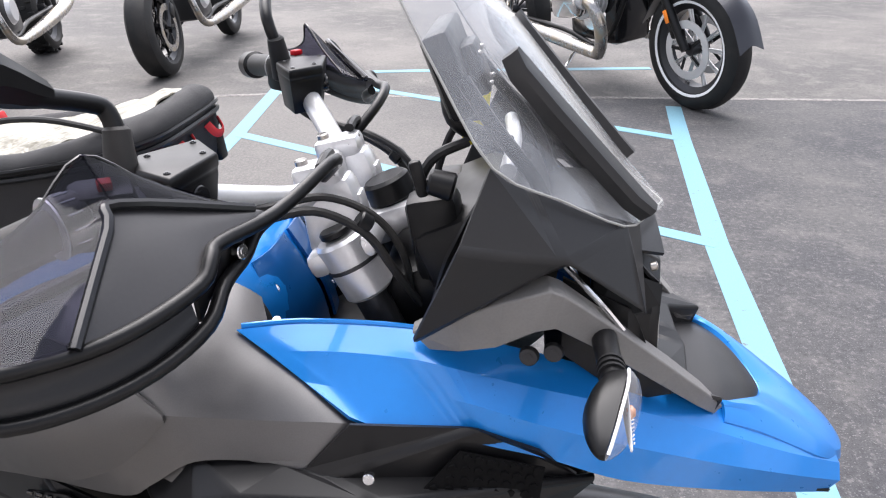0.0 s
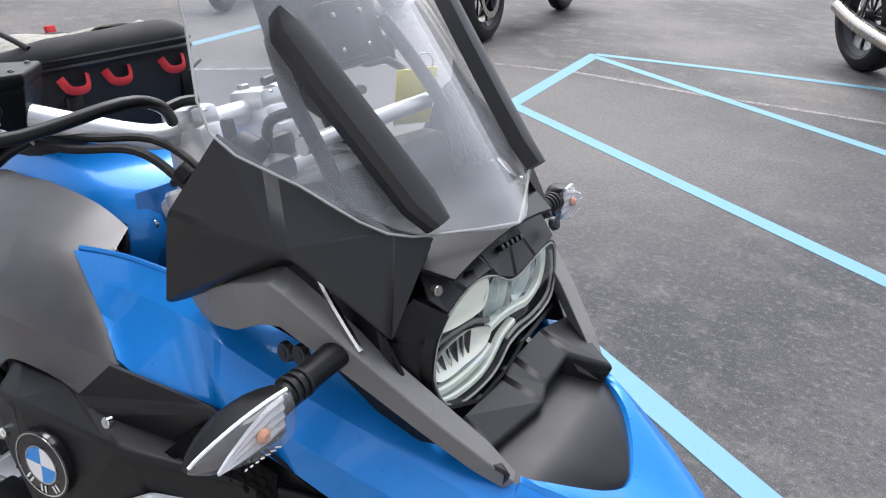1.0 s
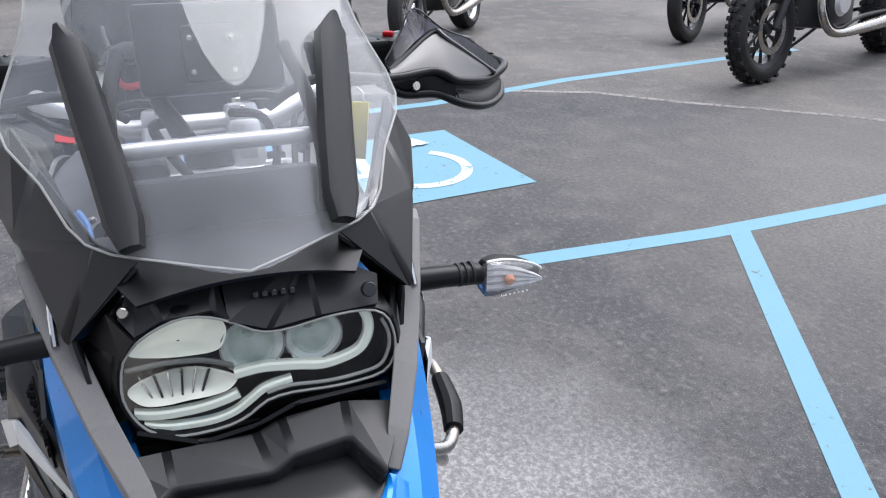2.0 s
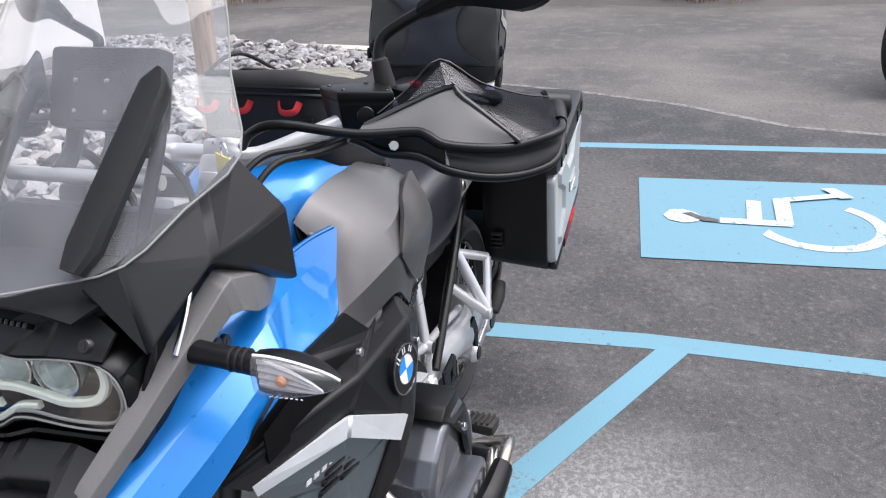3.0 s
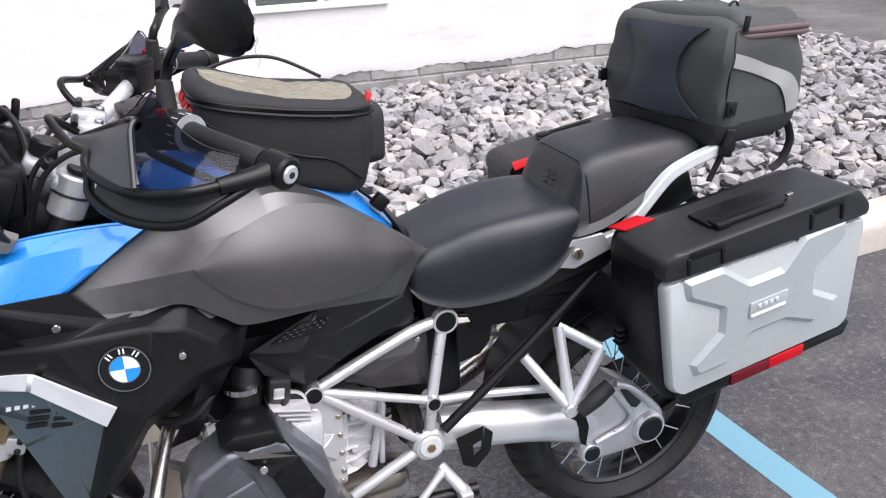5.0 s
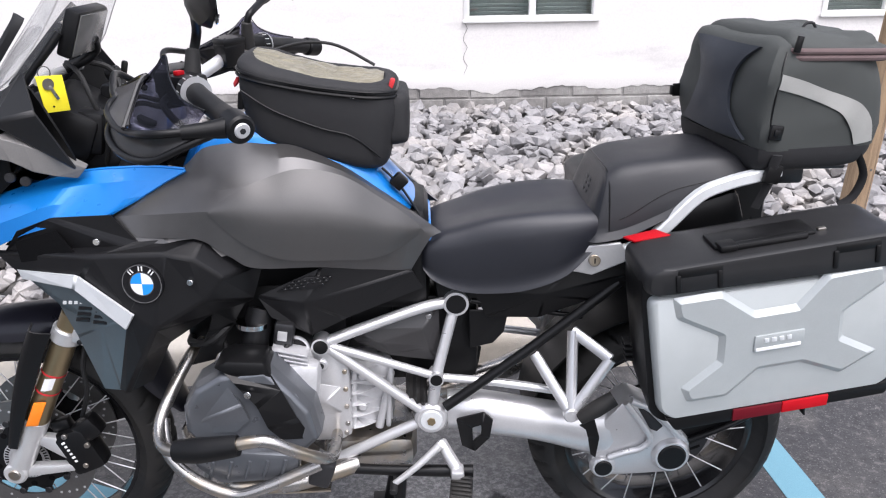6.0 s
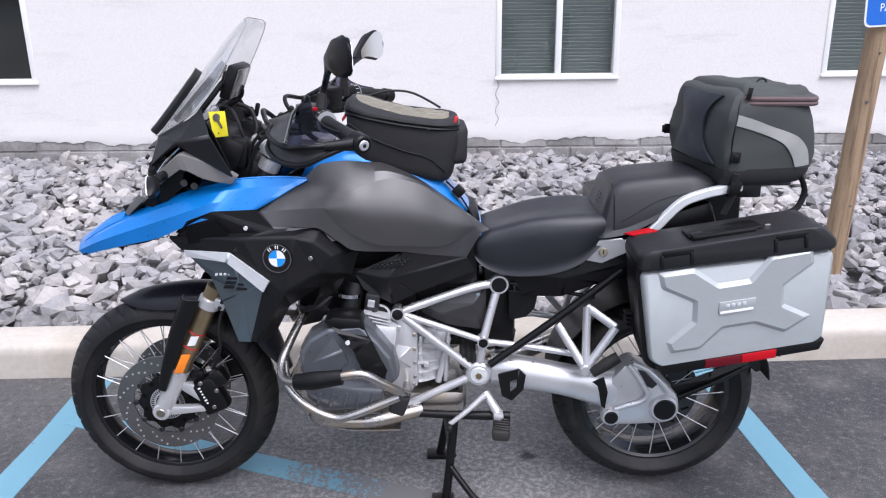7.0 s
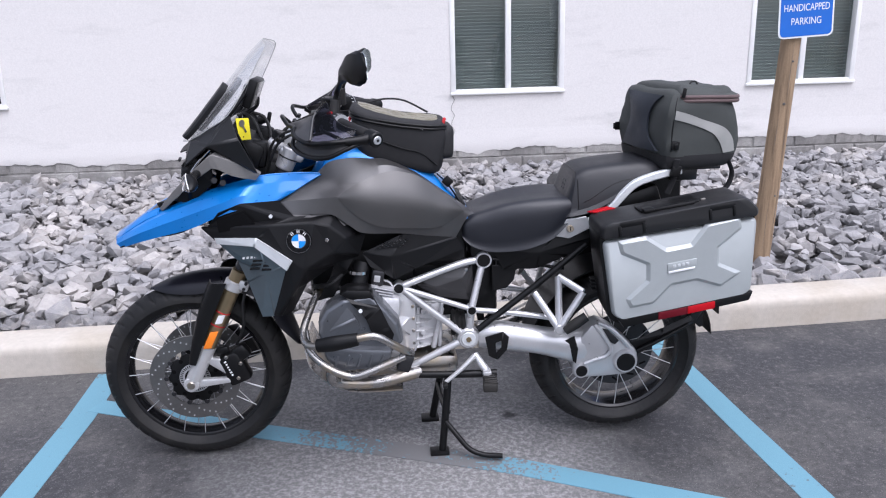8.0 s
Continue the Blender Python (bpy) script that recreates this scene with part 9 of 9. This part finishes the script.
for y in (-0.03, 0.03):
    for z in (-0.02, 0.015):
        screw(M @ V((-0.0325, y * 0.7, z - 0.01)), (-1, 0, 0.3), 0.003, STEEL, gps)

# key with a yellow tag
tag = thing("key_tag", (-0.512, -0.165, 1.185), "yellow plastic tag hanging on a key ring", "key tag")
tag.rotation_euler = (0, 0, radians(50))
bm = plate([(-0.004, -0.001, 0.062), (0.047, -0.001, 0.058), (0.051, -0.001, -0.010), (0.003, -0.001, -0.008)], (0, 0.002, 0), 0.0006)
part("tag", bm, YELLOW, tag)
part("ring", lathe([(0.011, -0.0009), (0.0125, -0.0009), (0.0125, 0.0009), (0.011, 0.0009)], (0.014, 0.0, 0.066), "y", 24), CHROME, tag)
part("key", merge(rod((0.016, -0.003, 0.045), (0.016, -0.0045, 0.045), 0.011, seg=18), block((0.024, -0.004, 0.028), (0.006, 0.0015, 0.03), (0, -25, 0), 0.0004)), STEEL, tag)
part("tag_hole", rod((0.020, -0.0014, 0.002), (0.020, -0.0024, 0.002), 0.002, seg=10), BLACK, tag)

# ---- the other parked motorcycles across the lot ----
def cast_wheel(parent, c, R, half, rim_r, rim_mat, spokes, knob=False, stripe=False):
    w = new("wheel")
    w.parent = parent
    bm = lathe([(rim_r, -half * 0.8), (rim_r + 0.02, -half), (R - 0.04, -half * 0.98), (R - 0.012, -half * 0.72), (R, 0), (R - 0.012, half * 0.72), (R - 0.04, half * 0.98), (rim_r + 0.02, half), (rim_r, half * 0.8)], c, "y", 56)
    knobs = []
    if knob:
        for k in range(44):
            t = 2 * math.pi * k / 44
            for h in ((-0.6, 0.1), (0.6, -0.1), (0.0, 0.0))[k % 2: k % 2 + 2]:
                knobs.append(block((c[0] + (R - 0.002) * math.cos(t), c[1] + h[0] * half, c[2] + (R - 0.002) * math.sin(t)), (0.022, half * 0.5, 0.028), (0, -math.degrees(t), 0), 0.003, 1))
    part("tyre", bm, RUBBER, w)
    for bm in knobs:
        part("tread_block", bm, RUBBER, w)
    part("rim", lathe([(rim_r + 0.004, -half * 0.8), (rim_r - 0.03, -half * 0.5), (rim_r - 0.03, half * 0.5), (rim_r + 0.004, half * 0.8)], c, "y", 48), rim_mat, w)
    if stripe:
        for s in (-1, 1):
            part("rim_stripe", lathe([(rim_r + 0.006, s * half * 0.94), (rim_r + 0.018, s * half * 1.01), (rim_r + 0.018, s * half * 1.04), (rim_r + 0.004, s * half * 0.97)], c, "y", 48), SIGN_WHITE, w)
    part("hub", rod((c[0], c[1] - half * 0.9, c[2]), (c[0], c[1] + half * 0.9, c[2]), 0.035, seg=18, bevel=0.004), rim_mat, w)
    for k in range(spokes):
        t = 2 * math.pi * k / spokes
        for d in (-0.05, 0.05):
            a = V(c) + V((0.03 * math.cos(t), 0, 0.03 * math.sin(t)))
            b = V(c) + V(((rim_r - 0.02) * math.cos(t + d), 0, (rim_r - 0.02) * math.sin(t + d)))
            part("spoke", rod(a, b, 0.007, 0.006, 6), SILVER if stripe else rim_mat, w)
    return w


def parked(label, place, turn, size, style):
    """A parked motorcycle; its front wheel stands at place, its tail lies along local +x."""
    ob = thing("parked_motorcycle", (*place, 0), label, "motorcycle", "other parked motorcycles")
    st = dict(base=1.48, R=0.30, half=0.058, rim=0.215, rhalf=0.09, rimm=BLACK_GLOSS, tank=BLACK_SATIN, spokes=10, knob=False, stripe=False, fender=BLACK, low=False, metal=DARK_METAL, guard=False)
    st.update(style)
    L, R = st["base"], st["R"]
    # leaning slightly on its side stand
    ob.matrix_basis = Matrix.Translation((*place, 0)) @ Matrix.Rotation(radians(turn), 4, "Z") @ Matrix.Rotation(radians(-7), 4, "X") @ Matrix.Scale(size, 4)
    cast_wheel(ob, (0, 0, R), R, st["half"], st["rim"], st["rimm"], st["spokes"], st["knob"], st["stripe"])
    cast_wheel(ob, (L, 0, R), R, st["rhalf"], st["rim"], st["rimm"], st["spokes"], st["knob"], False)
    hx, hz = 0.42, 0.98
    for s in (-1, 1):
        part("fork_leg", rod((0, s * 0.085, R), (hx * 0.86, s * 0.085, 0.90), 0.024, 0.026, 12), BLACK_SATIN if st["low"] else st["metal"], ob)
        part("grip", rod((hx + 0.12, s * 0.28, hz + 0.08), (hx + 0.16, s * 0.40, hz + 0.07), 0.018, seg=12), RUBBER, ob)
    part("handlebar", tube([(hx + 0.16, -0.40, hz + 0.07), (hx + 0.10, -0.2, hz + 0.09), (hx, -0.06, hz + 0.02), (hx, 0.06, hz + 0.02), (hx + 0.10, 0.2, hz + 0.09), (hx + 0.16, 0.40, hz + 0.07)], 0.012, 10, 4), st["metal"], ob)
    part("headlight", rod((hx - 0.20, 0, 0.88), (hx - 0.06, 0, 0.90), 0.085, 0.06, 22, bevel=0.01), st["metal"], ob)
    part("fuel_tank", loft([[(x, w * math.cos(a), z + h * math.sin(a)) for a in (2 * math.pi * k / 14 for k in range(14))] for x, w, z, h in ((hx + 0.04, 0.06, 0.86, 0.05), (hx + 0.14, 0.13, 0.87, 0.10), (hx + 0.30, 0.15, 0.87, 0.11), (hx + 0.45, 0.11, 0.83, 0.08), (hx + 0.55, 0.07, 0.80, 0.04))], 3), st["tank"], ob)
    part("seat", loft([[(x, w * math.cos(a), z + h * math.sin(a)) for a in (2 * math.pi * k / 14 for k in range(14))] for x, w, z, h in ((hx + 0.48, 0.09, 0.79, 0.04), (hx + 0.65, 0.14, 0.77, 0.05), (hx + 0.85, 0.13, 0.80, 0.05), (hx + 1.05, 0.08, 0.84, 0.03))], 3), SEAT, ob)
    if st["low"]:
        # big flat twin: dark case, chromed cylinders standing out to both sides, fat headers
        eng = part("engine", block((hx + 0.30, 0, 0.48), (0.44, 0.28, 0.40), bevel=0.05), BLACK_GLOSS, ob, "black engine case with chromed cylinders")
        for s in (-1, 1):
            part("cylinder", rod((hx + 0.24, s * 0.12, 0.56), (hx + 0.24, s * 0.30, 0.57), 0.095, 0.10, 26, bevel=0.01), CAST, eng)
            part("cylinder_head", block((hx + 0.24, s * 0.345, 0.57), (0.22, 0.11, 0.19), (0, 6, 0), 0.035), CHROME, eng)
            for k in range(5):
                part("fin", rod((hx + 0.24, s * (0.15 + 0.028 * k), 0.56), (hx + 0.24, s * (0.158 + 0.028 * k), 0.56), 0.115, seg=26, bevel=0.002), CAST, eng)
            part("header_ring", rod((hx + 0.13, s * 0.33, 0.58), (hx + 0.09, s * 0.33, 0.58), 0.052, seg=20, bevel=0.004), CAST, eng)
            part("header", tube([(hx + 0.12, s * 0.33, 0.58), (hx + 0.04, s * 0.33, 0.55), (hx + 0.0, s * 0.31, 0.44), (hx + 0.05, s * 0.28, 0.30), (hx + 0.22, s * 0.24, 0.27), (L - 0.30, s * 0.21, 0.33), (L + 0.05, s * 0.20, 0.40)], [0.032, 0.035, 0.036, 0.036, 0.038, 0.040, 0.038], 16, 5), STEEL, eng, "chromed exhaust header")
    else:
        eng = part("engine", block((hx + 0.28, 0, 0.42), (0.36, 0.30, 0.28), bevel=0.04), st["metal"], ob)
        part("cylinder", block((hx + 0.18, 0, 0.62), (0.20, 0.20, 0.22), (0, -15, 0), 0.03), st["metal"], eng)
        for k in range(6):
            part("fin", block((hx + 0.18, 0, 0.56 + 0.03 * k), (0.25, 0.25, 0.008), (0, -15, 0), 0.003), CAST, eng)
    for s in (-1, 1):
        part("side_cover", rod((hx + 0.26, s * 0.13, 0.44), (hx + 0.26, s * 0.175, 0.44), 0.10, 0.085, 26, bevel=0.012), CHROME if st["low"] else CAST, eng)
        part("frame_rail", tube([(hx, s * 0.03, 0.85), (hx + 0.08, s * 0.12, 0.45), (hx + 0.25, s * 0.13, 0.27), (hx + 0.6, s * 0.13, 0.32), (L, s * 0.12, R)], 0.016, 10, 4), BLACK_SATIN, ob)
        part("shock", rod((L - 0.10, s * 0.13, 0.36), (L - 0.22, s * 0.12, 0.74), 0.024, seg=12), st["metal"], ob)
    if not st["low"]:
        part("exhaust", tube([(hx + 0.10, -0.10, 0.58), (hx + 0.0, -0.15, 0.42), (hx + 0.12, -0.17, 0.26), (hx + 0.5, -0.18, 0.25), (L - 0.05, -0.19, 0.30), (L + 0.22, -0.19, 0.34)], [0.022, 0.024, 0.028, 0.05, 0.052], 16, 5), STEEL, ob)
    part("front_fender", patch([[((R + 0.035) * math.cos(radians(a)), y, R + (R + 0.035) * math.sin(radians(a)) - abs(y) * 0.4) for y in (-st["half"] * 1.25, 0, st["half"] * 1.25)] for a in ((120, 100, 80, 60) if not st["low"] else (170, 140, 110, 80, 50, 20))], 4, 4, 0.004), st["fender"], ob)
    part("rear_fender", patch([[(L + (R + 0.05) * math.cos(radians(a)), y, R + (R + 0.05) * math.sin(radians(a))) for y in (-0.09, 0, 0.09)] for a in (130, 100, 70, 40)], 4, 3, 0.004), st["fender"], ob)
    for s in (-1, 1):
        part("brake_disc", lathe([(0.112, s * st["half"] * 1.1), (0.155, s * st["half"] * 1.1), (0.155, s * (st["half"] * 1.1 + 0.005)), (0.112, s * (st["half"] * 1.1 + 0.005))], (0, 0, R), "y", 40), SILVER if st["low"] else STEEL, ob)
        for k in range(5):
            t = 2 * math.pi * k / 5
            part("disc_arm", block((0.08 * math.cos(t), s * (st["half"] * 1.1 + 0.002), R + 0.08 * math.sin(t)), (0.075, 0.006, 0.020), (0, -math.degrees(t), 0), 0.003, 1), BLACK_SATIN, ob)
        part("caliper", block((0.09, s * st["half"] * 1.15, R + 0.10), (0.07, 0.04, 0.09), (0, 30, 0), 0.01), BLACK, ob)
        part("turn_signal", block((hx - 0.05, s * 0.20, 0.87), (0.05, 0.06, 0.035), bevel=0.012), AMBER, ob)
    part("side_stand", tube([(hx + 0.45, 0.10, 0.26), (hx + 0.42, 0.24, 0.14), (hx + 0.38, 0.34, 0.06)], 0.011, 10, 3), st["metal"], ob)
    if st["guard"]:
        part("engine_guard", tube([(hx + 0.05, -0.16, 0.62), (hx - 0.02, -0.30, 0.52), (hx + 0.05, -0.32, 0.38), (hx + 0.2, -0.18, 0.28)], 0.014, 12, 4), CHROME, ob)
        part("fork_reflector", block((0.12, 0.115, 0.50), (0.025, 0.008, 0.07), (0, 26, 0), 0.003), ORANGE, ob)
        part("fork_reflector", block((0.12, -0.115, 0.50), (0.025, 0.008, 0.07), (0, 26, 0), 0.003), ORANGE, ob)
    return ob


parked("black cruiser motorcycle with chrome engine and white-striped front wheel", (-1.88, -5.12), -56, 1.38, dict(base=1.74, R=0.335, half=0.065, rim=0.235, rhalf=0.085, rimm=DARK_METAL, spokes=10, stripe=True, fender=SLATE_DARK, low=True, metal=CHROME, guard=True))
parked("black street motorcycle with a broad smooth tyre", (2.56, -5.78), -85, 1.30, dict(base=1.72, half=0.085, rhalf=0.062, R=0.315, spokes=7))
parked("black scrambler motorcycle with knobbly tyres", (3.60, -4.66), -73, 1.28, dict(base=1.74, knob=True, R=0.33, rim=0.24, spokes=12, rimm=DARK_METAL))
parked("dark motorcycle with red bodywork leaning on its stand", (5.25, -5.2), -62, 1.15, dict(base=1.48, tank=RED_CLOTH, spokes=9, R=0.32))
parked("dark standard motorcycle with wire wheels", (5.45, -2.32), -40, 1.15, dict(base=1.45, rimm=CHROME, spokes=16, R=0.32, rim=0.235))
